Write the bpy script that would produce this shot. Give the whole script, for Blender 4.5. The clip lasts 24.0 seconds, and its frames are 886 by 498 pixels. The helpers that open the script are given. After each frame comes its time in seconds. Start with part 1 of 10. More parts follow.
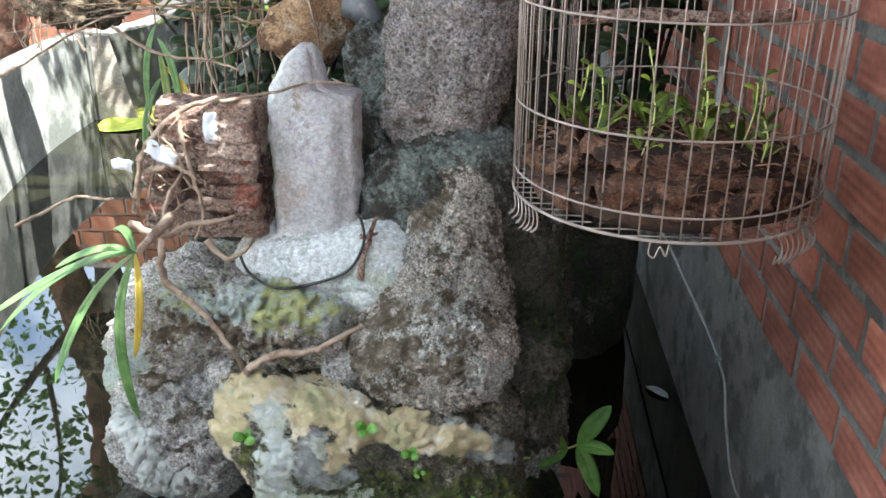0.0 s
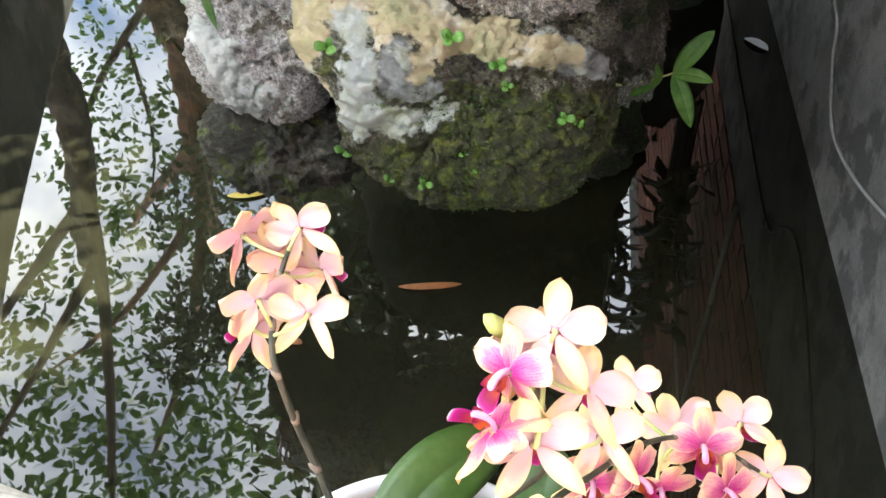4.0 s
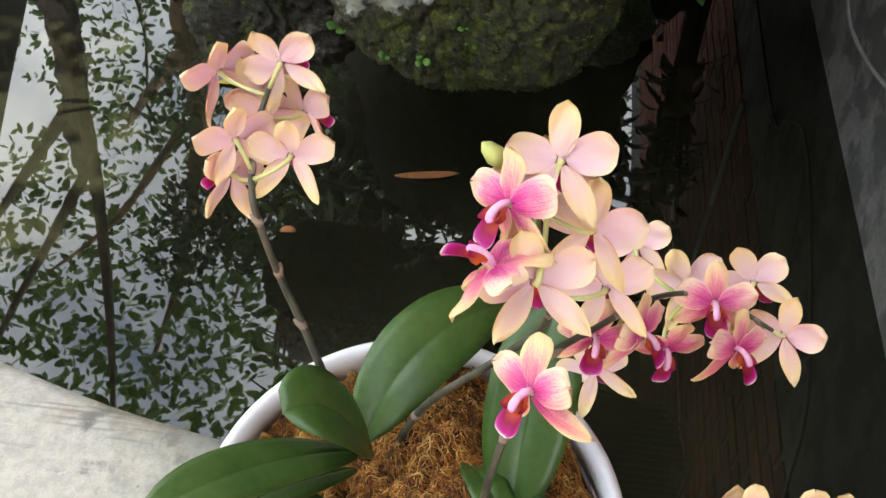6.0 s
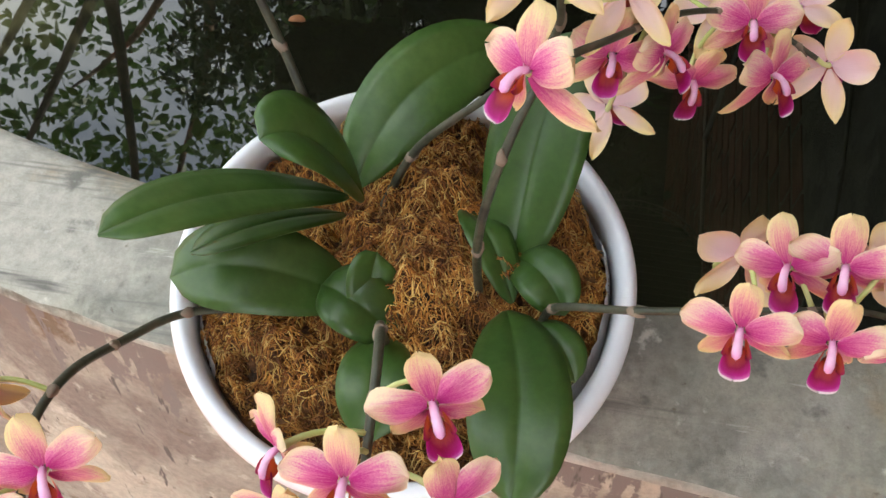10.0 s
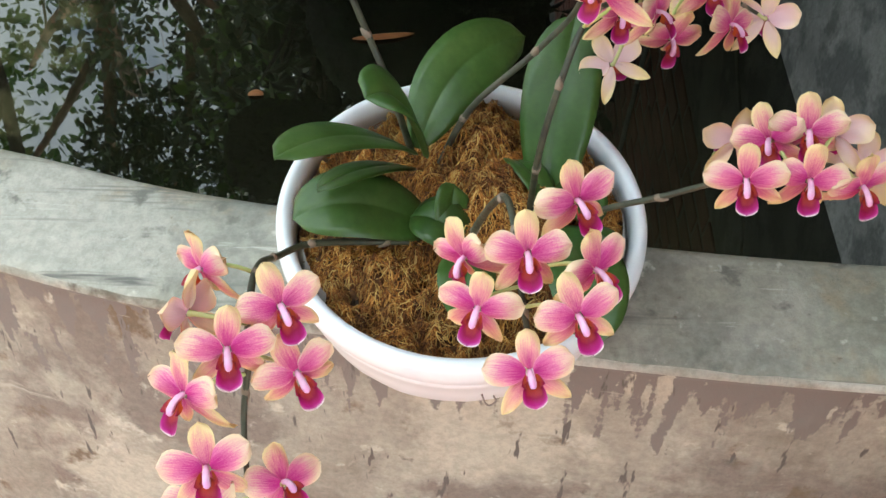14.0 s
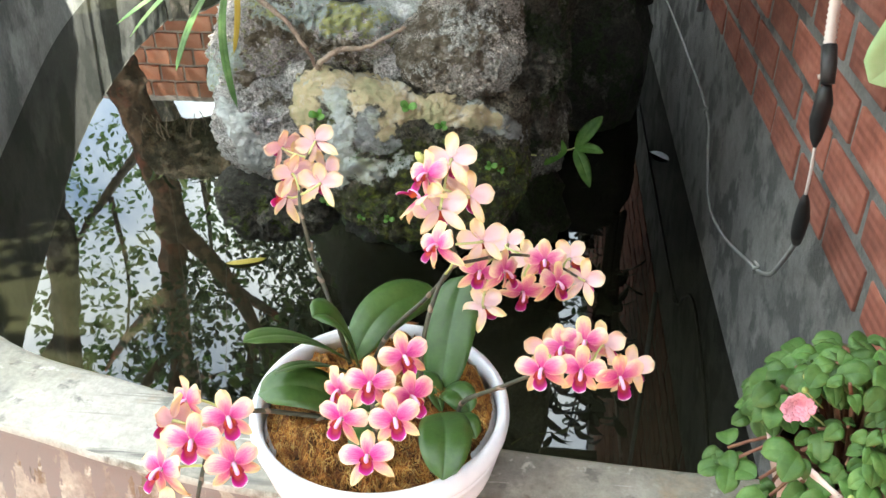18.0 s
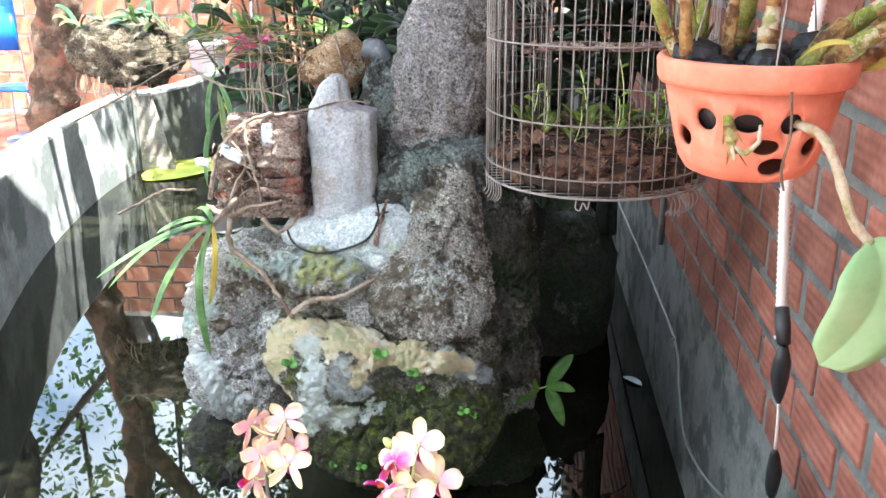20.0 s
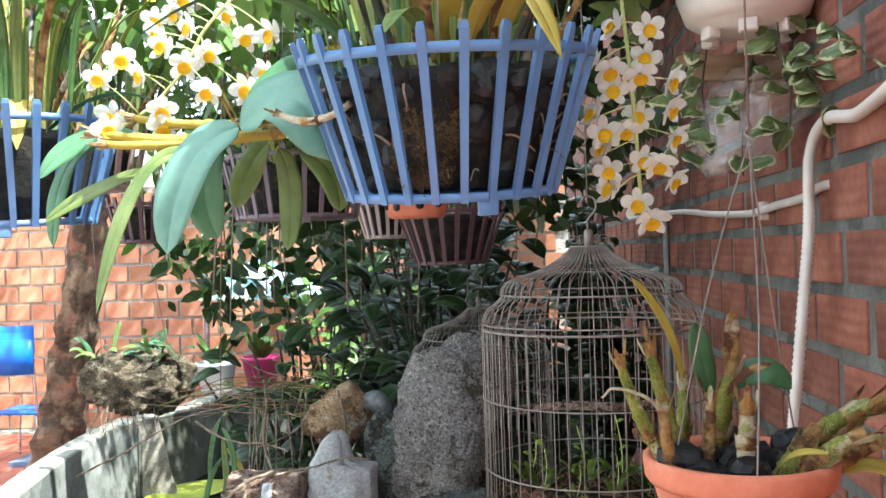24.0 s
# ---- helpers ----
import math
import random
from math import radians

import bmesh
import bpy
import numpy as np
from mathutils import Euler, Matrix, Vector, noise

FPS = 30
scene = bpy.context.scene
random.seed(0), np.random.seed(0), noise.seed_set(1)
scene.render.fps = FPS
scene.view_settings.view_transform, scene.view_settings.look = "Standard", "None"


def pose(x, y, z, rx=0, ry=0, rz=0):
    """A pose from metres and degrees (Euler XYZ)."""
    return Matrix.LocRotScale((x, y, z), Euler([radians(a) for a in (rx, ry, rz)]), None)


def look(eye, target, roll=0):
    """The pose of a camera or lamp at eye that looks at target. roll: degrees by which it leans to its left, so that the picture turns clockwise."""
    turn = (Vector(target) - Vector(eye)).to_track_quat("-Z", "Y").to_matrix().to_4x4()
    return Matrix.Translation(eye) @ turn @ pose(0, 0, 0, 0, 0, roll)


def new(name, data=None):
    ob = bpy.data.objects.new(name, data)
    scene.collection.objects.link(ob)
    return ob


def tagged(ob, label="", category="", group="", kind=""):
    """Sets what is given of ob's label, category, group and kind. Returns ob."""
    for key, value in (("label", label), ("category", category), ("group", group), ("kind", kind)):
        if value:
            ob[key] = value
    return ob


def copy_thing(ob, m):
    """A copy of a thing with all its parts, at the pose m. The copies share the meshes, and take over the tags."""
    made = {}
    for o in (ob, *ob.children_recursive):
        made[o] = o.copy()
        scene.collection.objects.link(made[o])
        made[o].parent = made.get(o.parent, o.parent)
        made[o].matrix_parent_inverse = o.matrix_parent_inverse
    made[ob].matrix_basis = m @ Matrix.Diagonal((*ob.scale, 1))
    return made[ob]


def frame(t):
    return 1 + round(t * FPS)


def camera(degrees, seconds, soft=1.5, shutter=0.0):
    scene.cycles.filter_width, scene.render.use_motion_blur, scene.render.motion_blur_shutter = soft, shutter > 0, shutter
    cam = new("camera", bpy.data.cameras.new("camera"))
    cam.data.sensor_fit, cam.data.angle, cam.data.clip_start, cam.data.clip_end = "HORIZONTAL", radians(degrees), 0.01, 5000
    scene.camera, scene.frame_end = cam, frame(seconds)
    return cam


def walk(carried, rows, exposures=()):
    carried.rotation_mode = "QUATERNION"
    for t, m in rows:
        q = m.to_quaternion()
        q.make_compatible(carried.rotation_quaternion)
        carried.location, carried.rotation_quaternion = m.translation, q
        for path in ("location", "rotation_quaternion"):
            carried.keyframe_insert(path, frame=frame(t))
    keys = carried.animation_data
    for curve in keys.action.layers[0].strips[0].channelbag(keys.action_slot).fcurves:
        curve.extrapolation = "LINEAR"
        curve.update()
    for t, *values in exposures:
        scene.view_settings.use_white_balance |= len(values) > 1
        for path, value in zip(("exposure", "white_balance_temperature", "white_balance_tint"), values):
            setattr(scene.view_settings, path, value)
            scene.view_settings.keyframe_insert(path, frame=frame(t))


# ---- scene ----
from mathutils.bvhtree import BVHTree
cam = camera(54.0, 24.0)
PATH = [
    (0.0, (0.0011, -0.0077, 1.6133), (-0.1121, 1.8217, 0.8132), 0.43),
    (0.5, (0.0043, -0.0125, 1.5976), (-0.1275, 1.7734, 0.7070), 0.22),
    (1.0, (0.0036, -0.0164, 1.5767), (-0.1469, 1.7212, 0.5979), 0.11),
    (1.5, (0.0001, -0.0141, 1.5555), (-0.1905, 1.6647, 0.4854), -0.74),
    (2.0, (-0.0045, -0.0148, 1.5364), (-0.2174, 1.6088, 0.3880), -1.36),
    (2.5, (-0.0101, -0.0133, 1.5182), (-0.2384, 1.5621, 0.3075), -1.78),
    (3.0, (-0.0108, -0.0130, 1.5022), (-0.2525, 1.5114, 0.2303), -2.10),
    (3.5, (-0.0155, -0.0135, 1.4861), (-0.2596, 1.4588, 0.1547), -2.20),
    (5.5, (-0.0202, -0.0172, 1.4191), (-0.2536, 1.2938, -0.0732), -1.64),
    (6.0, (-0.0177, -0.0129, 1.4040), (-0.2407, 1.2633, -0.1197), -1.80),
    (6.5, (-0.0161, -0.0046, 1.3886), (-0.2427, 1.2319, -0.1670), -2.31),
    (7.0, (-0.0219, -0.0038, 1.3775), (-0.2610, 1.1999, -0.2018), -2.85),
    (7.5, (-0.0228, -0.0092, 1.3677), (-0.2734, 1.1732, -0.2258), -3.19),
    (8.0, (-0.0237, -0.0096, 1.3586), (-0.2875, 1.1207, -0.2701), -3.84),
    (8.5, (-0.0215, -0.0132, 1.3448), (-0.2882, 1.0659, -0.3178), -3.96),
    (9.0, (-0.0145, -0.0189, 1.3342), (-0.2799, 1.0286, -0.3487), -4.37),
    (9.5, (-0.0095, -0.0234, 1.3265), (-0.2607, 0.9802, -0.3851), -4.22),
    (10.0, (0.0016, -0.0283, 1.3149), (-0.2324, 0.9289, -0.4255), -3.85),
    (10.5, (0.0034, -0.0398, 1.3054), (-0.2238, 0.8706, -0.4608), -3.54),
    (11.0, (-0.0009, -0.0518, 1.3008), (-0.2368, 0.8323, -0.4775), -3.70),
    (11.5, (-0.0050, -0.0578, 1.2980), (-0.2464, 0.8081, -0.4886), -3.84),
    (13.5, (-0.0706, -0.1627, 1.3452), (-0.1691, 0.9071, -0.3417), 0.95),
    (14.0, (-0.0997, -0.2335, 1.3767), (-0.1268, 0.9484, -0.2365), 0.79),
    (14.5, (-0.0872, -0.2953, 1.3946), (-0.1064, 0.9914, -0.1364), 1.10),
    (15.0, (-0.0356, -0.3553, 1.4142), (-0.1548, 1.0179, -0.0349), 0.25),
    (15.5, (0.0166, -0.4199, 1.4470), (-0.1688, 1.0334, 0.0855), -0.95),
    (16.0, (0.0493, -0.4710, 1.4718), (-0.1453, 1.0441, 0.1810), -1.20),
    (16.5, (0.0696, -0.5133, 1.4850), (-0.1346, 1.0377, 0.2389), -1.13),
    (17.0, (0.0784, -0.5389, 1.5023), (-0.1196, 1.0477, 0.3009), -0.73),
    (17.5, (0.0795, -0.5574, 1.5162), (-0.1183, 1.0676, 0.3670), -0.54),
    (19.5, (0.0805, -0.5349, 1.5993), (-0.0901, 1.3011, 0.8247), -0.56),
    (20.0, (0.0891, -0.5311, 1.6243), (-0.0712, 1.3494, 0.9625), -0.56),
    (20.5, (0.0977, -0.5263, 1.6523), (-0.0547, 1.3908, 1.1032), -0.86),
    (21.0, (0.1002, -0.5274, 1.6745), (-0.0656, 1.4160, 1.2320), -0.98),
    (21.5, (0.1008, -0.5276, 1.6945), (-0.0755, 1.4346, 1.3501), -1.10),
    (22.0, (0.1014, -0.5290, 1.7096), (-0.0791, 1.4456, 1.4477), -1.21),
    (22.5, (0.1010, -0.5345, 1.7218), (-0.0747, 1.4479, 1.5238), -1.20),
    (23.0, (0.1065, -0.5432, 1.7323), (-0.0562, 1.4457, 1.5993), -1.19),
    (23.5, (0.1112, -0.5460, 1.7415), (-0.0498, 1.4465, 1.6775), -1.48),
    (24.0, (0.1110, -0.5477, 1.7496), (-0.0616, 1.4448, 1.7584), -1.80),
]
EXPOSURES = [(0, 2.73, 6000, 3), (1.5, 3.15, 6150, 6), (3.0, 3.35, 6500, 8), (3.5, 3.25, 6500, 7), (5.5, 2.3, 6700, 5), (8, 2.2, 6700, 4), (11.5, 1.80, 6600, 0), (14, 1.95, 6350, -5), (16, 2.05, 6400, -4), (17.5, 2.5, 6500, -2), (19.5, 3.04, 6000, 2), (21, 2.96, 5600, -1), (22.5, 2.35, 5650, -3), (24, 2.09, 5850, -4)]
walk(cam, [(t, look(eye, target, roll)) for t, eye, target, roll in PATH], EXPOSURES)

# ---------------------------------------------------------------- light
SUN = Vector((0.40, -0.22, 0.89)).normalized()
world = bpy.data.worlds.new("sky")
scene.world = world
world.use_nodes = True
wn = world.node_tree.nodes
sky = wn.new("ShaderNodeTexSky")
sky.sky_type = "NISHITA"
sky.sun_disc = False
sky.sun_elevation = math.asin(SUN.z)
sky.sun_rotation = math.atan2(SUN.x, SUN.y)
wn["Background"].inputs[1].default_value = 0.14
# broken white cloud over the blue
cloud = wn.new("ShaderNodeTexNoise")
cloud.inputs["Scale"].default_value, cloud.inputs["Detail"].default_value, cloud.inputs["Roughness"].default_value = 2.2, 6, 0.6
sky_dir = wn.new("ShaderNodeTexCoord")
world.node_tree.links.new(sky_dir.outputs["Generated"], cloud.inputs[0])
cover = wn.new("ShaderNodeValToRGB")
cover.color_ramp.elements[0].position, cover.color_ramp.elements[1].position = 0.38, 0.62
world.node_tree.links.new(cloud.outputs[0], cover.inputs[0])
mixed = wn.new("ShaderNodeMix")
mixed.data_type = "RGBA"
world.node_tree.links.new(cover.outputs[0], mixed.inputs["Factor"])
world.node_tree.links.new(sky.outputs[0], mixed.inputs["A"])
mixed.inputs["B"].default_value = (9.5, 9.6, 9.9, 1)
world.node_tree.links.new(mixed.outputs["Result"], wn["Background"].inputs[0])
sun = new("sun", bpy.data.lights.new("sun", "SUN"))
sun.data.energy, sun.data.angle, sun.data.color = 4.4, radians(0.6), (1.0, 0.95, 0.87)
sun.matrix_world = look(SUN * 30, (0, 0, 0))


# ---------------------------------------------------------------- materials
def material(name, colors, scale=8.0, rough=0.7, bump=0.2, fine=60.0, metal=0.0, stops=None, spec=0.5, detail=6.0, coat=0.0,
             vary=0.0, sss=0.0, transl=0.0, stretch=(1, 1, 1), sheen=0.0):
    """A surface whose colour wanders between the given colours, with grain at two scales."""
    m = bpy.data.materials.new(name)
    m.use_nodes = True
    nt = m.node_tree
    n, lk = nt.nodes, nt.links
    bsdf = n["Principled BSDF"]
    co = n.new("ShaderNodeTexCoord")
    mp = n.new("ShaderNodeMapping")
    mp.inputs["Scale"].default_value = stretch
    lk.new(co.outputs["Object"], mp.inputs[0])
    big = n.new("ShaderNodeTexNoise")
    big.inputs["Scale"].default_value, big.inputs["Detail"].default_value = scale, detail
    big.inputs["Roughness"].default_value = 0.62
    small = n.new("ShaderNodeTexNoise")
    small.inputs["Scale"].default_value, small.inputs["Detail"].default_value = fine, 4.0
    lk.new(mp.outputs[0], big.inputs[0])
    lk.new(mp.outputs[0], small.inputs[0])
    mixv = n.new("ShaderNodeMath")
    mixv.operation = "MULTIPLY_ADD"
    lk.new(small.outputs[0], mixv.inputs[0])
    mixv.inputs[1].default_value = 0.25
    sub = n.new("ShaderNodeMath")
    sub.operation = "MULTIPLY_ADD"
    lk.new(big.outputs[0], sub.inputs[0])
    sub.inputs[1].default_value, sub.inputs[2].default_value = 1.0, -0.125
    lk.new(sub.outputs[0], mixv.inputs[2])
    ramp = n.new("ShaderNodeValToRGB")
    lk.new(mixv.outputs[0], ramp.inputs[0])
    cr = ramp.color_ramp
    k = len(colors)
    stops = stops or [0.5 if k == 1 else 0.3 + 0.4 * i / (k - 1) for i in range(k)]
    while len(cr.elements) < k:
        cr.elements.new(0.5)
    while len(cr.elements) > k:
        cr.elements.remove(cr.elements[-1])
    for e, s, c in zip(cr.elements, stops, colors):
        e.position, e.color = s, (*c, 1)
    out = ramp.outputs[0]
    if vary:
        info = n.new("ShaderNodeObjectInfo")
        hsv = n.new("ShaderNodeHueSaturation")
        mr = n.new("ShaderNodeMapRange")
        mr.inputs["To Min"].default_value, mr.inputs["To Max"].default_value = 1 - vary, 1 + vary
        lk.new(info.outputs["Random"], mr.inputs["Value"])
        lk.new(mr.outputs[0], hsv.inputs["Value"])
        lk.new(out, hsv.inputs["Color"])
        out = hsv.outputs[0]
    lk.new(out, bsdf.inputs["Base Color"])
    bsdf.inputs["Roughness"].default_value = rough
    bsdf.inputs["Metallic"].default_value = metal
    bsdf.inputs["Specular IOR Level"].default_value = spec
    bsdf.inputs["Coat Weight"].default_value = coat
    if sss:
        bsdf.inputs["Subsurface Weight"].default_value = sss
        bsdf.inputs["Subsurface Radius"].default_value = (0.004, 0.003, 0.002)
    if bump:
        b = n.new("ShaderNodeBump")
        b.inputs["Strength"].default_value = bump
        b.inputs["Distance"].default_value = 0.01
        lk.new(mixv.outputs[0], b.inputs["Height"])
        lk.new(b.outputs[0], bsdf.inputs["Normal"])
    if transl:
        tr = n.new("ShaderNodeBsdfTranslucent")
        lk.new(out, tr.inputs[0])
        mx = n.new("ShaderNodeMixShader")
        mx.inputs[0].default_value = transl
        lk.new(bsdf.outputs[0], mx.inputs[1])
        lk.new(tr.outputs[0], mx.inputs[2])
        lk.new(mx.outputs[0], n["Material Output"].inputs[0])
    return m


# ---------------------------------------------------------------- mesh helpers
def link(name, bm, mats, parent=None, smooth=True):
    me = bpy.data.meshes.new(name)
    bm.normal_update()
    bm.to_mesh(me)
    bm.free()
    for mt in mats if isinstance(mats, (list, tuple)) else [mats]:
        me.materials.append(mt)
    if smooth:
        for p in me.polygons:
            p.use_smooth = True
    ob = new(name, me)
    if parent:
        ob.parent = parent
    return ob


def part(name, bm, mats, parent, label="", smooth=True):
    ob = link(name, bm, mats, parent, smooth)
    return tagged(ob, label) if label else ob


def thing(name, place, label, category, group="", kind=""):
    """An Empty at the base of a thing, which parents its parts."""
    ob = new(name)
    ob.empty_display_size = 0.05
    ob.location = place
    return tagged(ob, label, category, group, kind)


def solid(name, bm, mats, label, category, kind="", group="", place=(0, 0, 0), smooth=True):
    ob = link(name, bm, mats, None, smooth)
    ob.location = place
    return tagged(ob, label, category, group, kind)


def box(bm, c, s, m=None, bevel=0.0):
    t = Matrix.Translation(c) @ (m or Matrix()) @ Matrix.Diagonal((*s, 1))
    g = bmesh.ops.create_cube(bm, size=1, matrix=t)
    if bevel:
        es = list({e for v in g["verts"] for e in v.link_edges})
        bmesh.ops.bevel(bm, geom=es, offset=bevel, segments=2, affect="EDGES", profile=0.6)
    return bm


def loft(bm, rings, closed=False, caps=True, mi=0):
    """Rings of equally many points, joined one to the next."""
    vs = [[bm.verts.new(p) for p in r] for r in rings]
    n = len(vs[0])
    pairs = list(zip(vs, vs[1:])) + ([(vs[-1], vs[0])] if closed else [])
    for a, b in pairs:
        for i in range(n):
            bm.faces.new((a[i], a[(i + 1) % n], b[(i + 1) % n], b[i])).material_index = mi
    if caps and not closed:
        bm.faces.new(list(reversed(vs[0]))).material_index = mi
        bm.faces.new(vs[-1]).material_index = mi
    return vs


def tube(bm, pts, r, n=6, caps=True, closed=False, mi=0):
    """A round rod along points; r is one radius or one for each point."""
    pts = [Vector(p) for p in pts]
    rs = r if isinstance(r, (list, tuple)) else [r] * len(pts)
    rings, side = [], None
    for i, p in enumerate(pts):
        a = pts[(i - 1) % len(pts)] if closed else pts[max(i - 1, 0)]
        b = pts[(i + 1) % len(pts)] if closed else pts[min(i + 1, len(pts) - 1)]
        d = (b - a).normalized()
        if side is None:
            side = d.orthogonal().normalized()
        side = (side - d * side.dot(d)).normalized()
        up = d.cross(side)
        rings.append([p + (side * math.cos(k * math.tau / n) + up * math.sin(k * math.tau / n)) * rs[i] for k in range(n)])
    loft(bm, rings, closed, caps, mi)
    return bm


def curve(pts, steps=6):
    """A smooth line through points."""
    pts = [Vector(p) for p in pts]
    out = []
    for i in range(len(pts) - 1):
        p0, p1, p2, p3 = pts[max(i - 1, 0)], pts[i], pts[i + 1], pts[min(i + 2, len(pts) - 1)]
        for k in range(steps):
            t = k / steps
            out.append(0.5 * ((2 * p1) + (p2 - p0) * t + (2 * p0 - 5 * p1 + 4 * p2 - p3) * t * t + (3 * p1 - p0 - 3 * p2 + p3) * t ** 3))
    return out + [pts[-1]]


def lathe(bm, profile, n=48, c=(0, 0, 0), closed=True, wob=0.0, mi=0):
    """A turned shape: (radius, height) pairs; closed joins the last pair to the first."""
    rings = []
    for j in range(n):
        a = j * math.tau / n
        w = 1 + wob * noise.noise((math.cos(a) * 1.3, math.sin(a) * 1.3, 7.1))
        rings.append([(c[0] + r * w * math.cos(a), c[1] + r * w * math.sin(a), c[2] + z) for r, z in profile])
    vs = [[bm.verts.new(p) for p in r] for r in rings]
    m = len(profile)
    for j in range(n):
        a, b = vs[j], vs[(j + 1) % n]
        for i in range(m if closed else m - 1):
            bm.faces.new((a[i], b[i], b[(i + 1) % m], a[(i + 1) % m])).material_index = mi
    return bm


def ring(c, r, n=40, ry=None, a0=0.0):
    return [(c[0] + r * math.cos(a0 + k * math.tau / n), c[1] + (ry or r) * math.sin(a0 + k * math.tau / n), c[2]) for k in range(n)]


def blob(c, s, sub=4, rough=0.18, freq=2.2, seed=0.0, rot=0.0, ridged=0.5, taper=0.0, boxy=0.8, lean=(0, 0)):
    """A weathered stone: a ball stretched to s, broken by noise at three scales."""
    bm = bmesh.new()
    bmesh.ops.create_icosphere(bm, subdivisions=sub, radius=1)
    turn = Matrix.Rotation(rot, 3, "Z")
    big = max(s)
    for v in bm.verts:
        p = v.co.copy()
        q = Vector((math.copysign(abs(p.x) ** boxy, p.x), math.copysign(abs(p.y) ** boxy, p.y), math.copysign(abs(p.z) ** boxy, p.z)))
        f = 1 - taper * q.z
        w = Vector((q.x * s[0] * f + lean[0] * q.z, q.y * s[1] * f + lean[1] * q.z, q.z * s[2]))
        k = w / big * freq + Vector((seed, seed * 1.7, -seed))
        d = noise.noise(k) * 0.55 + (0.5 - abs(noise.noise(k * 2.1))) * ridged * 0.7 + noise.noise(k * 4.5) * 0.26
        d += (0.25 - abs(noise.noise(k * 9.0))) * 0.34 + noise.noise(k * 18.0) * 0.10 + (abs(noise.noise(k * 34.0)) - 0.3) * 0.10
        w += w.normalized() * d * rough * big
        v.co = turn @ w + Vector(c)
    return bm

WATER, RIM, FLOOR = 0.10, 0.655, 0.02
WALL_X = 0.612


def stone(name, low, mid, high, patch, patch_amount=0.5, scale=6.0, pits=60.0, bump=0.9, patch2=None, patch2_amount=0.55, more=(), pores=0.0):
    """Weathered stone: mottled body, blotches of lichen or crust, pores with their shade in the colour, and pits in the
    relief.
    """
    m = material(name, [low, mid, high], scale, 0.92, 0.0, fine=45)
    n, lk = m.node_tree.nodes, m.node_tree.links
    b = n["Principled BSDF"]
    src = b.inputs["Base Color"].links[0].from_socket
    co = n["Texture Coordinate"]
    coats = [(patch, patch_amount, scale * 0.8)] + ([(patch2, patch2_amount, scale * 0.55)] if patch2 else []) + list(more)
    for k, (col, amt, sc) in enumerate(coats):
        nz = n.new("ShaderNodeTexNoise")
        nz.inputs["Scale"].default_value, nz.inputs["Detail"].default_value, nz.inputs["Roughness"].default_value = sc, 12, (0.75 if pores else 0.60)
        mp = n.new("ShaderNodeMapping")
        mp.inputs["Location"].default_value = (3.1 + k * 5, 1.7, 9.2)
        lk.new(co.outputs["Object"], mp.inputs[0])
        lk.new(mp.outputs[0], nz.inputs[0])
        rp = n.new("ShaderNodeValToRGB")
        edge = 0.5 + (0.45 - amt) * 0.6
        rp.color_ramp.elements[0].position, rp.color_ramp.elements[1].position = (edge - 0.016, edge + 0.022) if pores else (edge - 0.03, edge + 0.045)
        lk.new(nz.outputs[0], rp.inputs[0])
        mx = n.new("ShaderNodeMix")
        mx.data_type = "RGBA"
        lk.new(rp.outputs[0], mx.inputs["Factor"])
        lk.new(src, mx.inputs["A"])
        mx.inputs["B"].default_value = (*col, 1)
        src = mx.outputs["Result"]
    sp = n.new("ShaderNodeTexNoise")
    sp.inputs["Scale"].default_value, sp.inputs["Detail"].default_value, sp.inputs["Roughness"].default_value = pits * 2.2, 6, 0.8
    lk.new(co.outputs["Object"], sp.inputs[0])
    hs = n.new("ShaderNodeHueSaturation")
    mr = n.new("ShaderNodeMapRange")
    mr.inputs["From Min"].default_value, mr.inputs["From Max"].default_value = 0.40, 0.60
    k_ = 0.13 + 0.42 * pores
    mr.inputs["To Min"].default_value, mr.inputs["To Max"].default_value = 1 - k_, 1 + k_ * 0.9
    lk.new(sp.outputs[0], mr.inputs["Value"])
    lk.new(mr.outputs[0], hs.inputs["Value"])
    lk.new(src, hs.inputs["Color"])
    src = hs.outputs[0]
    if pores:
        # single dark and pale grains of the stone
        for sc, k2 in ((pits * 4.5, 1.0), (pits * 1.1, 0.6)):
            gn = n.new("ShaderNodeTexNoise")
            gn.inputs["Scale"].default_value, gn.inputs["Detail"].default_value, gn.inputs["Roughness"].default_value = sc, 4, 0.65
            lk.new(co.outputs["Object"], gn.inputs[0])
            gr_ = n.new("ShaderNodeValToRGB")
            el = gr_.color_ramp.elements
            el[0].position, el[1].position = 0.36, 0.66
            a_ = pores * k2
            el[0].color, el[1].color = (0.5 - 0.42 * a_,) * 3 + (1,), (0.5 + 0.42 * a_,) * 3 + (1,)
            for q, v_ in ((0.44, 0.49), (0.56, 0.51)):
                e_ = el.new(q)
                e_.color = (v_, v_, v_, 1)
            lk.new(gn.outputs[0], gr_.inputs[0])
            two = n.new("ShaderNodeMath")
            two.operation = "MULTIPLY"
            lk.new(gr_.outputs[0], two.inputs[0])
            two.inputs[1].default_value = 2.0
            h2 = n.new("ShaderNodeHueSaturation")
            lk.new(two.outputs[0], h2.inputs["Value"])
            lk.new(src, h2.inputs["Color"])
            src = h2.outputs[0]
    vo = n.new("ShaderNodeTexVoronoi")
    vo.inputs["Scale"].default_value = pits
    wob = n.new("ShaderNodeVectorMath")
    wob.operation = "MULTIPLY_ADD"
    lk.new(sp.outputs["Color"], wob.inputs[0])
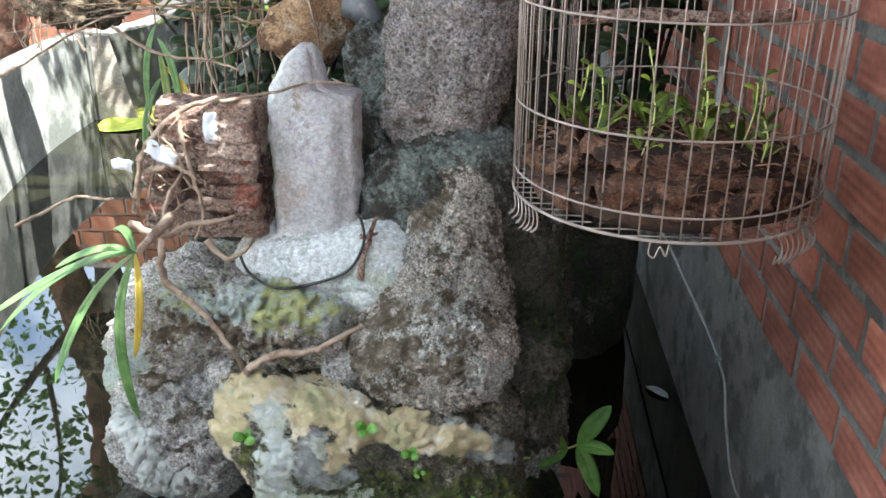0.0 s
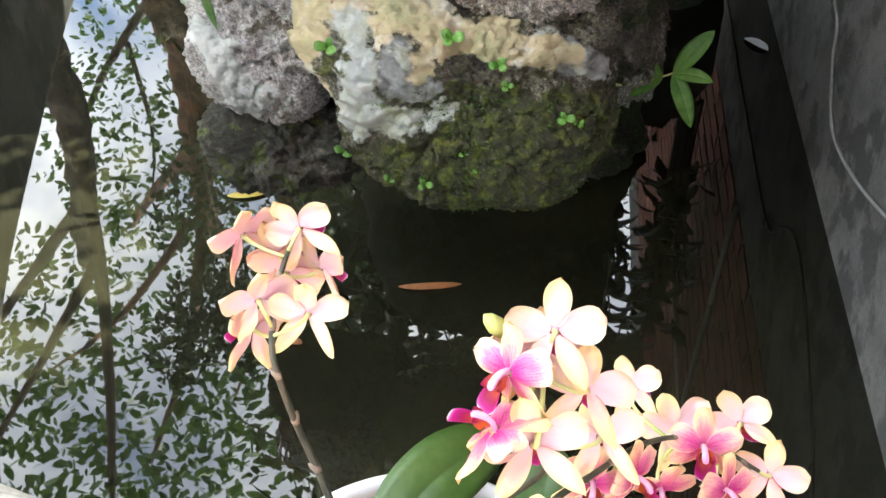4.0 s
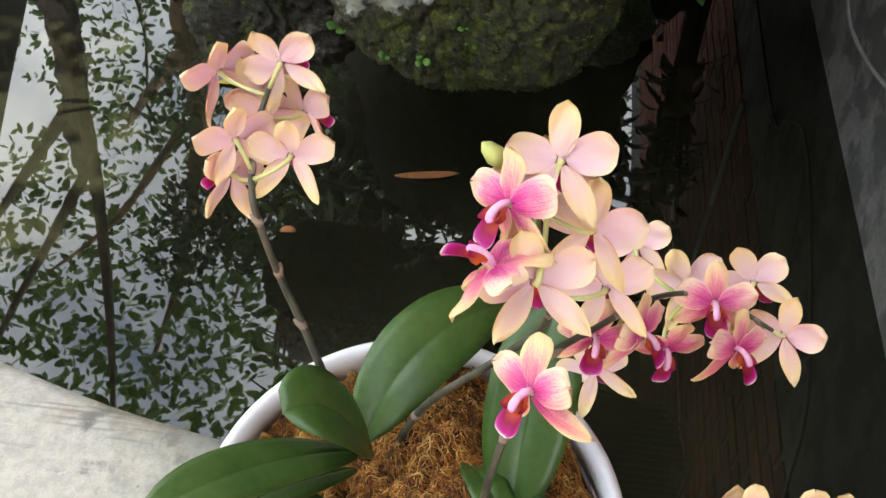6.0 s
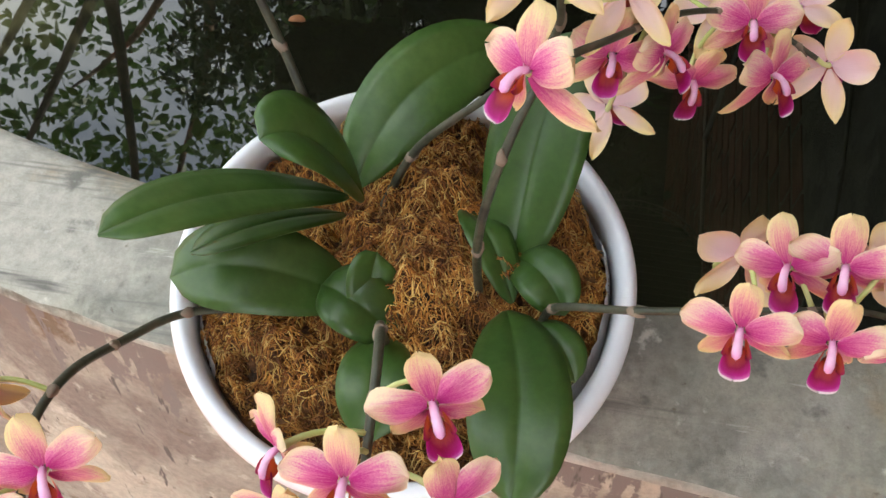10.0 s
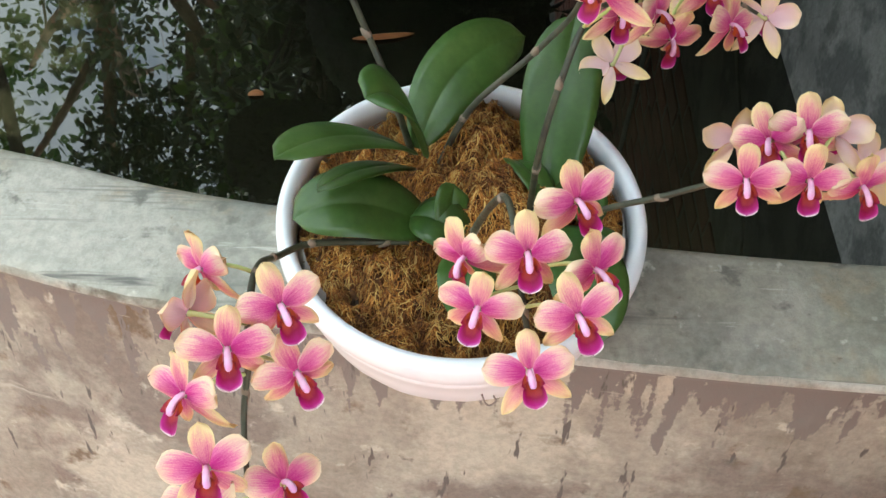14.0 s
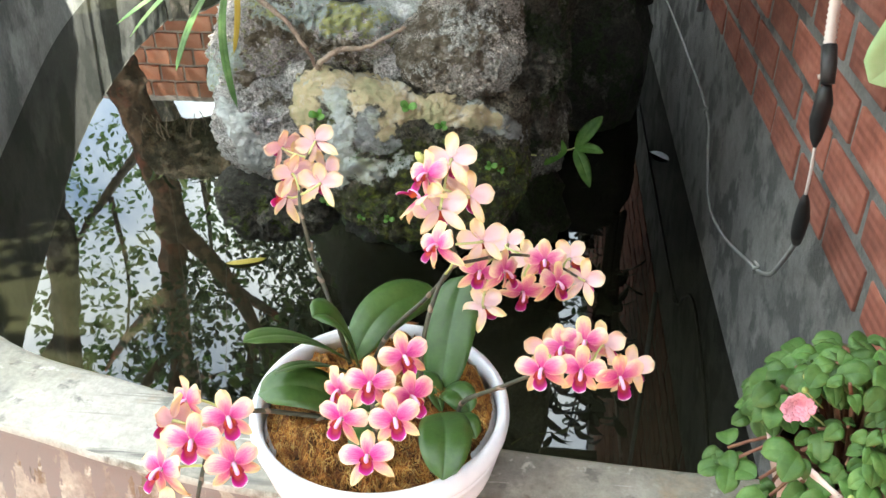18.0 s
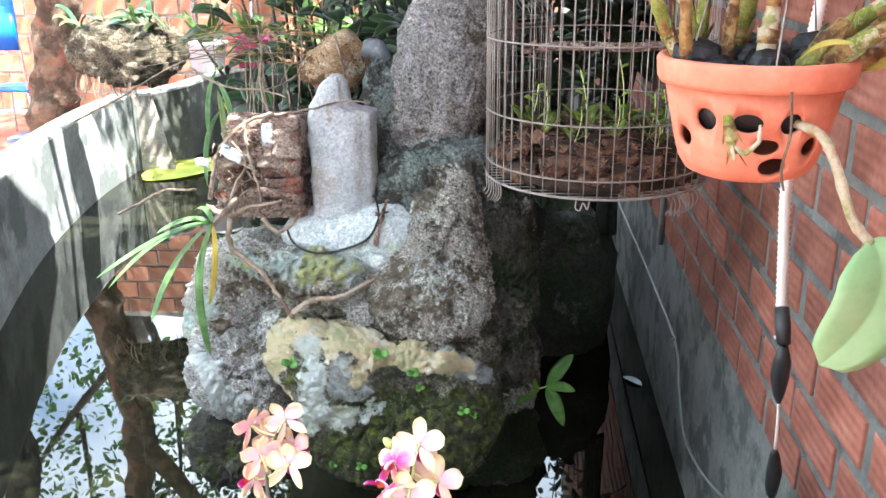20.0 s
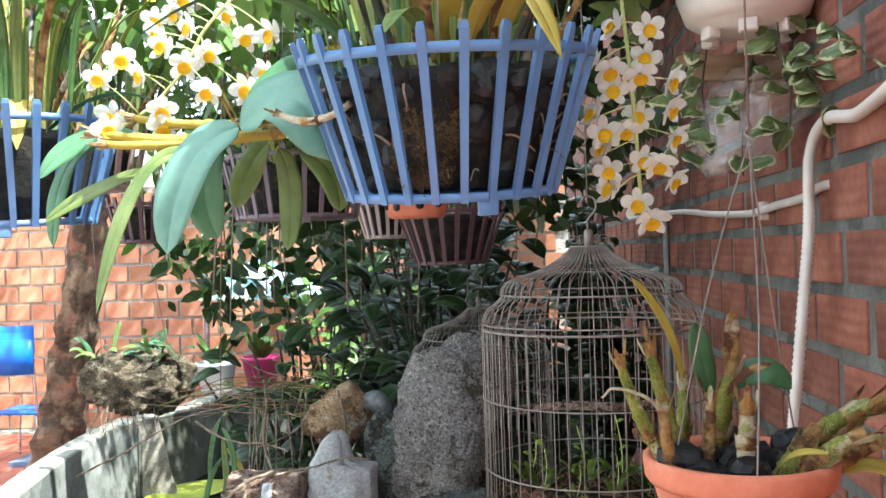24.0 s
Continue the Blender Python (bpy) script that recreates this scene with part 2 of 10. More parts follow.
    wob.inputs[1].default_value = (0.012, 0.012, 0.012)
    lk.new(co.outputs["Object"], wob.inputs[2])
    lk.new(wob.outputs[0], vo.inputs["Vector"])
    if pores:
        # pores open where a coarse noise lets them; their inner shade goes into the colour
        where = n.new("ShaderNodeTexNoise")
        where.inputs["Scale"].default_value, where.inputs["Detail"].default_value = scale * 1.3, 3
        lk.new(co.outputs["Object"], where.inputs[0])
        lim = n.new("ShaderNodeMath")
        lim.operation = "MULTIPLY"
        lk.new(where.outputs[0], lim.inputs[0])
        lim.inputs[1].default_value = 0.62
        hole = n.new("ShaderNodeMath")
        hole.operation = "SUBTRACT"
        lk.new(lim.outputs[0], hole.inputs[0])
        lk.new(vo.outputs["Distance"], hole.inputs[1])
        hr = n.new("ShaderNodeMapRange")
        hr.inputs["From Min"].default_value, hr.inputs["From Max"].default_value = 0.0, 0.14
        hr.inputs["To Max"].default_value = pores
        lk.new(hole.outputs[0], hr.inputs["Value"])
        mx = n.new("ShaderNodeMix")
        mx.data_type = "RGBA"
        lk.new(hr.outputs[0], mx.inputs["Factor"])
        lk.new(src, mx.inputs["A"])
        mx.inputs["B"].default_value = (low[0] * 0.30, low[1] * 0.28, low[2] * 0.25, 1)
        src = mx.outputs["Result"]
    lk.new(src, b.inputs["Base Color"])
    big = n.new("ShaderNodeTexNoise")
    big.inputs["Scale"].default_value, big.inputs["Detail"].default_value, big.inputs["Roughness"].default_value = scale * 3, 12, 0.78
    lk.new(co.outputs["Object"], big.inputs[0])
    ad = n.new("ShaderNodeMath")
    ad.operation = "MULTIPLY_ADD"
    lk.new(vo.outputs["Distance"], ad.inputs[0])
    ad.inputs[1].default_value = 0.35
    lk.new(big.outputs[0], ad.inputs[2])
    bp = n.new("ShaderNodeBump")
    bp.inputs["Strength"].default_value, bp.inputs["Distance"].default_value = bump, 0.028
    lk.new(ad.outputs[0], bp.inputs["Height"])
    lk.new(bp.outputs[0], b.inputs["Normal"])
    return m


def streaks(m, stretch, col, lo, hi, detail=6, shift=0.0):
    """Long thin marks over a surface's own colour, drawn out along one way."""
    n, lk = m.node_tree.nodes, m.node_tree.links
    b = n["Principled BSDF"]
    src_ = b.inputs["Base Color"].links[0].from_socket
    mp_ = n.new("ShaderNodeMapping")
    mp_.inputs["Scale"].default_value, mp_.inputs["Location"].default_value = stretch, (shift, shift * 0.7, shift * 0.3)
    lk.new(n["Texture Coordinate"].outputs["Object"], mp_.inputs[0])
    z_ = n.new("ShaderNodeTexNoise")
    z_.inputs["Scale"].default_value, z_.inputs["Detail"].default_value, z_.inputs["Roughness"].default_value = 1.0, detail, 0.65
    lk.new(mp_.outputs[0], z_.inputs[0])
    r_ = n.new("ShaderNodeMapRange")
    r_.inputs["From Min"].default_value, r_.inputs["From Max"].default_value = lo, hi
    lk.new(z_.outputs[0], r_.inputs["Value"])
    x_ = n.new("ShaderNodeMix")
    x_.data_type = "RGBA"
    lk.new(r_.outputs[0], x_.inputs["Factor"])
    lk.new(src_, x_.inputs["A"])
    x_.inputs["B"].default_value = (*col, 1)
    lk.new(x_.outputs["Result"], b.inputs["Base Color"])
    return m


concrete = stone("rim_cement", (0.27, 0.258, 0.215), (0.345, 0.33, 0.275), (0.42, 0.40, 0.34), (0.25, 0.245, 0.215), 0.42, 5, 40, 0.35, (0.43, 0.41, 0.36), 0.36, [((0.36, 0.30, 0.22), 0.26, 6), ((0.20, 0.195, 0.17), 0.26, 22), ((0.56, 0.54, 0.49), 0.20, 34), ((0.13, 0.105, 0.075), 0.12, 48)])
streaks(concrete, (1.6, 34, 34), (0.17, 0.165, 0.15), 0.60, 0.68, 4)
streaks(concrete, (5, 60, 40), (0.55, 0.53, 0.48), 0.64, 0.70, 5, 7.0)
streaks(concrete, (13, 13, 13), (0.10, 0.08, 0.06), 0.685, 0.72, 9, 3.0)
streaks(concrete, (16, 16, 16), (0.66, 0.65, 0.62), 0.70, 0.73, 8, 11.0)
arris_m = stone("chipped_arris", (0.36, 0.335, 0.28), (0.45, 0.425, 0.365), (0.55, 0.525, 0.47), (0.22, 0.19, 0.15), 0.34, 14, 60, 0.6, (0.60, 0.58, 0.53), 0.34)
inner_m = stone("pond_lining", (0.17, 0.17, 0.16), (0.24, 0.24, 0.225), (0.31, 0.31, 0.29), (0.13, 0.135, 0.125), 0.40, 3.5, 20, 0.15, (0.38, 0.38, 0.36), 0.30)
brick_m = material("fired_brick", [(0.155, 0.050, 0.034), (0.235, 0.078, 0.052), (0.31, 0.125, 0.088)], 7, 0.9, 0.3, vary=0.25)
wv = brick_m.node_tree.nodes.new("ShaderNodeTexWave")
wv.bands_direction, wv.inputs["Scale"].default_value, wv.inputs["Distortion"].default_value = "Z", 17.0, 1.5
wv.inputs["Detail Scale"].default_value = 0.4
far_brick_m = material("orange_brick", [(0.40, 0.14, 0.07), (0.52, 0.22, 0.125), (0.60, 0.32, 0.22)], 4, 0.9, 0.2, vary=0.28)
bl = brick_m.node_tree
bl.links.new(bl.nodes["Texture Coordinate"].outputs["Object"], wv.inputs["Vector"])
bb = bl.nodes.new("ShaderNodeBump")
bb.inputs["Strength"].default_value, bb.inputs["Distance"].default_value = 0.35, 0.004
bl.links.new(wv.outputs["Fac"], bb.inputs["Height"])
bl.links.new(bl.nodes["Bump"].outputs[0], bb.inputs["Normal"])
bl.links.new(bb.outputs[0], bl.nodes["Principled BSDF"].inputs["Normal"])
mortar_m = stone("cement_mortar", (0.17, 0.168, 0.158), (0.235, 0.232, 0.22), (0.30, 0.295, 0.28), (0.12, 0.12, 0.115), 0.38, 9, 70, 0.8)
tile_m = material("red_floor_tile", [(0.30, 0.085, 0.06), (0.38, 0.12, 0.085), (0.43, 0.16, 0.12)], 5, 0.45, 0.08, vary=0.1)
grout_m = stone("cement_paving", (0.26, 0.25, 0.22), (0.34, 0.33, 0.29), (0.42, 0.41, 0.37), (0.22, 0.21, 0.18), 0.42, 3, 25, 0.3)
wire_m = material("galvanised_wire", [(0.20, 0.165, 0.15), (0.36, 0.31, 0.285)], 30, 0.55, 0.1, metal=0.2)
roof_m = material("roof_sheet", [(0.022, 0.022, 0.020), (0.040, 0.040, 0.036)], 3, 0.7, 0.1)
water_m = material("pond_water", [(0.005, 0.0055, 0.003), (0.011, 0.011, 0.006), (0.020, 0.020, 0.010)], 1.6, 0.015, 0.0)
wt = water_m.node_tree
wz = wt.nodes.new("ShaderNodeTexNoise")
wz.inputs["Scale"].default_value, wz.inputs["Detail"].default_value = 5.0, 2
wt.links.new(wt.nodes["Texture Coordinate"].outputs["Object"], wz.inputs[0])
wb = wt.nodes.new("ShaderNodeBump")
wt.nodes["Principled BSDF"].inputs["Specular IOR Level"].default_value = 0.76
wb.inputs["Strength"].default_value, wb.inputs["Distance"].default_value = 0.02, 0.01
wt.links.new(wz.outputs[0], wb.inputs["Height"])
wt.links.new(wb.outputs[0], wt.nodes["Principled BSDF"].inputs["Normal"])

# outer face of the pond wall: beige render with dark runs that came down from the rim
face_m = stone("stained_render", (0.28, 0.243, 0.198), (0.36, 0.32, 0.265), (0.43, 0.393, 0.328), (0.24, 0.200, 0.170), 0.40, 6, 45, 0.45, (0.50, 0.455, 0.37), 0.38, [((0.19, 0.14, 0.095), 0.22, 13), ((0.54, 0.50, 0.42), 0.22, 24)])
fnt = face_m.node_tree
src = fnt.nodes["Principled BSDF"].inputs["Base Color"].links[0].from_socket
tc = fnt.nodes["Texture Coordinate"]
sep = fnt.nodes.new("ShaderNodeSeparateXYZ")
fnt.links.new(tc.outputs["Object"], sep.inputs[0])
mp = fnt.nodes.new("ShaderNodeMapping")
mp.inputs["Scale"].default_value = (38, 38, 3.4)
mp.inputs["Rotation"].default_value = (0.0, 0.0, 0.0)
fnt.links.new(tc.outputs["Object"], mp.inputs[0])
rn = fnt.nodes.new("ShaderNodeTexNoise")
rn.inputs["Scale"].default_value, rn.inputs["Detail"].default_value = 1.0, 6
fnt.links.new(mp.outputs[0], rn.inputs[0])
hz = fnt.nodes.new("ShaderNodeMapRange")
hz.inputs["From Min"].default_value, hz.inputs["From Max"].default_value = RIM - 0.30, RIM - 0.01
hz.inputs["To Min"].default_value, hz.inputs["To Max"].default_value = -0.37, 0.15
fnt.links.new(sep.outputs["Z"], hz.inputs["Value"])
sm = fnt.nodes.new("ShaderNodeMath")
fnt.links.new(rn.outputs[0], sm.inputs[0])
fnt.links.new(hz.outputs[0], sm.inputs[1])
rr = fnt.nodes.new("ShaderNodeValToRGB")
rr.color_ramp.elements[0].position, rr.color_ramp.elements[1].position = 0.500, 0.530
gn = fnt.nodes.new("ShaderNodeTexNoise")
gn.inputs["Scale"].default_value, gn.inputs["Detail"].default_value = 160, 4
fnt.links.new(tc.outputs["Object"], gn.inputs[0])
ga = fnt.nodes.new("ShaderNodeMath")
ga.operation = "MULTIPLY_ADD"
ga.inputs[1].default_value = 0.16
fnt.links.new(gn.outputs[0], ga.inputs[0])
fnt.links.new(sm.outputs[0], ga.inputs[2])
gs = fnt.nodes.new("ShaderNodeMath")
gs.operation = "SUBTRACT"
gs.inputs[1].default_value = 0.24
lo = fnt.nodes.new("ShaderNodeTexNoise")
lo.inputs["Scale"].default_value = 4.5
fnt.links.new(tc.outputs["Object"], lo.inputs[0])
la = fnt.nodes.new("ShaderNodeMath")
la.operation = "MULTIPLY_ADD"
la.inputs[1].default_value = 0.28
fnt.links.new(lo.outputs[0], la.inputs[0])
fnt.links.new(ga.outputs[0], la.inputs[2])
fnt.links.new(la.outputs[0], gs.inputs[0])
fnt.links.new(gs.outputs[0], rr.inputs[0])
mx = fnt.nodes.new("ShaderNodeMix")
mx.data_type = "RGBA"
fnt.links.new(rr.outputs[0], mx.inputs["Factor"])
fnt.links.new(src, mx.inputs["A"])
mx.inputs["B"].default_value = (0.225, 0.195, 0.178, 1)
fnt.links.new(mx.outputs["Result"], fnt.nodes["Principled BSDF"].inputs["Base Color"])
streaks(face_m, (55, 55, 2.0), (0.135, 0.115, 0.105), 0.63, 0.67, 3)
streaks(face_m, (4, 4, 38), (0.46, 0.42, 0.36), 0.66, 0.71, 6, 5.0)
streaks(face_m, (22, 22, 22), (0.17, 0.14, 0.115), 0.66, 0.72, 8, 2.0)

# ---------------------------------------------------------------- structure
INNER = curve([(WALL_X, 0.300, 0), (0.34, 0.302, 0), (0.08, 0.318, 0), (-0.30, 0.357, 0), (-0.53, 0.405, 0), (-0.785, 0.494, 0), (-1.2, 0.80, 0), (-1.6, 1.45, 0),
               (-1.98, 2.45, 0), (-2.34, 3.55, 0), (-2.55, 4.6, 0), (-2.60, 5.34, 0), (-2.575, 5.37, 0), (-2.38, 5.70, 0), (-2.16, 6.7, 0), (-1.2, 7.1, 0), (WALL_X, 7.2, 0)], 8)


def beside(line, d):
    """The line moved sideways by d, to its left as it runs."""
    out = []
    for i, p in enumerate(line):
        t = (line[min(i + 1, len(line) - 1)] - line[max(i - 1, 0)]).normalized()
        out.append(p + Vector((-t.y, t.x, 0)) * d)
    return out


bm = bmesh.new()
SIDE = 1 if (beside(INNER, 0.1)[6].y < INNER[6].y) else -1
rows = []
for i, p in enumerate(INNER):
    o = (beside(INNER, 1.0)[i] - p) * SIDE
    w = 0.004 * noise.noise((i * 0.9, 0, 0))
    prof = [(0.015, -0.5), (0.004, RIM - 0.02), (0.006, RIM - 0.006), (0.018, RIM), (0.075, RIM + 0.001 + w), (0.134, RIM + w), (0.146 + w, RIM - 0.004), (0.150, RIM - 0.014), (0.145, RIM - 0.028), (0.172 + w, RIM - 0.15), (0.225 + w * 2, RIM - 0.40), (0.280, FLOOR + 0.004), (0.285, FLOOR - 0.05)]
    rows.append([p + o * k + Vector((0, 0, z)) for k, z in prof])
vs = [[bm.verts.new(q) for q in r] for r in rows]
for ra, rb in zip(vs, vs[1:]):
    for k in range(len(ra) - 1):
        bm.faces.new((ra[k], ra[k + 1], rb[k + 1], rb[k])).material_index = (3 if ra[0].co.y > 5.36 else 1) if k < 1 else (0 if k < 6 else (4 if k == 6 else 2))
bmesh.ops.recalc_face_normals(bm, faces=bm.faces)
# Far inner stretch: its shade is put into the colour, darker than pond_lining.
shade_cement_m = stone("damp_cement", (0.055, 0.055, 0.05), (0.09, 0.09, 0.08), (0.13, 0.13, 0.12), (0.05, 0.052, 0.035), 0.42, 4, 30, 0.3, (0.16, 0.16, 0.145), 0.30, [((0.12, 0.09, 0.06), 0.2, 10)])
solid("pond_wall", bm, [concrete, inner_m, face_m, shade_cement_m, arris_m], "curved pond wall of grey cement with a flat rim and stained beige outer face", "wall", "structure")

bm = bmesh.new()
hole = [(p.x, p.y, FLOOR) for p in beside(INNER, 0.16 * SIDE)]
ring_v = [bm.verts.new(q) for q in hole] + [bm.verts.new(q) for q in ((WALL_X, 60, FLOOR), (-60, 60, FLOOR), (-60, -60, FLOOR), (WALL_X, -60, FLOOR))]
f = bm.faces.new(ring_v)
bmesh.ops.triangulate(bm, faces=[f])
e2 = [bm.verts.new(q) for q in ((WALL_X, -60, FLOOR), (60, -60, FLOOR), (60, 60, FLOOR), (WALL_X, 60, FLOOR))]
bm.faces.new(e2)
bmesh.ops.recalc_face_normals(bm, faces=bm.faces)
for f in bm.faces:
    if f.normal.z < 0:
        f.normal_flip()
floor = solid("ground", bm, grout_m, "grey cement yard with red tiles beyond the pond", "ground", "structure")
bm = bmesh.new()
bm.faces.new([bm.verts.new((p.x, p.y, WATER)) for p in beside(INNER, 0.05 * SIDE)])
bmesh.ops.recalc_face_normals(bm, faces=bm.faces)
for f in bm.faces:
    if f.normal.z < 0:
        f.normal_flip()
solid("water", bm, water_m, "still dark murky pond water with reflections", "water", "structure", smooth=False)
bm = bmesh.new()
bm.faces.new([bm.verts.new((p.x, p.y, -0.45)) for p in beside(INNER, 0.05 * SIDE)])
solid("pond_floor", bm, inner_m, "muddy cement bottom of the pond", "ground", "structure", smooth=False)

bm = bmesh.new()
box(bm, (WALL_X + 0.0885, 3.625, 1.65), (0.2, 8.75, 3.7))
wall_e = solid("wall_east", bm, mortar_m, "red hollow-brick wall with thick grey mortar beside the pond", "wall", "structure", smooth=False)
bm = bmesh.new()
rows = []
for i in range(80):
    y = -0.75 + 8.65 * i / 79
    w = 0.003 * noise.noise((y * 3, 1, 0))
    rows.append([(WALL_X + 0.03, y, -0.5), (WALL_X + 0.018 + w, y, -0.5), (WALL_X + 0.016 + w, y, 0.12), (WALL_X - 0.010 + w, y, 0.655), (WALL_X - 0.004 + w, y, 0.668 + 0.006 * noise.noise((y * 7, 2, 0))), (WALL_X + 0.02, y, 0.684)])
vs = [[bm.verts.new(q) for q in r] for r in rows]
for ra, rb in zip(vs, vs[1:]):
    for k in range(5):
        bm.faces.new((ra[k], ra[k + 1], rb[k + 1], rb[k]))
bmesh.ops.recalc_face_normals(bm, faces=bm.faces)
plinth_m = stone("plinth_cement", (0.08, 0.086, 0.084), (0.125, 0.13, 0.125), (0.17, 0.175, 0.167), (0.105, 0.11, 0.107), 0.40, 3.0, 18, 0.2, (0.150, 0.155, 0.148), 0.30, [((0.20, 0.205, 0.20), 0.17, 9), ((0.10, 0.085, 0.06), 0.16, 14)])
pnt = plinth_m.node_tree
psrc = pnt.nodes["Principled BSDF"].inputs["Base Color"].links[0].from_socket
psep = pnt.nodes.new("ShaderNodeSeparateXYZ")
pnt.links.new(pnt.nodes["Texture Coordinate"].outputs["Object"], psep.inputs[0])
pno = pnt.nodes.new("ShaderNodeTexNoise")
pno.inputs["Scale"].default_value, pno.inputs["Detail"].default_value = 14, 5
pnt.links.new(pnt.nodes["Texture Coordinate"].outputs["Object"], pno.inputs[0])
pad = pnt.nodes.new("ShaderNodeMath")
pad.operation = "MULTIPLY_ADD"
pad.inputs[1].default_value = 0.05
pnt.links.new(pno.outputs[0], pad.inputs[0])
pnt.links.new(psep.outputs["Z"], pad.inputs[2])
pmr = pnt.nodes.new("ShaderNodeMapRange")
pmr.inputs["From Min"].default_value, pmr.inputs["From Max"].default_value = WATER + 0.045, WATER + 0.085
pnt.links.new(pad.outputs[0], pmr.inputs["Value"])
pmx = pnt.nodes.new("ShaderNodeMix")
pmx.data_type = "RGBA"
pmx.inputs["A"].default_value = (0.026, 0.028, 0.014, 1)
pnt.links.new(pmr.outputs[0], pmx.inputs["Factor"])
pnt.links.new(psrc, pmx.inputs["B"])
pnt.links.new(pmx.outputs["Result"], pnt.nodes["Principled BSDF"].inputs["Base Color"])
solid("plinth", bm, plinth_m, "smooth grey cement plinth with a dark algae line at the water", "wall", "structure")
bm = bmesh.new()
box(bm, (-3.5, 8.35, 1.17), (8.4, 0.2, 2.74))
wall_n = solid("wall_north", bm, stone("pale_mortar", (0.40, 0.37, 0.33), (0.48, 0.45, 0.40), (0.56, 0.53, 0.48), (0.32, 0.28, 0.24), 0.4, 6, 40, 0.5), "sunlit orange brick wall at the end of the yard", "wall", "structure", smooth=False)
bm = bmesh.new()
box(bm, (-7.8, 2.0, 1.6), (0.2, 12.6, 3.2))
solid("wall_west", bm, material("yard_plaster", [(0.50, 0.48, 0.42), (0.62, 0.60, 0.54)], 3, 0.9, 0.1), "plain plastered wall closing the yard", "wall", "structure", smooth=False)
bm = bmesh.new()
box(bm, (-3.5, -4.3, 1.6), (8.8, 0.2, 3.2))
solid("wall_south", bm, material("house_plaster", [(0.60, 0.57, 0.50), (0.70, 0.67, 0.60)], 4, 0.9, 0.1), "pale plastered house wall behind the walk", "wall", "structure", smooth=False)
# roof over the wall side of the pond: ribbed sheets on timber
# Unseen; added to darken what the water reflects.
bm = bmesh.new()
rows = []
for i in range(160):
    y = 1.0 + 2.7 * i / 159
    z = 2.95 + 0.012 * math.sin(i * 1.3)
    edge = -1.2 if y < 3.0 else (-1.2 + 0.7 * min(1, (y - 3.0) / 0.6))
    rows.append([bm.verts.new((x, y, z)) for x in (edge, WALL_X + 0.1)])
for i, (ra, rb) in enumerate(zip(rows, rows[1:])):
    bm.faces.new((ra[0], ra[1], rb[1], rb[0]))
solid("roof", bm, roof_m, "dark ribbed roof sheets added unseen over the pond", "roof", "structure")
# narrow sheet of the same roofing, added unseen to keep sun off the rim
bm = bmesh.new()
rows = [[bm.verts.new((x, -0.55 + 0.75 * i / 60, 2.93 + 0.012 * math.sin(i * 1.3))) for x in (0.22, WALL_X + 0.1)] for i in range(61)]
for ra, rb in zip(rows, rows[1:]):
    bm.faces.new((ra[0], ra[1], rb[1], rb[0]))
solid("awning", bm, roof_m, "unseen ribbed sheet added to keep sun off the pond rim", "roof", "structure")
# Unseen canopy, added to cut sky and sun on the wall's outer face.
bm = bmesh.new()
box(bm, (-1.35, -2.65, 2.95), (3.7, 3.2, 0.06), bevel=0.004)
solid("house_eave", bm, roof_m, "unseen dark canopy added to cut light from behind", "roof", "structure", smooth=False)
timber_m = material("old_timber", [(0.030, 0.024, 0.018), (0.060, 0.045, 0.034)], 6, 0.8, 0.3, stretch=(8, 1, 8))
for y in (0.42, 1.27, 2.1, 3.4):
    bm = bmesh.new()
    box(bm, (-0.4, y, 2.89), (2.2, 0.05, 0.09), bevel=0.004)
    solid("roof_beam", bm, timber_m, "dark old timber beam under the roof", "beam", "structure", smooth=False)
HANG = 2.84

# ================================================================ orchid bowl on the pond rim
POT = Vector((-0.095, 0.243, RIM + 0.002))


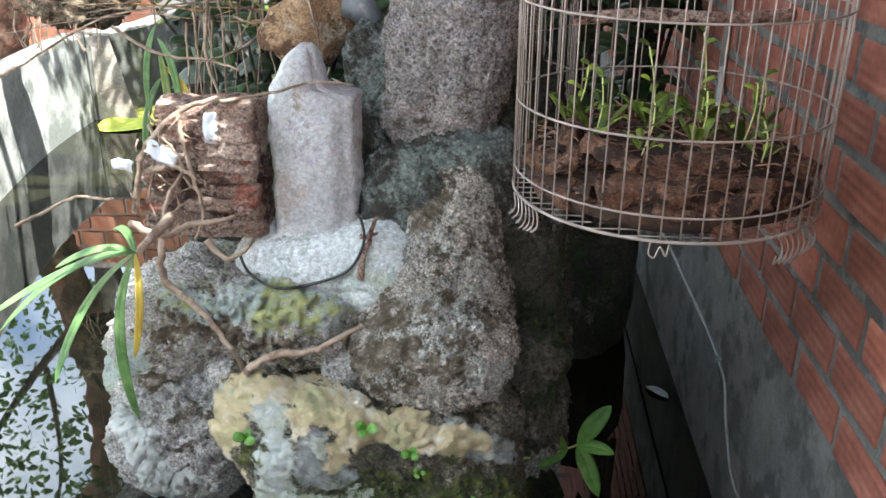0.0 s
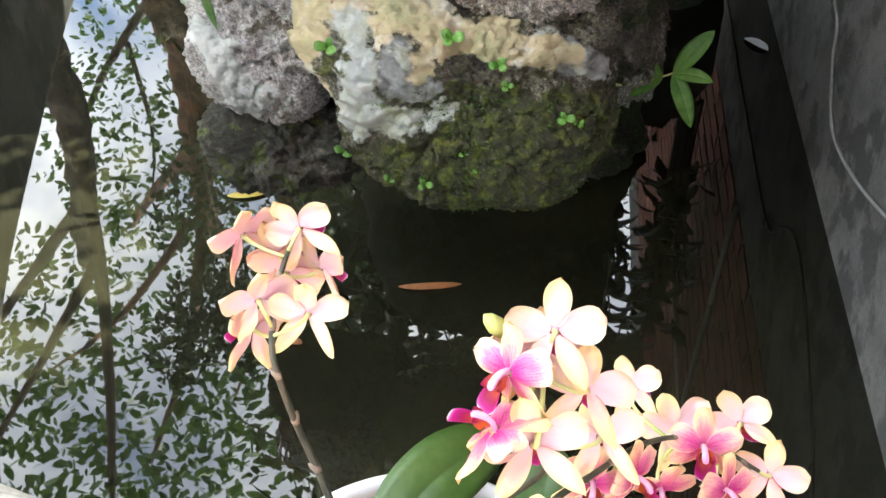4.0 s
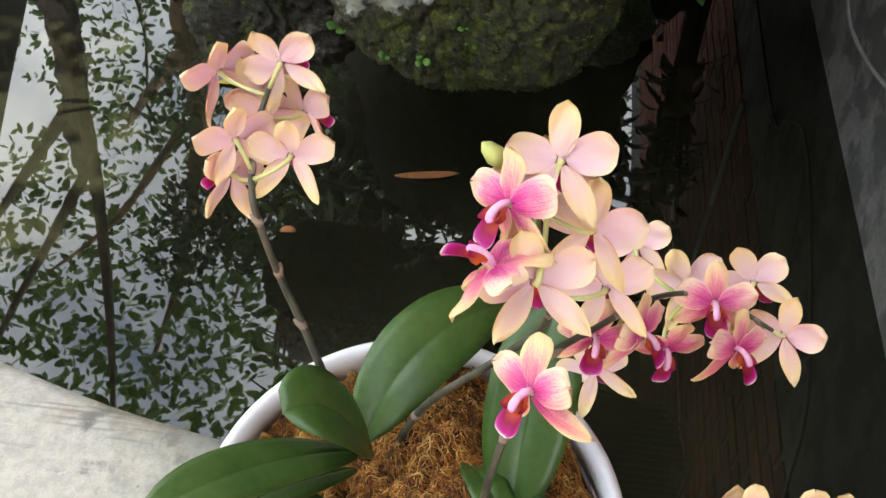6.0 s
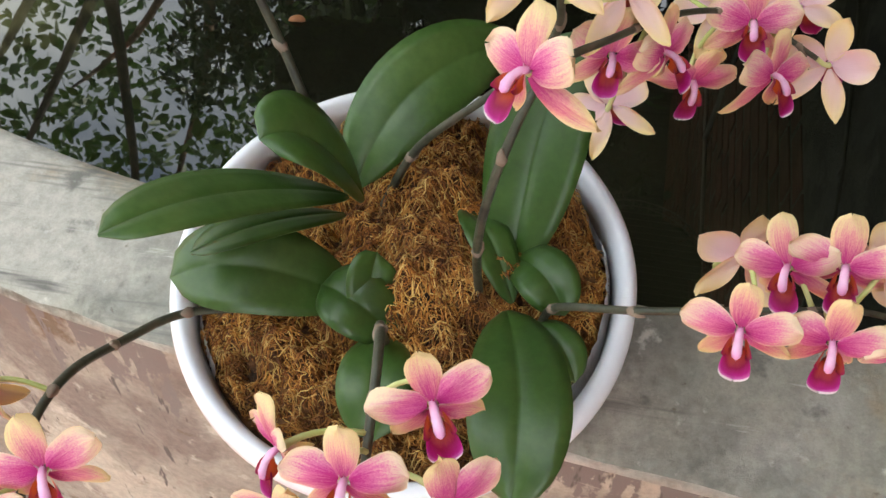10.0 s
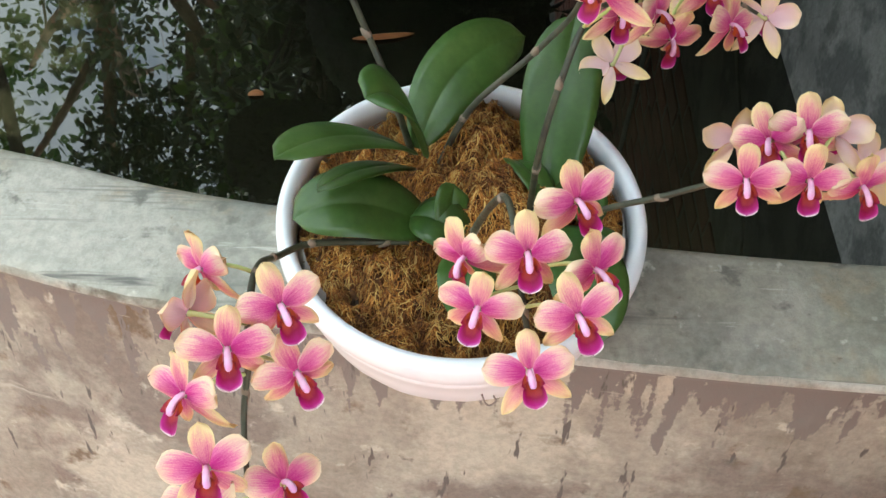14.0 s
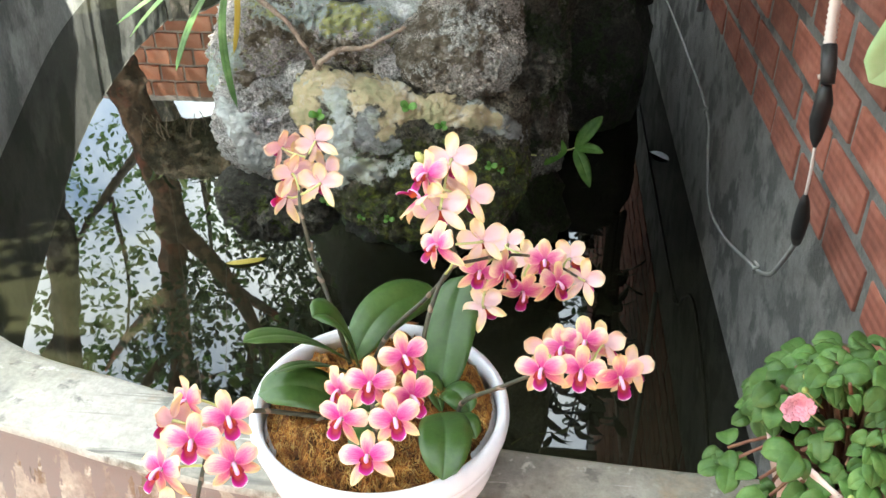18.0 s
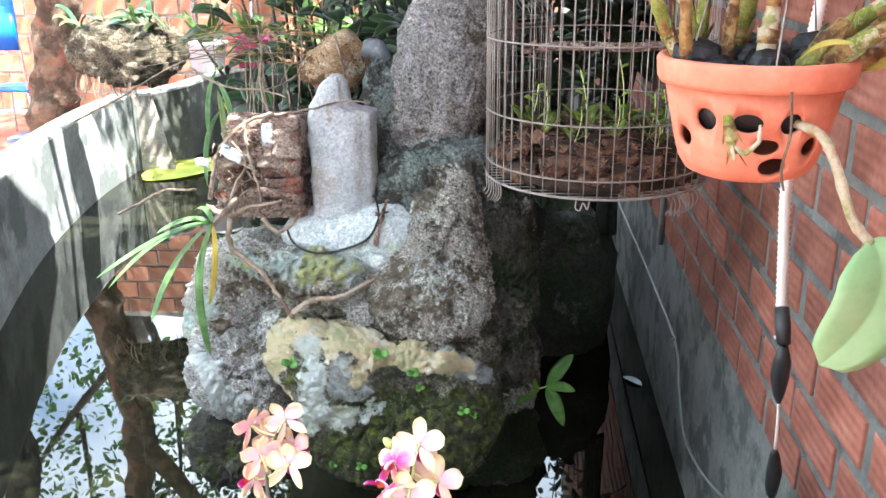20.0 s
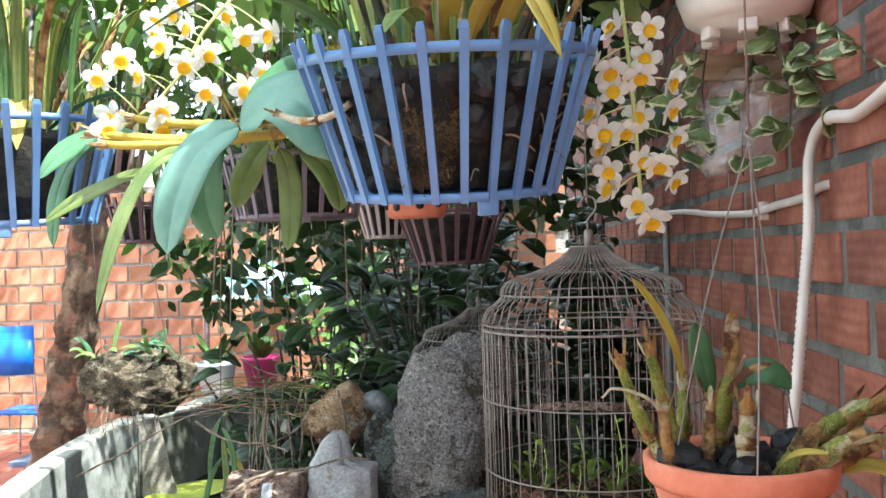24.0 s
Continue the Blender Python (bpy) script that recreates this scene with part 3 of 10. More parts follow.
def petal_paint(name, inner, mid, edge, transl=0.25, rand=0.0, vein=0.3, margin=0.5, start=0.0):
    """A petal: colour runs from the heart to the tip and the margin, with fine veins and speckle."""
    m = bpy.data.materials.new(name)
    m.use_nodes = True
    n, lk = m.node_tree.nodes, m.node_tree.links
    b = n["Principled BSDF"]
    co = n.new("ShaderNodeTexCoord")
    uv = n.new("ShaderNodeSeparateXYZ")
    lk.new(co.outputs["UV"], uv.inputs[0])

    def calc(op, a, b_=None, c_=None):
        q = n.new("ShaderNodeMath")
        q.operation = op
        for i_, v_ in enumerate((a, b_, c_)):
            if v_ is None:
                continue
            if isinstance(v_, (int, float)):
                q.inputs[i_].default_value = v_
            else:
                lk.new(v_, q.inputs[i_])
        return q.outputs[0]

    def grain(sx, sy, detail):
        mp_ = n.new("ShaderNodeMapping")
        mp_.inputs["Scale"].default_value = (sx, sy, 1)
        lk.new(co.outputs["UV"], mp_.inputs[0])
        info_ = n.new("ShaderNodeObjectInfo")
        lk.new(calc("MULTIPLY", info_.outputs["Random"], 40.0), mp_.inputs["Location"])
        z_ = n.new("ShaderNodeTexNoise")
        z_.inputs["Scale"].default_value, z_.inputs["Detail"].default_value = 1.0, detail
        lk.new(mp_.outputs[0], z_.inputs[0])
        return z_.outputs[0]

    side = calc("ABSOLUTE", calc("MULTIPLY_ADD", uv.outputs[0], 2.0, -1.0))
    rim_ = calc("MULTIPLY", calc("POWER", side, 3.0), margin)
    val = calc("MULTIPLY_ADD", calc("POWER", uv.outputs[1], 1.25), 0.86, rim_)
    streak, speck, broad = grain(30, 2.2, 2), grain(34, 30, 3), grain(2.2, 2.0, 2)
    val = calc("MULTIPLY_ADD", calc("SUBTRACT", streak, 0.5), vein, val)
    val = calc("MULTIPLY_ADD", calc("SUBTRACT", speck, 0.5), vein * 0.9, val)
    val = calc("MULTIPLY_ADD", calc("SUBTRACT", broad, 0.5), 0.34, val)
    info = n.new("ShaderNodeObjectInfo")
    val = calc("MULTIPLY_ADD", info.outputs["Random"], rand, calc("ADD", val, start))
    rp = n.new("ShaderNodeValToRGB")
    lk.new(val, rp.inputs[0])
    e = rp.color_ramp.elements
    e[0].position, e[0].color = 0.10, (*inner, 1)
    e[1].position, e[1].color = 0.98, (*edge, 1)
    k = e.new(0.46)
    k.color = (*mid, 1)
    k = e.new(0.74)
    k.color = (*[0.35 * p_ + 0.65 * q_ for p_, q_ in zip(mid, edge)], 1)
    lk.new(rp.outputs[0], b.inputs["Base Color"])
    b.inputs["Roughness"].default_value = 0.5
    b.inputs["Specular IOR Level"].default_value = 0.25
    bp = n.new("ShaderNodeBump")
    bp.inputs["Strength"].default_value, bp.inputs["Distance"].default_value = 0.22, 0.002
    lk.new(streak, bp.inputs["Height"])
    lk.new(bp.outputs[0], b.inputs["Normal"])
    tr = n.new("ShaderNodeBsdfTranslucent")
    lk.new(rp.outputs[0], tr.inputs[0])
    mx = n.new("ShaderNodeMixShader")
    mx.inputs[0].default_value = transl
    lk.new(b.outputs[0], mx.inputs[1])
    lk.new(tr.outputs[0], mx.inputs[2])
    lk.new(mx.outputs[0], n["Material Output"].inputs[0])
    return m


petal_front = petal_paint("petal_face", (0.56, 0.030, 0.250), (0.75, 0.21, 0.38), (0.88, 0.70, 0.50), rand=0.14, vein=0.62, margin=0.40, start=-0.02)
petal_back = petal_paint("petal_reverse", (0.86, 0.60, 0.66), (0.87, 0.64, 0.63), (0.88, 0.70, 0.46), rand=0.22, start=-0.10, vein=0.24, margin=0.40)
sepal_front = petal_paint("sepal_face", (0.58, 0.05, 0.24), (0.77, 0.29, 0.33), (0.88, 0.70, 0.38), rand=0.16, vein=0.62, margin=0.38)
sepal_back = petal_paint("sepal_reverse", (0.85, 0.62, 0.62), (0.87, 0.65, 0.54), (0.88, 0.70, 0.36), rand=0.28, start=-0.08, vein=0.22, margin=0.40)
lip_m = petal_paint("orchid_lip", (0.50, 0.09, 0.02), (0.26, 0.003, 0.055), (0.60, 0.14, 0.42), vein=0.08, margin=0.46, start=-0.02)
lip_edge = lip_m.node_tree.nodes["Color Ramp"].color_ramp.elements
lip_edge[3].position = 0.94
lip_rim = lip_edge.new(1.0)
lip_rim.color = (0.82, 0.70, 0.72, 1)
lip_edge[2].color = (0.40, 0.008, 0.19, 1)
column_m = material("orchid_column", [(0.72, 0.30, 0.56), (0.85, 0.62, 0.76)], 90, 0.5, 0.05)
pedicel_m = material("flower_stalk", [(0.42, 0.50, 0.14), (0.62, 0.62, 0.30)], 40, 0.55, 0.05)
spike_m = material("orchid_stem", [(0.022, 0.022, 0.016), (0.045, 0.048, 0.028), (0.075, 0.062, 0.042)], 60, 0.5, 0.2)
node_m = material("stem_node", [(0.16, 0.12, 0.09), (0.26, 0.20, 0.15)], 60, 0.7, 0.2)
leaf_m = material("orchid_leaf", [(0.024, 0.056, 0.010), (0.040, 0.090, 0.016), (0.068, 0.128, 0.030)], 14, 0.36, 0.08, fine=150, transl=0.08, vary=0.12)
bud_m = material("green_bud", [(0.36, 0.44, 0.10), (0.50, 0.52, 0.18)], 60, 0.5, 0.05)
fibre_m = bpy.data.materials.new("sphagnum_fibre")
fibre_m.use_nodes = True
fn, fl = fibre_m.node_tree.nodes, fibre_m.node_tree.links
geo = fn.new("ShaderNodeNewGeometry")
rp = fn.new("ShaderNodeValToRGB")
fl.new(geo.outputs["Random Per Island"], rp.inputs[0])
for i, (p, c) in enumerate(((0.0, (0.08, 0.028, 0.008)), (0.35, (0.30, 0.115, 0.022)), (0.70, (0.46, 0.23, 0.055)), (1.0, (0.58, 0.43, 0.17)))):
    e = rp.color_ramp.elements[i] if i < 2 else rp.color_ramp.elements.new(p)
    e.position, e.color = p, (*c, 1)
fco = fn.new("ShaderNodeTexCoord")
fno = fn.new("ShaderNodeTexNoise")
fno.inputs["Scale"].default_value, fno.inputs["Detail"].default_value = 42, 3
fl.new(fco.outputs["Object"], fno.inputs[0])
frp = fn.new("ShaderNodeValToRGB")
frp.color_ramp.elements[0].position, frp.color_ramp.elements[0].color = 0.36, (0.55, 0.46, 0.40, 1)
frp.color_ramp.elements[1].position, frp.color_ramp.elements[1].color = 0.60, (1.35, 1.32, 1.15, 1)
fl.new(fno.outputs[0], frp.inputs[0])
fmx = fn.new("ShaderNodeMix")
fmx.data_type, fmx.blend_type = "RGBA", "MULTIPLY"
fmx.inputs["Factor"].default_value = 1.0
fl.new(rp.outputs[0], fmx.inputs["A"])
fl.new(frp.outputs[0], fmx.inputs["B"])
fl.new(fmx.outputs["Result"], fn["Principled BSDF"].inputs["Base Color"])
fn["Principled BSDF"].inputs["Roughness"].default_value = 0.85
bed_m = material("moss_bed", [(0.015, 0.008, 0.003), (0.08, 0.032, 0.010), (0.17, 0.075, 0.02)], 60, 0.95, 0.8)
film_m = material("clear_film", [(0.55, 0.56, 0.58), (0.75, 0.76, 0.78)], 40, 0.15, 0.5, transl=0.5)
glaze_m = material("white_glaze", [(0.72, 0.75, 0.82), (0.80, 0.82, 0.87), (0.85, 0.86, 0.89)], 9, 0.3, 0.08, fine=35, coat=0.3)

bowl = thing("orchid_bowl", POT, "round white glazed bowl with rounded lip on the pond rim", "pot")
bm = bmesh.new()
lathe(bm, [(0.0, 0.0), (0.102, 0.0), (0.114, 0.005), (0.132, 0.024), (0.145, 0.050), (0.1515, 0.074), (0.1535, 0.089), (0.1560, 0.093), (0.1560, 0.099), (0.152, 0.104), (0.148, 0.092), (0.140, 0.064), (0.122, 0.034), (0.100, 0.014), (0.0, 0.012)], 96, wob=0.008)
for v in bm.verts:
    q = v.co
    d_ = math.hypot(q.x, q.y)
    if 0.010 < q.z < 0.088 and d_ > 0.116:
        k = 1 + 0.010 * abs(noise.noise((q.x * 55, q.y * 55, q.z * 40))) * math.sin(math.pi * (q.z - 0.01) / 0.078)
        q.x, q.y = q.x * k, q.y * k
part("body", bm, glaze_m, bowl)
bm = bmesh.new()
lathe(bm, [(0.1525, 0.102), (0.158, 0.104), (0.1610, 0.110), (0.1622, 0.118), (0.1612, 0.127), (0.1585, 0.133), (0.1545, 0.1355), (0.1505, 0.134), (0.1475, 0.127), (0.146, 0.104)], 96, wob=0.008)
part("lip", bm, glaze_m, bowl)
bm = bmesh.new()
tube(bm, curve([(0.020, -0.1662, 0.106), (0.023, -0.170, 0.099), (0.027, -0.171, 0.097), (0.031, -0.169, 0.101), (0.029, -0.167, 0.106)], 4), 0.0007, 5)
part("wire_hook", bm, wire_m, bowl, "small bent wire hook")
for a0, a1, zz in ((-0.55, 0.35, 0.112), (-2.9, -2.45, 0.108)):
    bm = bmesh.new()
    rows = []
    for i in range(40):
        a = a0 + (a1 - a0) * i / 39
        rows.append([bm.verts.new(((0.1465 - 0.006 * k / 3 + 0.0025 * noise.noise((i * 0.9, k, 2))) * math.cos(a), (0.1465 - 0.006 * k / 3 + 0.0025 * noise.noise((i * 0.9, k, 5))) * math.sin(a), zz - 0.006 + 0.007 * k + 0.003 * noise.noise((i * 0.6, k, 9)))) for k in range(4)])
    for r0, r1 in zip(rows, rows[1:]):
        for k in range(3):
            bm.faces.new((r0[k], r1[k], r1[k + 1], r0[k + 1]))
    part("plastic_liner", bm, film_m, bowl, "crumpled clear plastic film lining the rim")


def moss_top(x, y):
    """Height of the moss over the bowl's foot, in the bowl's own place."""
    d = math.hypot(x, y) / 0.147
    h = 0.116 - 0.007 * max(0, d - 0.75) / 0.25
    for cx, cy, r, k in ((0.022, 0.012, 0.056, 0.046), (-0.035, -0.055, 0.05, 0.012), (0.09, 0.0, 0.03, 0.012), (0.012, -0.035, 0.04, 0.022), (0.004, 0.070, 0.036, 0.030)):
        q = math.hypot(x - cx, y - cy) / r
        h += k * math.exp(-q * q)
    return h + 0.013 * noise.noise((x * 24, y * 24, 5)) + 0.017 * noise.noise((x * 50, y * 50, 3)) + 0.010 * noise.noise((x * 120, y * 120, 8))


moss = thing("moss", POT, "brown and golden dried sphagnum moss filling the bowl", "moss", kind="stuff")
bm = bmesh.new()
vs = [[bm.verts.new((0.146 * k / 14 * math.cos(j * math.tau / 60), 0.146 * k / 14 * math.sin(j * math.tau / 60), moss_top(0.146 * k / 14 * math.cos(j * math.tau / 60), 0.146 * k / 14 * math.sin(j * math.tau / 60)) - 0.004)) for j in range(60)] for k in range(1, 15)]
top = bm.verts.new((0, 0, moss_top(0, 0) - 0.004))
for j in range(60):
    bm.faces.new((top, vs[0][j], vs[0][(j + 1) % 60]))
    for k in range(13):
        bm.faces.new((vs[k][j], vs[k + 1][j], vs[k + 1][(j + 1) % 60], vs[k][(j + 1) % 60]))
part("bed", bm, bed_m, moss)
rnd = random.Random(5)
bm = bmesh.new()
for i in range(12000):
    d, a = 0.142 * math.sqrt(rnd.random()), rnd.random() * math.tau
    x, y = d * math.cos(a), d * math.sin(a)
    p = Vector((x, y, moss_top(x, y) - 0.003))
    h = rnd.random() * math.tau
    s = rnd.uniform(0.0016, 0.0042)
    turn = rnd.uniform(-0.9, 0.9)
    pts = [p]
    for k in range(6):
        h += turn + rnd.uniform(-1.3, 1.3)
        q = p + Vector((math.cos(h) * s, math.sin(h) * s, 0))
        if math.hypot(q.x, q.y) > 0.144:
            h += math.pi
            q = p + Vector((math.cos(h) * s, math.sin(h) * s, 0))
        lift_ = (0.0035, 0.0055, 0.0050, 0.0035, 0.0015, -0.001)[k] * (0.4 + 1.0 * ((i * 37) % 100) / 100)
        p = Vector((q.x, q.y, moss_top(q.x, q.y) - 0.002 + lift_))
        pts.append(p)
    r_ = rnd.uniform(0.00022, 0.00050)
    tube(bm, pts, [r_ * k for k in (0.7, 1.0, 1.1, 1.0, 0.9, 0.7, 0.3)], 4, caps=False)
part("fibres", bm, fibre_m, moss)


def leaf_mesh(base, mid, tip, width, lift=(0, 0, 1), fold=0.18, n=16, blunt=0.55, thick=0.0016, wave=0.0, seed=0.0, peak=0.55):
    """A strap or oval leaf: an arched midrib, a blade folded along it, and an underside."""
    base, mid, tip = Vector(base), Vector(mid), Vector(tip)
    ctl = mid * 2 - (base + tip) * 0.5
    bm = bmesh.new()
    upper, lower = [], []
    for i in range(n + 1):
        t = i / n
        p = base * (1 - t) ** 2 + ctl * 2 * t * (1 - t) + tip * t * t
        d = ((ctl - base) * (1 - t) + (tip - ctl) * t).normalized()
        side = d.cross(Vector(lift)).normalized()
        up = side.cross(d)
        f = (t / peak) if t < peak else (1 - t) / (1 - peak)
        w = width * 0.5 * max(0.0, 1 - (1 - f) ** 2.1) ** blunt
        w = max(w, width * (0.07 if t < 0.5 else 0.012))
        row_u, row_l = [], []
        for s in (-1.0, -0.7, -0.36, -0.05, 0.0, 0.05, 0.36, 0.7, 1.0):
            q = p + side * w * s + up * (abs(s) * w * fold - abs(s) ** 3 * w * fold * 0.5 + wave * math.sin(t * 9 + seed + s) * abs(s))
            row_u.append(bm.verts.new(q + up * thick * ((1 - abs(s) * 0.8) if s else 0.55)))
            row_l.append(bm.verts.new(q - up * thick * (1 - abs(s) * 0.8)))
        upper.append(row_u)
        lower.append(row_l)
    for i in range(n):
        for k in range(8):
            bm.faces.new((upper[i][k], upper[i + 1][k], upper[i + 1][k + 1], upper[i][k + 1]))
            bm.faces.new((lower[i][k + 1], lower[i + 1][k + 1], lower[i + 1][k], lower[i][k]))
        for k, o in ((0, 0), (8, 1)):
            q = (upper[i][k], lower[i][k], lower[i + 1][k], upper[i + 1][k])
            bm.faces.new(q if not o else tuple(reversed(q)))
    bmesh.ops.recalc_face_normals(bm, faces=bm.faces)
    return bm


def petal_mesh(name, length, width, angle, peak, cup, tilt, mats=(petal_front, petal_back), n=10, blunt=0.62, curl=0.0, seed=0.0):
    """A petal in the flower's own place: it leaves the heart at an angle in the face's plane. Face and reverse differ."""
    bm = bmesh.new()
    lay = bm.loops.layers.uv.new("along")
    d = Vector((math.sin(angle), math.cos(angle), 0))
    s = Vector((math.cos(angle), -math.sin(angle), 0))
    top, bot, mark = [], [], {}
    for i in range(n + 1):
        t = i / n
        f = (t / peak) if t < peak else (1 - t) / (1 - peak)
        w = width * 0.5 * max(0.0, 1 - (1 - f) ** 2) ** blunt
        w = max(w, width * (0.10 if t < 0.5 else 0.03))
        r, q = [], []
        for k in range(7):
            u = (k - 3) / 3
            wave = 0.0009 * math.sin(6 * t + 3.5 * u + seed) * (abs(u) + t)
            z = tilt * t * length + cup * (t * t) * length - u * u * w * 0.30 + curl * u * w * t + wave - 0.0013 * math.exp(-(u * 5) ** 2) * (1 - 0.6 * t)
            p = d * (0.0025 + t * length) + s * w * u + Vector((0, 0, z))
            r.append(bm.verts.new(p + Vector((0, 0, 0.0004))))
            q.append(bm.verts.new(p - Vector((0, 0, 0.0004))))
            mark[r[-1]] = mark[q[-1]] = ((u + 1) / 2, t)
        top.append(r)
        bot.append(q)
    for i in range(n):
        for k in range(6):
            bm.faces.new((top[i][k], top[i][k + 1], top[i + 1][k + 1], top[i + 1][k])).material_index = 0
            bm.faces.new((bot[i][k + 1], bot[i][k], bot[i + 1][k], bot[i + 1][k + 1])).material_index = 1
    me = bpy.data.meshes.new(name)
    for f in bm.faces:
        f.smooth = True
        f.normal_update()
        if (f.normal.z < 0) != (f.material_index == 1):
            f.normal_flip()
        for lp_ in f.loops:
            lp_[lay].uv = mark[lp_.vert]
    bm.to_mesh(me)
    bm.free()
    me.materials.append(mats[0])
    me.materials.append(mats[1])
    return me


FL = 0.78
SETS = []
for v in range(7):
    j = random.Random(40 + v)
    w = lambda a, b=0.06: a * (1 + j.uniform(-b, b))
    sep = (sepal_front, sepal_back)
    sd = j.uniform(0, 6)
    SETS.append((
        petal_mesh("dorsal_sepal", w(0.0325 * FL), w(0.0205 * FL), j.uniform(-0.08, 0.08), 0.60, -0.12 + j.uniform(-0.15, 0.15), 0.02, sep, blunt=0.52, curl=j.uniform(-0.2, 0.2), seed=sd),
        petal_mesh("petal", w(0.0335 * FL), w(0.0268 * FL), 1.30 + j.uniform(-0.10, 0.10), 0.64, -0.18 + j.uniform(-0.15, 0.12), 0.14 + j.uniform(0, 0.15), blunt=0.50, curl=j.uniform(-0.25, 0.15), seed=sd + 1),
        petal_mesh("petal", w(0.0335 * FL), w(0.0268 * FL), -1.30 + j.uniform(-0.10, 0.10), 0.64, -0.18 + j.uniform(-0.15, 0.12), 0.14 + j.uniform(0, 0.15), blunt=0.50, curl=j.uniform(-0.15, 0.25), seed=sd + 2),
        petal_mesh("lateral_sepal", w(0.0380 * FL), w(0.0152 * FL), 2.42 + j.uniform(-0.16, 0.16), 0.46, -0.34 + j.uniform(-0.2, 0.15), -0.12, sep, blunt=0.68, curl=j.uniform(-0.4, 0.4), seed=sd + 3),
        petal_mesh("lateral_sepal", w(0.0380 * FL), w(0.0152 * FL), -2.42 + j.uniform(-0.16, 0.16), 0.46, -0.34 + j.uniform(-0.2, 0.15), -0.12, sep, blunt=0.68, curl=j.uniform(-0.4, 0.4), seed=sd + 4)))


def lip_shape():
    """The lip: a pointed tongue that hangs forward, and two small wings beside the column."""
    bm = bmesh.new()
    lay = bm.loops.layers.uv.new("along")
    mark = {}

    def sheet(rows_):
        for a, b in zip(rows_, rows_[1:]):
            for k in range(len(a) - 1):
                bm.faces.new((a[k], b[k], b[k + 1], a[k + 1]))

    rows = []
    for i in range(12):
        t = i / 11
        f = (t / 0.62) if t < 0.62 else (1 - t) / 0.38
        w = 0.0064 * max(0.0, 1 - (1 - f) ** 2) ** 0.75 + (0.0018 * (1 - t)) + 0.0003
        r = []
        for k in range(7):
            u = (k - 3) / 3
            v = bm.verts.new((w * u, -0.0025 - 0.0215 * t * FL - 0.001 * math.sin(t * 3), 0.0035 + 0.0100 * math.sin(t * 1.75) + u * u * 0.0042 * (1 - 0.5 * t)))
            mark[v] = ((u + 1) / 2, 0.12 + 0.88 * t)
            r.append(v)
        rows.append(r)
    sheet(rows)
    for sx in (-1, 1):
        rows = []
        for i in range(5):
            t = i / 4
            w = 0.0040 * math.sin(math.pi * (0.25 + 0.72 * t)) ** 0.7
            r = []
            for k in range(4):
                v = bm.verts.new((sx * (0.0030 + 0.0042 * t - 0.0008 * k * t), -0.003 - w * (k - 1.5) * 0.62 - 0.0025 * t, 0.004 + 0.0088 * t + 0.0008 * math.sin(k)))
                mark[v] = (k / 3 * 0.6 + 0.2, 0.05 + 0.60 * t)
                r.append(v)
            rows.append(r)
        sheet(rows)
    me = bpy.data.meshes.new("lip")
    for f in bm.faces:
        f.smooth = True
        for lp_ in f.loops:
            lp_[lay].uv = mark[lp_.vert]
    bm.to_mesh(me)
    bm.free()
    me.materials.append(lip_m)
    return me


LIP = lip_shape()


def nearest(line, p):
    return min(line, key=lambda q: (q - p).length)


def flower(parent, spot, face, spike, k, roll=0.0, size=1.0, origin=POT):
    """One moth-orchid flower on its stalk, with three sepals, two petals and a lip."""
    p, z = Vector(spot), Vector(face).normalized()
    up = Vector((0, 0, 1)) - z * z.z
    if up.length < 0.2:
        up = Vector((0, 1, 0)) - z * z.y
    y = up.normalized()
    x = y.cross(z)
    m = Matrix.Translation(p - origin) @ Matrix((x, y, z)).transposed().to_4x4() @ Matrix.Rotation(roll, 4, "Z") @ Matrix.Scale(size, 4)
    inv = (Matrix.Translation(origin) @ m).inverted()
    bm = bmesh.new()
    tube(bm, [(0, 0.001, -0.001), (0, 0.0006, 0.004), (0, -0.0014, 0.0082), (0, -0.0042, 0.0110), (0, -0.0064, 0.0122), (0, -0.0074, 0.0124)], [0.0017, 0.0020, 0.0022, 0.0025, 0.0020, 0.0008], 8, mi=0)
    back = nearest(spike, p - z * 0.02)
    a, b = Vector((0, 0, -0.001)), inv @ back
    ctl = Vector((0, 0, -0.45 * b.length))
    tube(bm, [a * (1 - t) ** 2 + ctl * 2 * t * (1 - t) + b * t * t for t in (i / 7 for i in range(8))], [0.0022, 0.0018, 0.0016, 0.0015, 0.0014, 0.0014, 0.0014, 0.0016], 6, mi=1)
    ob = part("flower", bm, [column_m, pedicel_m], parent)
    ob.matrix_local = m
    s = SETS[k % 7]
    for me in (*s, LIP):
        o = new(me.name.split(".")[0], me)
        o.parent = ob
    return ob


def spike(parent, pts, r0=0.0032, r1=0.0018, origin=POT):
    line = curve(pts, 6)
    bm = bmesh.new()
    n = len(line)
    tube(bm, [p - origin for p in line], [r0 + (r1 - r0) * i / (n - 1) for i in range(n)], 8)
    st = part("flower_spike", bm, spike_m, parent)
    for i in range(5, n - 2, 7):
        bm = bmesh.new()
        d = (line[i + 1] - line[i]).normalized()
        o = d.orthogonal().normalized() * (1 if i % 2 else -1)
        r = r0 + (r1 - r0) * i / (n - 1)
        c = line[i] - origin
        tube(bm, [c - d * 0.003, c, c + d * 0.003 + o * r * 0.8, c + d * 0.007 + o * r * 1.5], [r * 1.05, r * 1.3, r * 1.0, r * 0.2], 7)
        part("stem_node", bm, node_m, st)
    return line


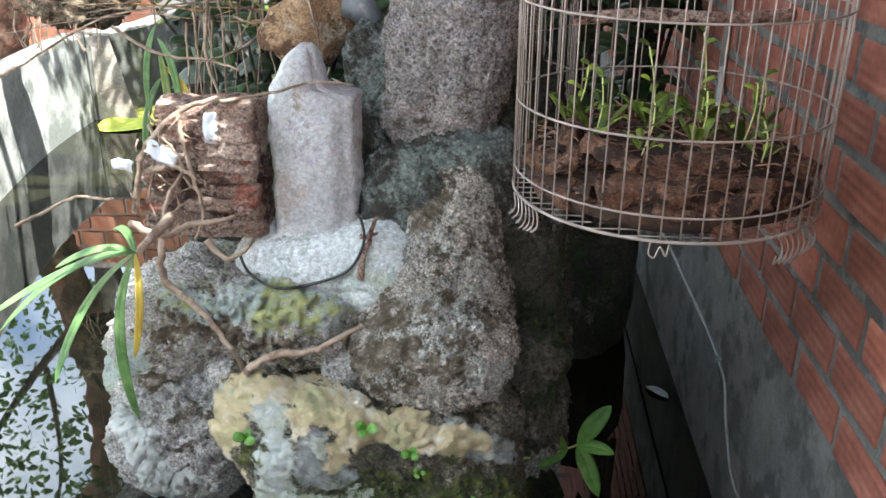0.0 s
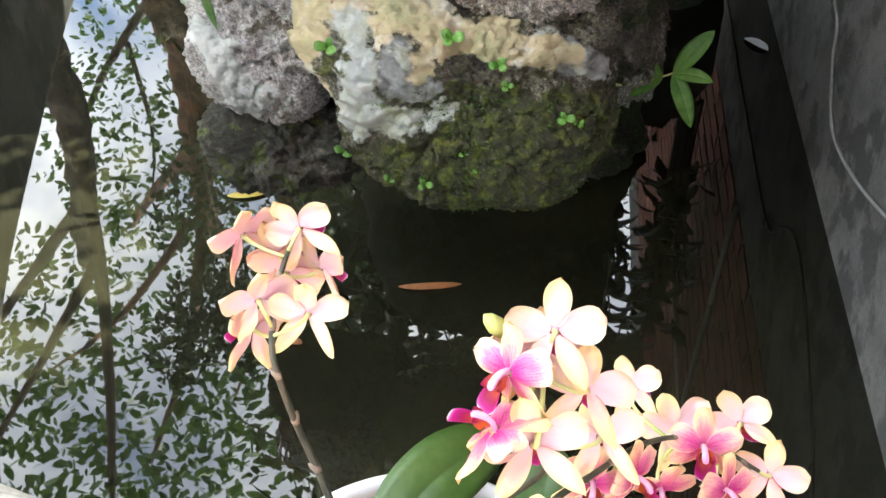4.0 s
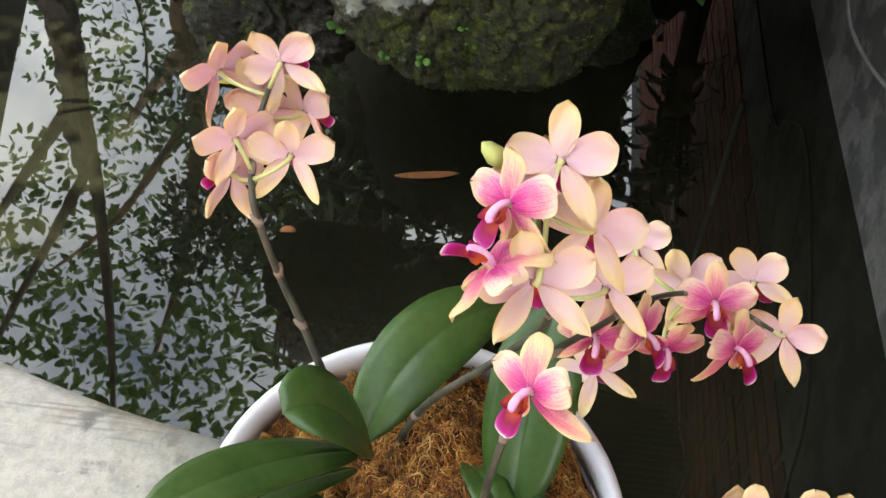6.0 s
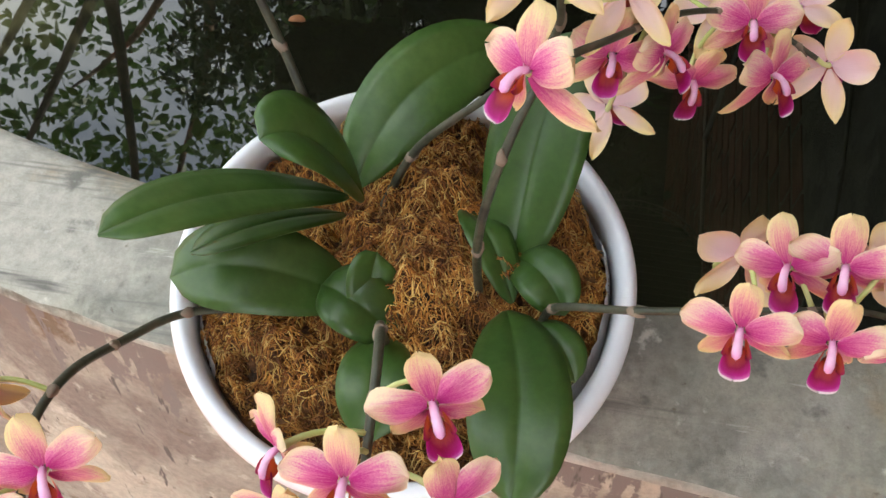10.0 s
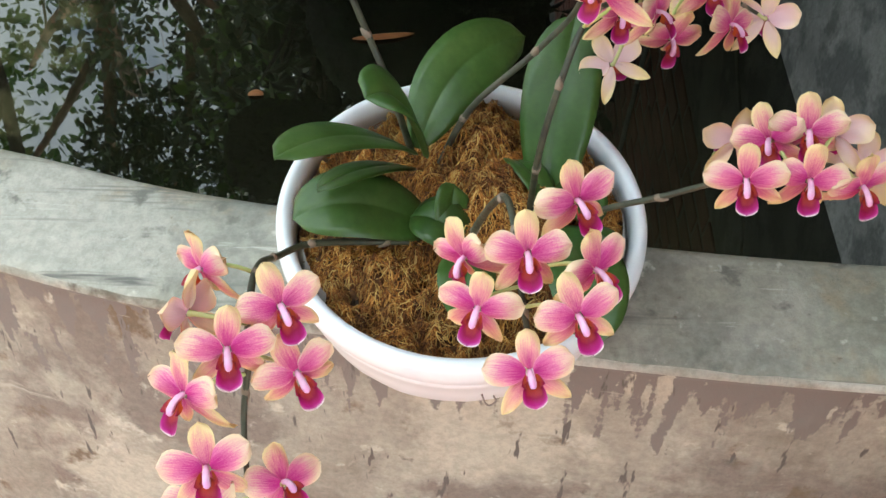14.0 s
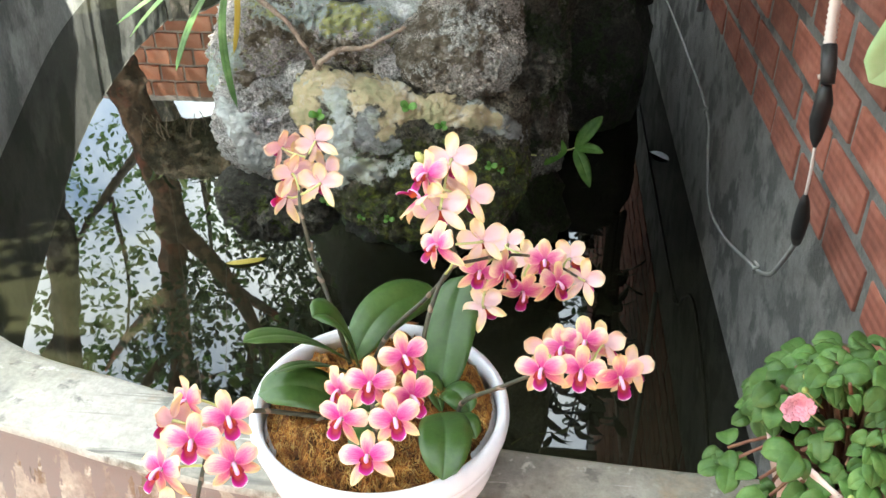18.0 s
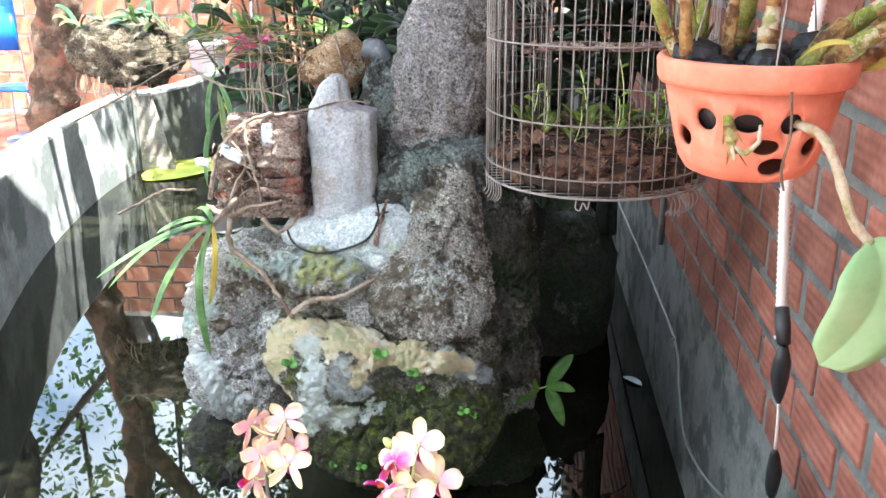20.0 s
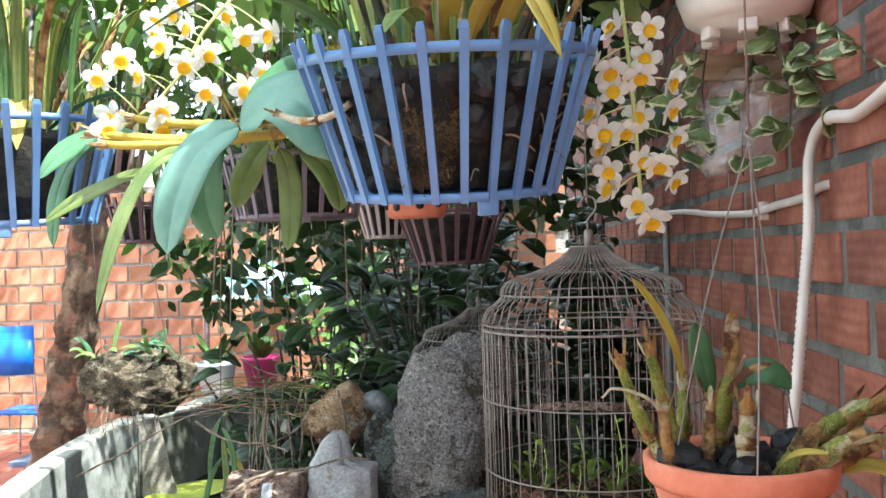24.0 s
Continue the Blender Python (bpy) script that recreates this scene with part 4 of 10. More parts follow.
def bud(parent, spot, tilt, size=0.011, origin=POT):
    bm = bmesh.new()
    d = Vector(tilt).normalized()
    c = Vector(spot) - origin
    tube(bm, [c - d * size, c - d * size * 0.7, c, c + d * size * 0.7, c + d * size], [0.001, size * 0.4, size * 0.58, size * 0.38, 0.0008], 8)
    part("bud", bm, bud_m, parent, "closed green bud")


def orchid(label):
    return thing("orchid", POT, label, "orchid", "orchids in the white bowl")


def leaves(parent, rows):
    for base, mid, tip, width, lift, fold in rows:
        bm = leaf_mesh(Vector(base) - POT, Vector(mid) - POT, Vector(tip) - POT, width, lift, fold)
        part("leaf", bm, leaf_m, parent)


def bunch(parent, line, rows, scale=1.0):
    for i, (spot, face, roll, size) in enumerate(rows):
        flower(parent, spot, face, line, i * 3 + len(rows), roll, size * scale)


# a tall plant at the back: one slim spike that bears its flowers turned away
a = orchid("moth orchid with broad leaves and a tall pale peach spike")
leaves(a, [((-0.134, 0.286, 0.815), (-0.100, 0.348, 0.854), (-0.041, 0.410, 0.838), 0.062, (0.25, -0.45, 0.85), 0.10),
           ((-0.128, 0.278, 0.815), (-0.149, 0.268, 0.888), (-0.172, 0.250, 0.908), 0.060, (0.45, 0.15, 0.85), 0.34),
           ((-0.136, 0.271, 0.825), (-0.181, 0.212, 0.906), (-0.223, 0.157, 0.940), 0.044, (0.26, 0.38, 0.88), 0.10),
           ((-0.137, 0.262, 0.815), (-0.172, 0.222, 0.858), (-0.206, 0.190, 0.868), 0.034, (0.1, 0.5, 0.8), 0.15)])
sa = spike(a, [(-0.140, 0.285, 0.81), (-0.158, 0.296, 0.880), (-0.175, 0.316, 0.915), (-0.188, 0.328, 0.947), (-0.196, 0.335, 0.985), (-0.202, 0.346, 1.008), (-0.208, 0.378, 1.022), (-0.206, 0.405, 1.036), (-0.202, 0.425, 1.046)])
bunch(a, sa, [((-0.197, 0.424, 1.054), (-0.02, 0.99, -0.13), -0.57, 1.0), ((-0.241, 0.422, 1.044), (-0.78, 0.62, 0.12), -0.04, 1.0),
              ((-0.216, 0.428, 1.023), (-0.22, 0.95, -0.22), -0.42, 1.0), ((-0.187, 0.424, 1.013), (0.37, 0.92, -0.16), -0.51, 1.0),
              ((-0.181, 0.371, 1.023), (-0.07, 0.98, -0.19), 0.07, 1.0), ((-0.224, 0.369, 1.003), (-0.83, 0.56, -0.01), 0.75, 1.0),
              ((-0.214, 0.367, 1.037), (-0.65, 0.76, -0.01), 0.12, 1.0), ((-0.212, 0.420, 1.011), (-0.05, 1.00, -0.04), 0.31, 1.0)])

# the branched plant behind: a spike that rises and a branch that leans over the water
b = orchid("moth orchid with a branching spike of peach and pink flowers")
leaves(b, [((-0.020, 0.250, 0.79), (-0.014, 0.312, 0.853), (-0.002, 0.372, 0.896), 0.066, (-0.12, -0.60, 0.78), 0.12),
           ((-0.016, 0.225, 0.795), (-0.036, 0.256, 0.818), (-0.056, 0.283, 0.806), 0.034, (0.5, -0.1, 0.9), 0.3),
           ((-0.020, 0.258, 0.795), (0.002, 0.238, 0.815), (0.019, 0.218, 0.802), 0.040, (-0.2, 0, 1), 0.25),
           ((-0.018, 0.215, 0.80), (-0.002, 0.145, 0.842), (0.002, 0.086, 0.828), 0.060, (-0.04, -0.05, 1), 0.14)])
sb = spike(b, [(-0.115, 0.283, 0.80), (-0.09, 0.300, 0.852), (-0.04, 0.312, 0.905), (-0.010, 0.312, 0.955), (-0.013, 0.309, 1.01), (-0.022, 0.314, 1.055), (-0.014, 0.312, 1.085)])
sb2 = spike(b, [(-0.038, 0.225, 0.80), (-0.038, 0.220, 0.88), (-0.028, 0.236, 0.940), (-0.010, 0.268, 0.975), (0.02, 0.302, 0.968), (0.06, 0.345, 0.950), (0.10, 0.362, 0.935), (0.142, 0.352, 0.918)], 0.003, 0.0015)
bunch(b, sb, [((-0.012, 0.315, 1.092), (0.10, 0.86, -0.50), -0.09, 1.0), ((0.009, 0.310, 1.048), (0.22, 0.89, -0.40), -0.09, 1.0),
              ((0.024, 0.323, 0.981), (0.14, 0.89, -0.42), -0.36, 1.0), ((-0.036, 0.287, 1.086), (-0.69, -0.61, 0.38), 0.51, 1.0),
              ((-0.041, 0.259, 1.070), (-0.44, 0.38, 0.82), 0.95, 1.0), ((-0.019, 0.260, 1.060), (-0.15, 0.83, -0.54), -0.18, 1.0),
              ((-0.021, 0.320, 1.067), (-0.25, 0.86, -0.44), 0.01, 1.0)], 1.08)
bunch(b, sb2, [((-0.016, 0.204, 1.047), (-0.67, -0.58, 0.46), 0.56, 1.0), ((0.022, 0.311, 0.945), (0.12, -0.91, 0.40), -0.31, 1.0),
              ((0.052, 0.322, 0.940), (0.85, -0.48, 0.24), -0.41, 1.0), ((0.075, 0.342, 0.897), (0.28, -0.96, -0.08), -0.46, 1.0),
              ((0.052, 0.414, 0.921), (0.33, 0.84, -0.43), -0.60, 1.0), ((0.100, 0.354, 0.938), (-0.02, -0.84, 0.53), 0.06, 1.0),
              ((0.116, 0.331, 0.922), (0.69, -0.64, 0.34), -0.52, 1.0), ((0.133, 0.392, 0.918), (0.40, 0.75, -0.53), -0.86, 1.0),
              ((0.151, 0.354, 0.912), (0.51, 0.77, -0.39), -0.20, 1.0), ((0.028, 0.330, 0.879), (0.17, 0.84, -0.51), -0.72, 1.0),
              ((0.085, 0.380, 0.923), (0.14, 0.78, -0.61), -0.55, 1.0)])
bud(b, (-0.046, 0.316, 1.091), (-0.6, 0.1, 0.6), 0.010)

# the plant whose spike droops over the outer side of the rim
c = orchid("moth orchid whose dark spike arches out and hangs with pink flowers")
leaves(c, [((-0.118, 0.207, 0.80), (-0.176, 0.200, 0.842), (-0.228, 0.187, 0.836), 0.060, (0.08, -0.25, 1), 0.10),
           ((-0.104, 0.192, 0.80), (-0.104, 0.206, 0.832), (-0.102, 0.222, 0.843), 0.034, (0.5, -0.3, 0.7), 0.2)])
sc = spike(c, [(-0.112, 0.200, 0.795), (-0.165, 0.190, 0.806), (-0.212, 0.168, 0.830), (-0.229, 0.132, 0.862), (-0.229, 0.094, 0.905), (-0.226, 0.058, 0.922), (-0.224, 0.026, 0.906), (-0.229, 0.004, 0.875), (-0.226, -0.024, 0.858), (-0.221, -0.045, 0.846)])
bunch(c, sc, [((-0.259, 0.075, 0.926), (-0.67, -0.71, 0.22), 0.60, 1.0), ((-0.201, 0.039, 0.942), (0.41, -0.78, 0.47), 0.04, 1.0),
              ((-0.230, 0.013, 0.934), (0.31, -0.79, 0.53), -0.23, 1.0), ((-0.193, 0.015, 0.905), (0.48, -0.77, 0.42), 0.06, 1.0),
              ((-0.256, -0.006, 0.913), (-0.54, -0.74, 0.41), 0.44, 1.0), ((-0.241, -0.041, 0.888), (0.21, -0.65, 0.73), -0.05, 1.0),
              ((-0.249, -0.054, 0.859), (-0.49, -0.47, 0.74), 0.94, 1.0), ((-0.201, -0.035, 0.854), (0.53, -0.16, 0.84), -0.86, 1.0),
              ((-0.258, 0.037, 0.935), (-0.96, 0.21, -0.17), 0.63, 1.0)])
bud(c, (-0.221, -0.055, 0.836), (0, -0.1, -1), 0.010)

# the plant with a short spike over the front of the bowl
d = orchid("moth orchid with a short spike of magenta and peach flowers")
leaves(d, [((-0.088, 0.186, 0.80), (-0.110, 0.192, 0.830), (-0.136, 0.204, 0.822), 0.044, (0.3, -0.3, 1), 0.22),
           ((-0.089, 0.184, 0.80), (-0.090, 0.150, 0.818), (-0.086, 0.116, 0.80), 0.046, (0, 0.1, 1), 0.15)])
sd = spike(d, [(-0.092, 0.182, 0.795), (-0.084, 0.160, 0.870), (-0.070, 0.130, 0.940), (-0.064, 0.098, 0.955), (-0.060, 0.055, 0.948), (-0.054, 0.030, 0.928)])
bunch(d, sd, [((-0.060, 0.045, 0.994), (0.05, -0.85, 0.53), 0.02, 1.0), ((-0.032, 0.077, 1.002), (0.33, -0.83, 0.45), 0.09, 1.0),
              ((-0.021, 0.045, 0.981), (0.60, -0.71, 0.37), -0.13, 1.0), ((-0.086, 0.030, 0.961), (-0.20, -0.88, 0.44), -0.05, 1.0),
              ((-0.032, 0.015, 0.980), (0.15, -0.83, 0.53), 0.24, 1.0), ((-0.056, -0.003, 0.949), (0.03, -0.65, 0.76), 0.13, 1.0),
              ((-0.094, 0.059, 0.969), (-0.62, -0.78, 0.12), 0.78, 1.0)], 0.90)

# the plant whose spike reaches out sideways over the water
e_ = orchid("moth orchid with a level spike ending in pink and cream flowers")
leaves(e_, [((0.000, 0.210, 0.80), (0.018, 0.190, 0.818), (0.030, 0.172, 0.806), 0.028, (0, 0.1, 1), 0.2)])
se = spike(e_, [(0.005, 0.212, 0.80), (0.014, 0.210, 0.829), (0.055, 0.197, 0.865), (0.086, 0.190, 0.890), (0.125, 0.186, 0.912), (0.160, 0.190, 0.915), (0.190, 0.192, 0.905)], 0.003, 0.0015)
bunch(e_, se, [((0.100, 0.166, 0.922), (-0.20, -0.90, 0.38), 0.23, 1.0), ((0.146, 0.202, 0.935), (-0.20, -0.92, 0.34), 0.22, 1.0),
              ((0.142, 0.165, 0.925), (-0.10, -0.94, 0.31), -0.01, 1.0), ((0.167, 0.208, 0.927), (0.49, 0.79, -0.38), -0.43, 1.0),
              ((0.184, 0.171, 0.914), (0.28, -0.96, 0.08), 0.06, 1.0), ((0.201, 0.206, 0.899), (0.53, 0.70, -0.48), -0.39, 1.0),
              ((0.123, 0.205, 0.922), (-0.45, -0.80, 0.39), 0.68, 1.0), ((0.107, 0.220, 0.905), (-0.19, 0.90, -0.39), 0.18, 1.0)])
bud(e_, (0.100, 0.222, 0.886), (-0.6, -0.3, 0.4), 0.009)

# ---------------------------------------------------------------- busy lizzie in a shell pot
pink_m = material("pale_pink_clay", [(0.76, 0.58, 0.52), (0.84, 0.70, 0.63)], 10, 0.45, 0.05)
lizzie_m = material("busy_lizzie_leaf", [(0.055, 0.135, 0.024), (0.09, 0.195, 0.040), (0.15, 0.27, 0.075)], 40, 0.5, 0.2, transl=0.2, vary=0.25)
stem_m = material("reddish_stem", [(0.16, 0.06, 0.04), (0.26, 0.14, 0.08)], 30, 0.6, 0.1)
bloom_m = material("pink_bloom", [(0.80, 0.34, 0.45), (0.90, 0.55, 0.62)], 90, 0.5, 0.05, transl=0.25)
LP = Vector((0.472, 0.216, RIM + 0.003))
pp = thing("shell_pot", LP, "pale pink scalloped plant pot standing on the pond rim", "pot")
bm = bmesh.new()
rows = []
for j in range(80):
    a = j * math.tau / 80
    sc_ = 1 + 0.045 * abs(math.sin(a * 4 + 0.3))
    lift = 0.020 * math.sin(a * 2 + 0.2) ** 2
    rows.append([(r * (sc_ if z > 0.03 else 1) * math.cos(a), r * (sc_ if z > 0.03 else 1) * math.sin(a), z + (lift if z > 0.12 else 0)) for r, z in ((0.002, 0), (0.050, 0), (0.058, 0.006), (0.072, 0.035), (0.086, 0.080), (0.098, 0.125), (0.104, 0.142), (0.102, 0.147), (0.097, 0.143), (0.090, 0.125), (0.076, 0.08), (0.002, 0.075))])
loft(bm, rows, closed=True)
part("body", bm, pink_m, pp)
bm = bmesh.new()
lathe(bm, [(0.0, 0.10), (0.080, 0.095), (0.086, 0.112), (0.0, 0.122)], 24)
part("soil", bm, bed_m, pp)
lz = thing("busy_lizzie", LP, "bushy green busy lizzie with one double pink bloom", "plant")
lr = random.Random(8)
tops = []
while len(tops) < 150:
    a, q = lr.random() * math.tau, math.sqrt(lr.random())
    if 2.95 < a < 3.45 and 0.5 < q < 0.8:
        continue
    tip = Vector((min(0.128, 0.142 * q * math.cos(a)) - 0.004, 0.145 * q * math.sin(a) - 0.010, 0.268 - 0.165 * q * q - (0.10 * q * lr.random() if math.sin(a) < -0.2 else 0) + lr.uniform(-0.022, 0.022)))
    tops.append(tip)
    bm = bmesh.new()
    tube(bm, curve([(tip.x * 0.3, tip.y * 0.3, 0.11), (tip.x * 0.65, tip.y * 0.65, 0.13 + max(0.02, tip.z - 0.10) * 0.5), tip], 4), [0.003] * 5 + [0.0022] * 4, 5)
    part("stem", bm, stem_m, lz)
for i, tip in enumerate(tops):
    for k in range(4):
        a = k * 2.4 + i * 1.3
        ln_ = lr.uniform(0.020, 0.040)
        out_ = Vector((tip.x, tip.y, 0)) * 2.2
        o = (Vector((math.cos(a), math.sin(a), lr.uniform(-0.45, 0.10))) + out_).normalized()
        base = tip - Vector((0, 0, 0.010 * (k // 2)))
        up_ = (Vector((0, -0.45, 0.9)) + out_ * 0.8 + Vector((lr.uniform(-0.3, 0.3), lr.uniform(-0.3, 0.3), 0))).normalized()
        bm = leaf_mesh(base + o * 0.005, base + o * ln_ * 0.6 + up_ * 0.003, base + o * ln_ - Vector((0, 0, 0.008)), ln_ * 0.74, up_, 0.14, 8, 0.62, 0.0005, 0.0012, i + k, 0.45)
        part("leaf", bm, lizzie_m, lz)
C = Vector((-0.098, -0.030, 0.226))
bm = bmesh.new()
tube(bm, curve([(-0.02, -0.01, 0.15), (-0.06, -0.02, 0.19), C], 4), 0.0014, 5)
part("flower_stalk", bm, pedicel_m, lz)
bm = bmesh.new()
bmesh.ops.create_icosphere(bm, subdivisions=2, radius=0.005, matrix=Matrix.Translation(C))
bloom = part("bloom", bm, bloom_m, lz, "double pink bloom")
for k in range(22):
    a, rr = k * 2.4, 0.003 + 0.00055 * k
    o = Vector((math.cos(a), -0.75 + 0.35 * math.sin(a), math.sin(a) * 0.9)).normalized()
    p = C + o * rr
    part("petal", leaf_mesh(p - o * 0.003, p + o * 0.004 + Vector((0, -0.003, 0.001)), p + o * 0.010, 0.012, Vector((0.1 * math.cos(a), -0.9, 0.3)), 0.25, 5, 0.45, 0.0003, 0.0012, k, 0.6), bloom_m, bloom)
for q in ((-0.085, -0.01, 0.245), (-0.088, -0.024, 0.238), (-0.045, -0.105, 0.165)):
    bm = bmesh.new()
    bmesh.ops.create_icosphere(bm, subdivisions=2, radius=0.0036, matrix=Matrix.Translation(q))
    tube(bm, [(q[0] * 0.7, q[1] * 0.7, q[2] - 0.03), q], 0.001, 4)
    part("bud", bm, bud_m, lz, "small pale green bud")
# crumbs of soil spilt on the rim beside the pot
bm = bmesh.new()
for i in range(900):
    a, q = lr.uniform(2.6, 5.2), 0.052 + 0.060 * lr.random() ** 2.2
    p = Vector((q * math.cos(a), q * math.sin(a), 0.001))
    if LP.y + p.y < 0.172:
        continue
    s_ = lr.uniform(0.0005, 0.0016)
    bmesh.ops.create_icosphere(bm, subdivisions=1, radius=s_, matrix=Matrix.Translation(p) @ Matrix.Diagonal((1, lr.uniform(0.7, 1.3), 0.7, 1)))
solid("spilt_soil", bm, bed_m, "dark soil crumbs spilt on the rim beside the pink pot", "soil", "stuff", place=LP - Vector((0, 0, 0.003)), smooth=False)

# ================================================================ rockery in the pond
pit_m = stone("pitted_stone", (0.23, 0.200, 0.190), (0.385, 0.345, 0.330), (0.51, 0.465, 0.445), (0.12, 0.092, 0.062), 0.34, 10, 80, 1.0, (0.44, 0.40, 0.41), 0.34, [((0.26, 0.28, 0.22), 0.26, 7), ((0.55, 0.54, 0.51), 0.20, 40)], 0.72)
# Mossy wet stone; the deep shade among the rocks is darkened into its colour.
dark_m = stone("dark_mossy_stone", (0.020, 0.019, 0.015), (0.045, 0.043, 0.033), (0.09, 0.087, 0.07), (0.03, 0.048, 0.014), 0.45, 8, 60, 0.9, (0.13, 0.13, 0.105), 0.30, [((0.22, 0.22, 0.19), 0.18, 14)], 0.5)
tower_m = stone("pale_tower_stone", (0.39, 0.395, 0.405), (0.50, 0.505, 0.515), (0.60, 0.605, 0.61), (0.45, 0.40, 0.375), 0.34, 9, 70, 0.7, (0.47, 0.44, 0.50), 0.34, [((0.60, 0.62, 0.625), 0.32, 7), ((0.34, 0.29, 0.25), 0.26, 16)], 0.14)
blue_stone_m = stone("blue_grey_stone", (0.10, 0.115, 0.11), (0.17, 0.185, 0.175), (0.26, 0.275, 0.26), (0.06, 0.055, 0.045), 0.46, 9, 60, 0.9, (0.22, 0.25, 0.225), 0.34, [((0.42, 0.435, 0.42), 0.20, 14)], 0.6)


def rock(c, s, mat_, label, seed, sub=6, rough=0.22, freq=2.4, rot=0.0, ridged=0.6, name="rock", taper=0.0, boxy=0.7, lean=(0, 0)):
    return solid(name, blob(c, s, sub, rough, freq, seed, rot, ridged, taper, boxy, lean), mat_, label, "rock", group="stones of the rockery")


rock((-0.20, 1.95, 0.30), (0.34, 0.30, 0.55), dark_m, "large dark wet stone carrying the rockery out of the water", 1.0)


def sculpt(lobes, soft=0.02, sub=6, rough=0.03, freq=9.0, seed=0.0, ridged=0.6, pits=1.0, blocky=3.0):
    """One stone grown together from rounded lobes (centre, radii), then broken by noise at several scales."""
    bm = bmesh.new()
    bmesh.ops.create_icosphere(bm, subdivisions=sub, radius=1)
    way = np.array([v.co[:] for v in bm.verts])
    lob = np.array(lobes)
    mid = (lob[:, :3] * lob[:, 3:].prod(1)[:, None]).sum(0) / lob[:, 3:].prod(1).sum()
    far = float(np.max(np.linalg.norm(lob[:, :3] - mid, axis=1) + lob[:, 3:].max(1))) * 1.15
    out = np.full(len(way), 0.01)
    last = None
    for k in range(70):
        r = far * (1 - k / 70)
        p = mid + way * r
        f = np.zeros(len(way))
        for q in lob:
            f += np.exp(-np.clip(((np.abs((p - q[:3]) / q[3:]) ** blocky).sum(1) ** (1 / blocky) - 1) * q[3:].min() / soft, -30, 30))
        f = -soft * np.log(f + 1e-12)
        if last is not None:
            hit = (f <= 0) & (last > 0) & (out <= 0.01)
            out[hit] = (r + (far / 70) * (-f / np.maximum(last - f, 1e-6)))[hit]
        last = f
    pts = mid + way * out[:, None]
    for v, p, w in zip(bm.verts, pts, way):
        p, w = Vector(p), Vector(w)
        k = p * freq + Vector((seed, seed * 1.7, -seed))
        d = noise.noise(k) * 0.6 + (0.3 - abs(noise.noise(k * 1.9))) * ridged * 1.2 + (0.25 - abs(noise.noise(k * 4.3))) * 0.55
        d += (0.25 - abs(noise.noise(k * 9.5))) * 0.34 * pits + (0.25 - abs(noise.noise(k * 20.0))) * 0.20 * pits - max(0.0, noise.noise(k * 8.3 + Vector((9, 2, 5))) - 0.22) * 1.1 * pits
        v.co = p + w * d * rough
    bm.normal_update()
    return bm


def flow(p):
    """Where a point lies on the sloping front of the rockery: across it, and up it."""
    return p.x * (1 - 0.8 * (p.y - 1.13)), p.z + 0.65 * (p.y - 1.13)


def coat(bm, name, chains, relief=0.0, ragged=0.012, seed=0.0):
    """A deposit over part of a stone: strength from 0 to 1 by the distance from lines of spots (across, up, width), raised a little."""
    lay = bm.verts.layers.float.new(name)
    legs = [(a, b_) for line in chains for a, b_ in zip(line, line[1:] or line)]
    for v in bm.verts:
        x, y = flow(v.co)
        q = v.co * 20 + Vector((seed, 0, seed))
        edge_ = noise.noise(q) * 1.1 + noise.noise(q * 2.4) * 0.8 + noise.noise(q * 5.5) * 0.5
        d = -1.0
        for (ax, ay, ar), (bx, by, br_) in legs:
            l2 = (bx - ax) ** 2 + (by - ay) ** 2
            t = min(1.0, max(0.0, ((x - ax) * (bx - ax) + (y - ay) * (by - ay)) / l2)) if l2 else 0.0
            d = max(d, ar + (br_ - ar) * t - math.hypot(x - ax - (bx - ax) * t, y - ay - (by - ay) * t))
        k = min(1.0, max(0.0, 0.5 + (d + edge_ * ragged) / 0.018))
        v[lay] = k
        if relief:
            v.co += v.normal * relief * k


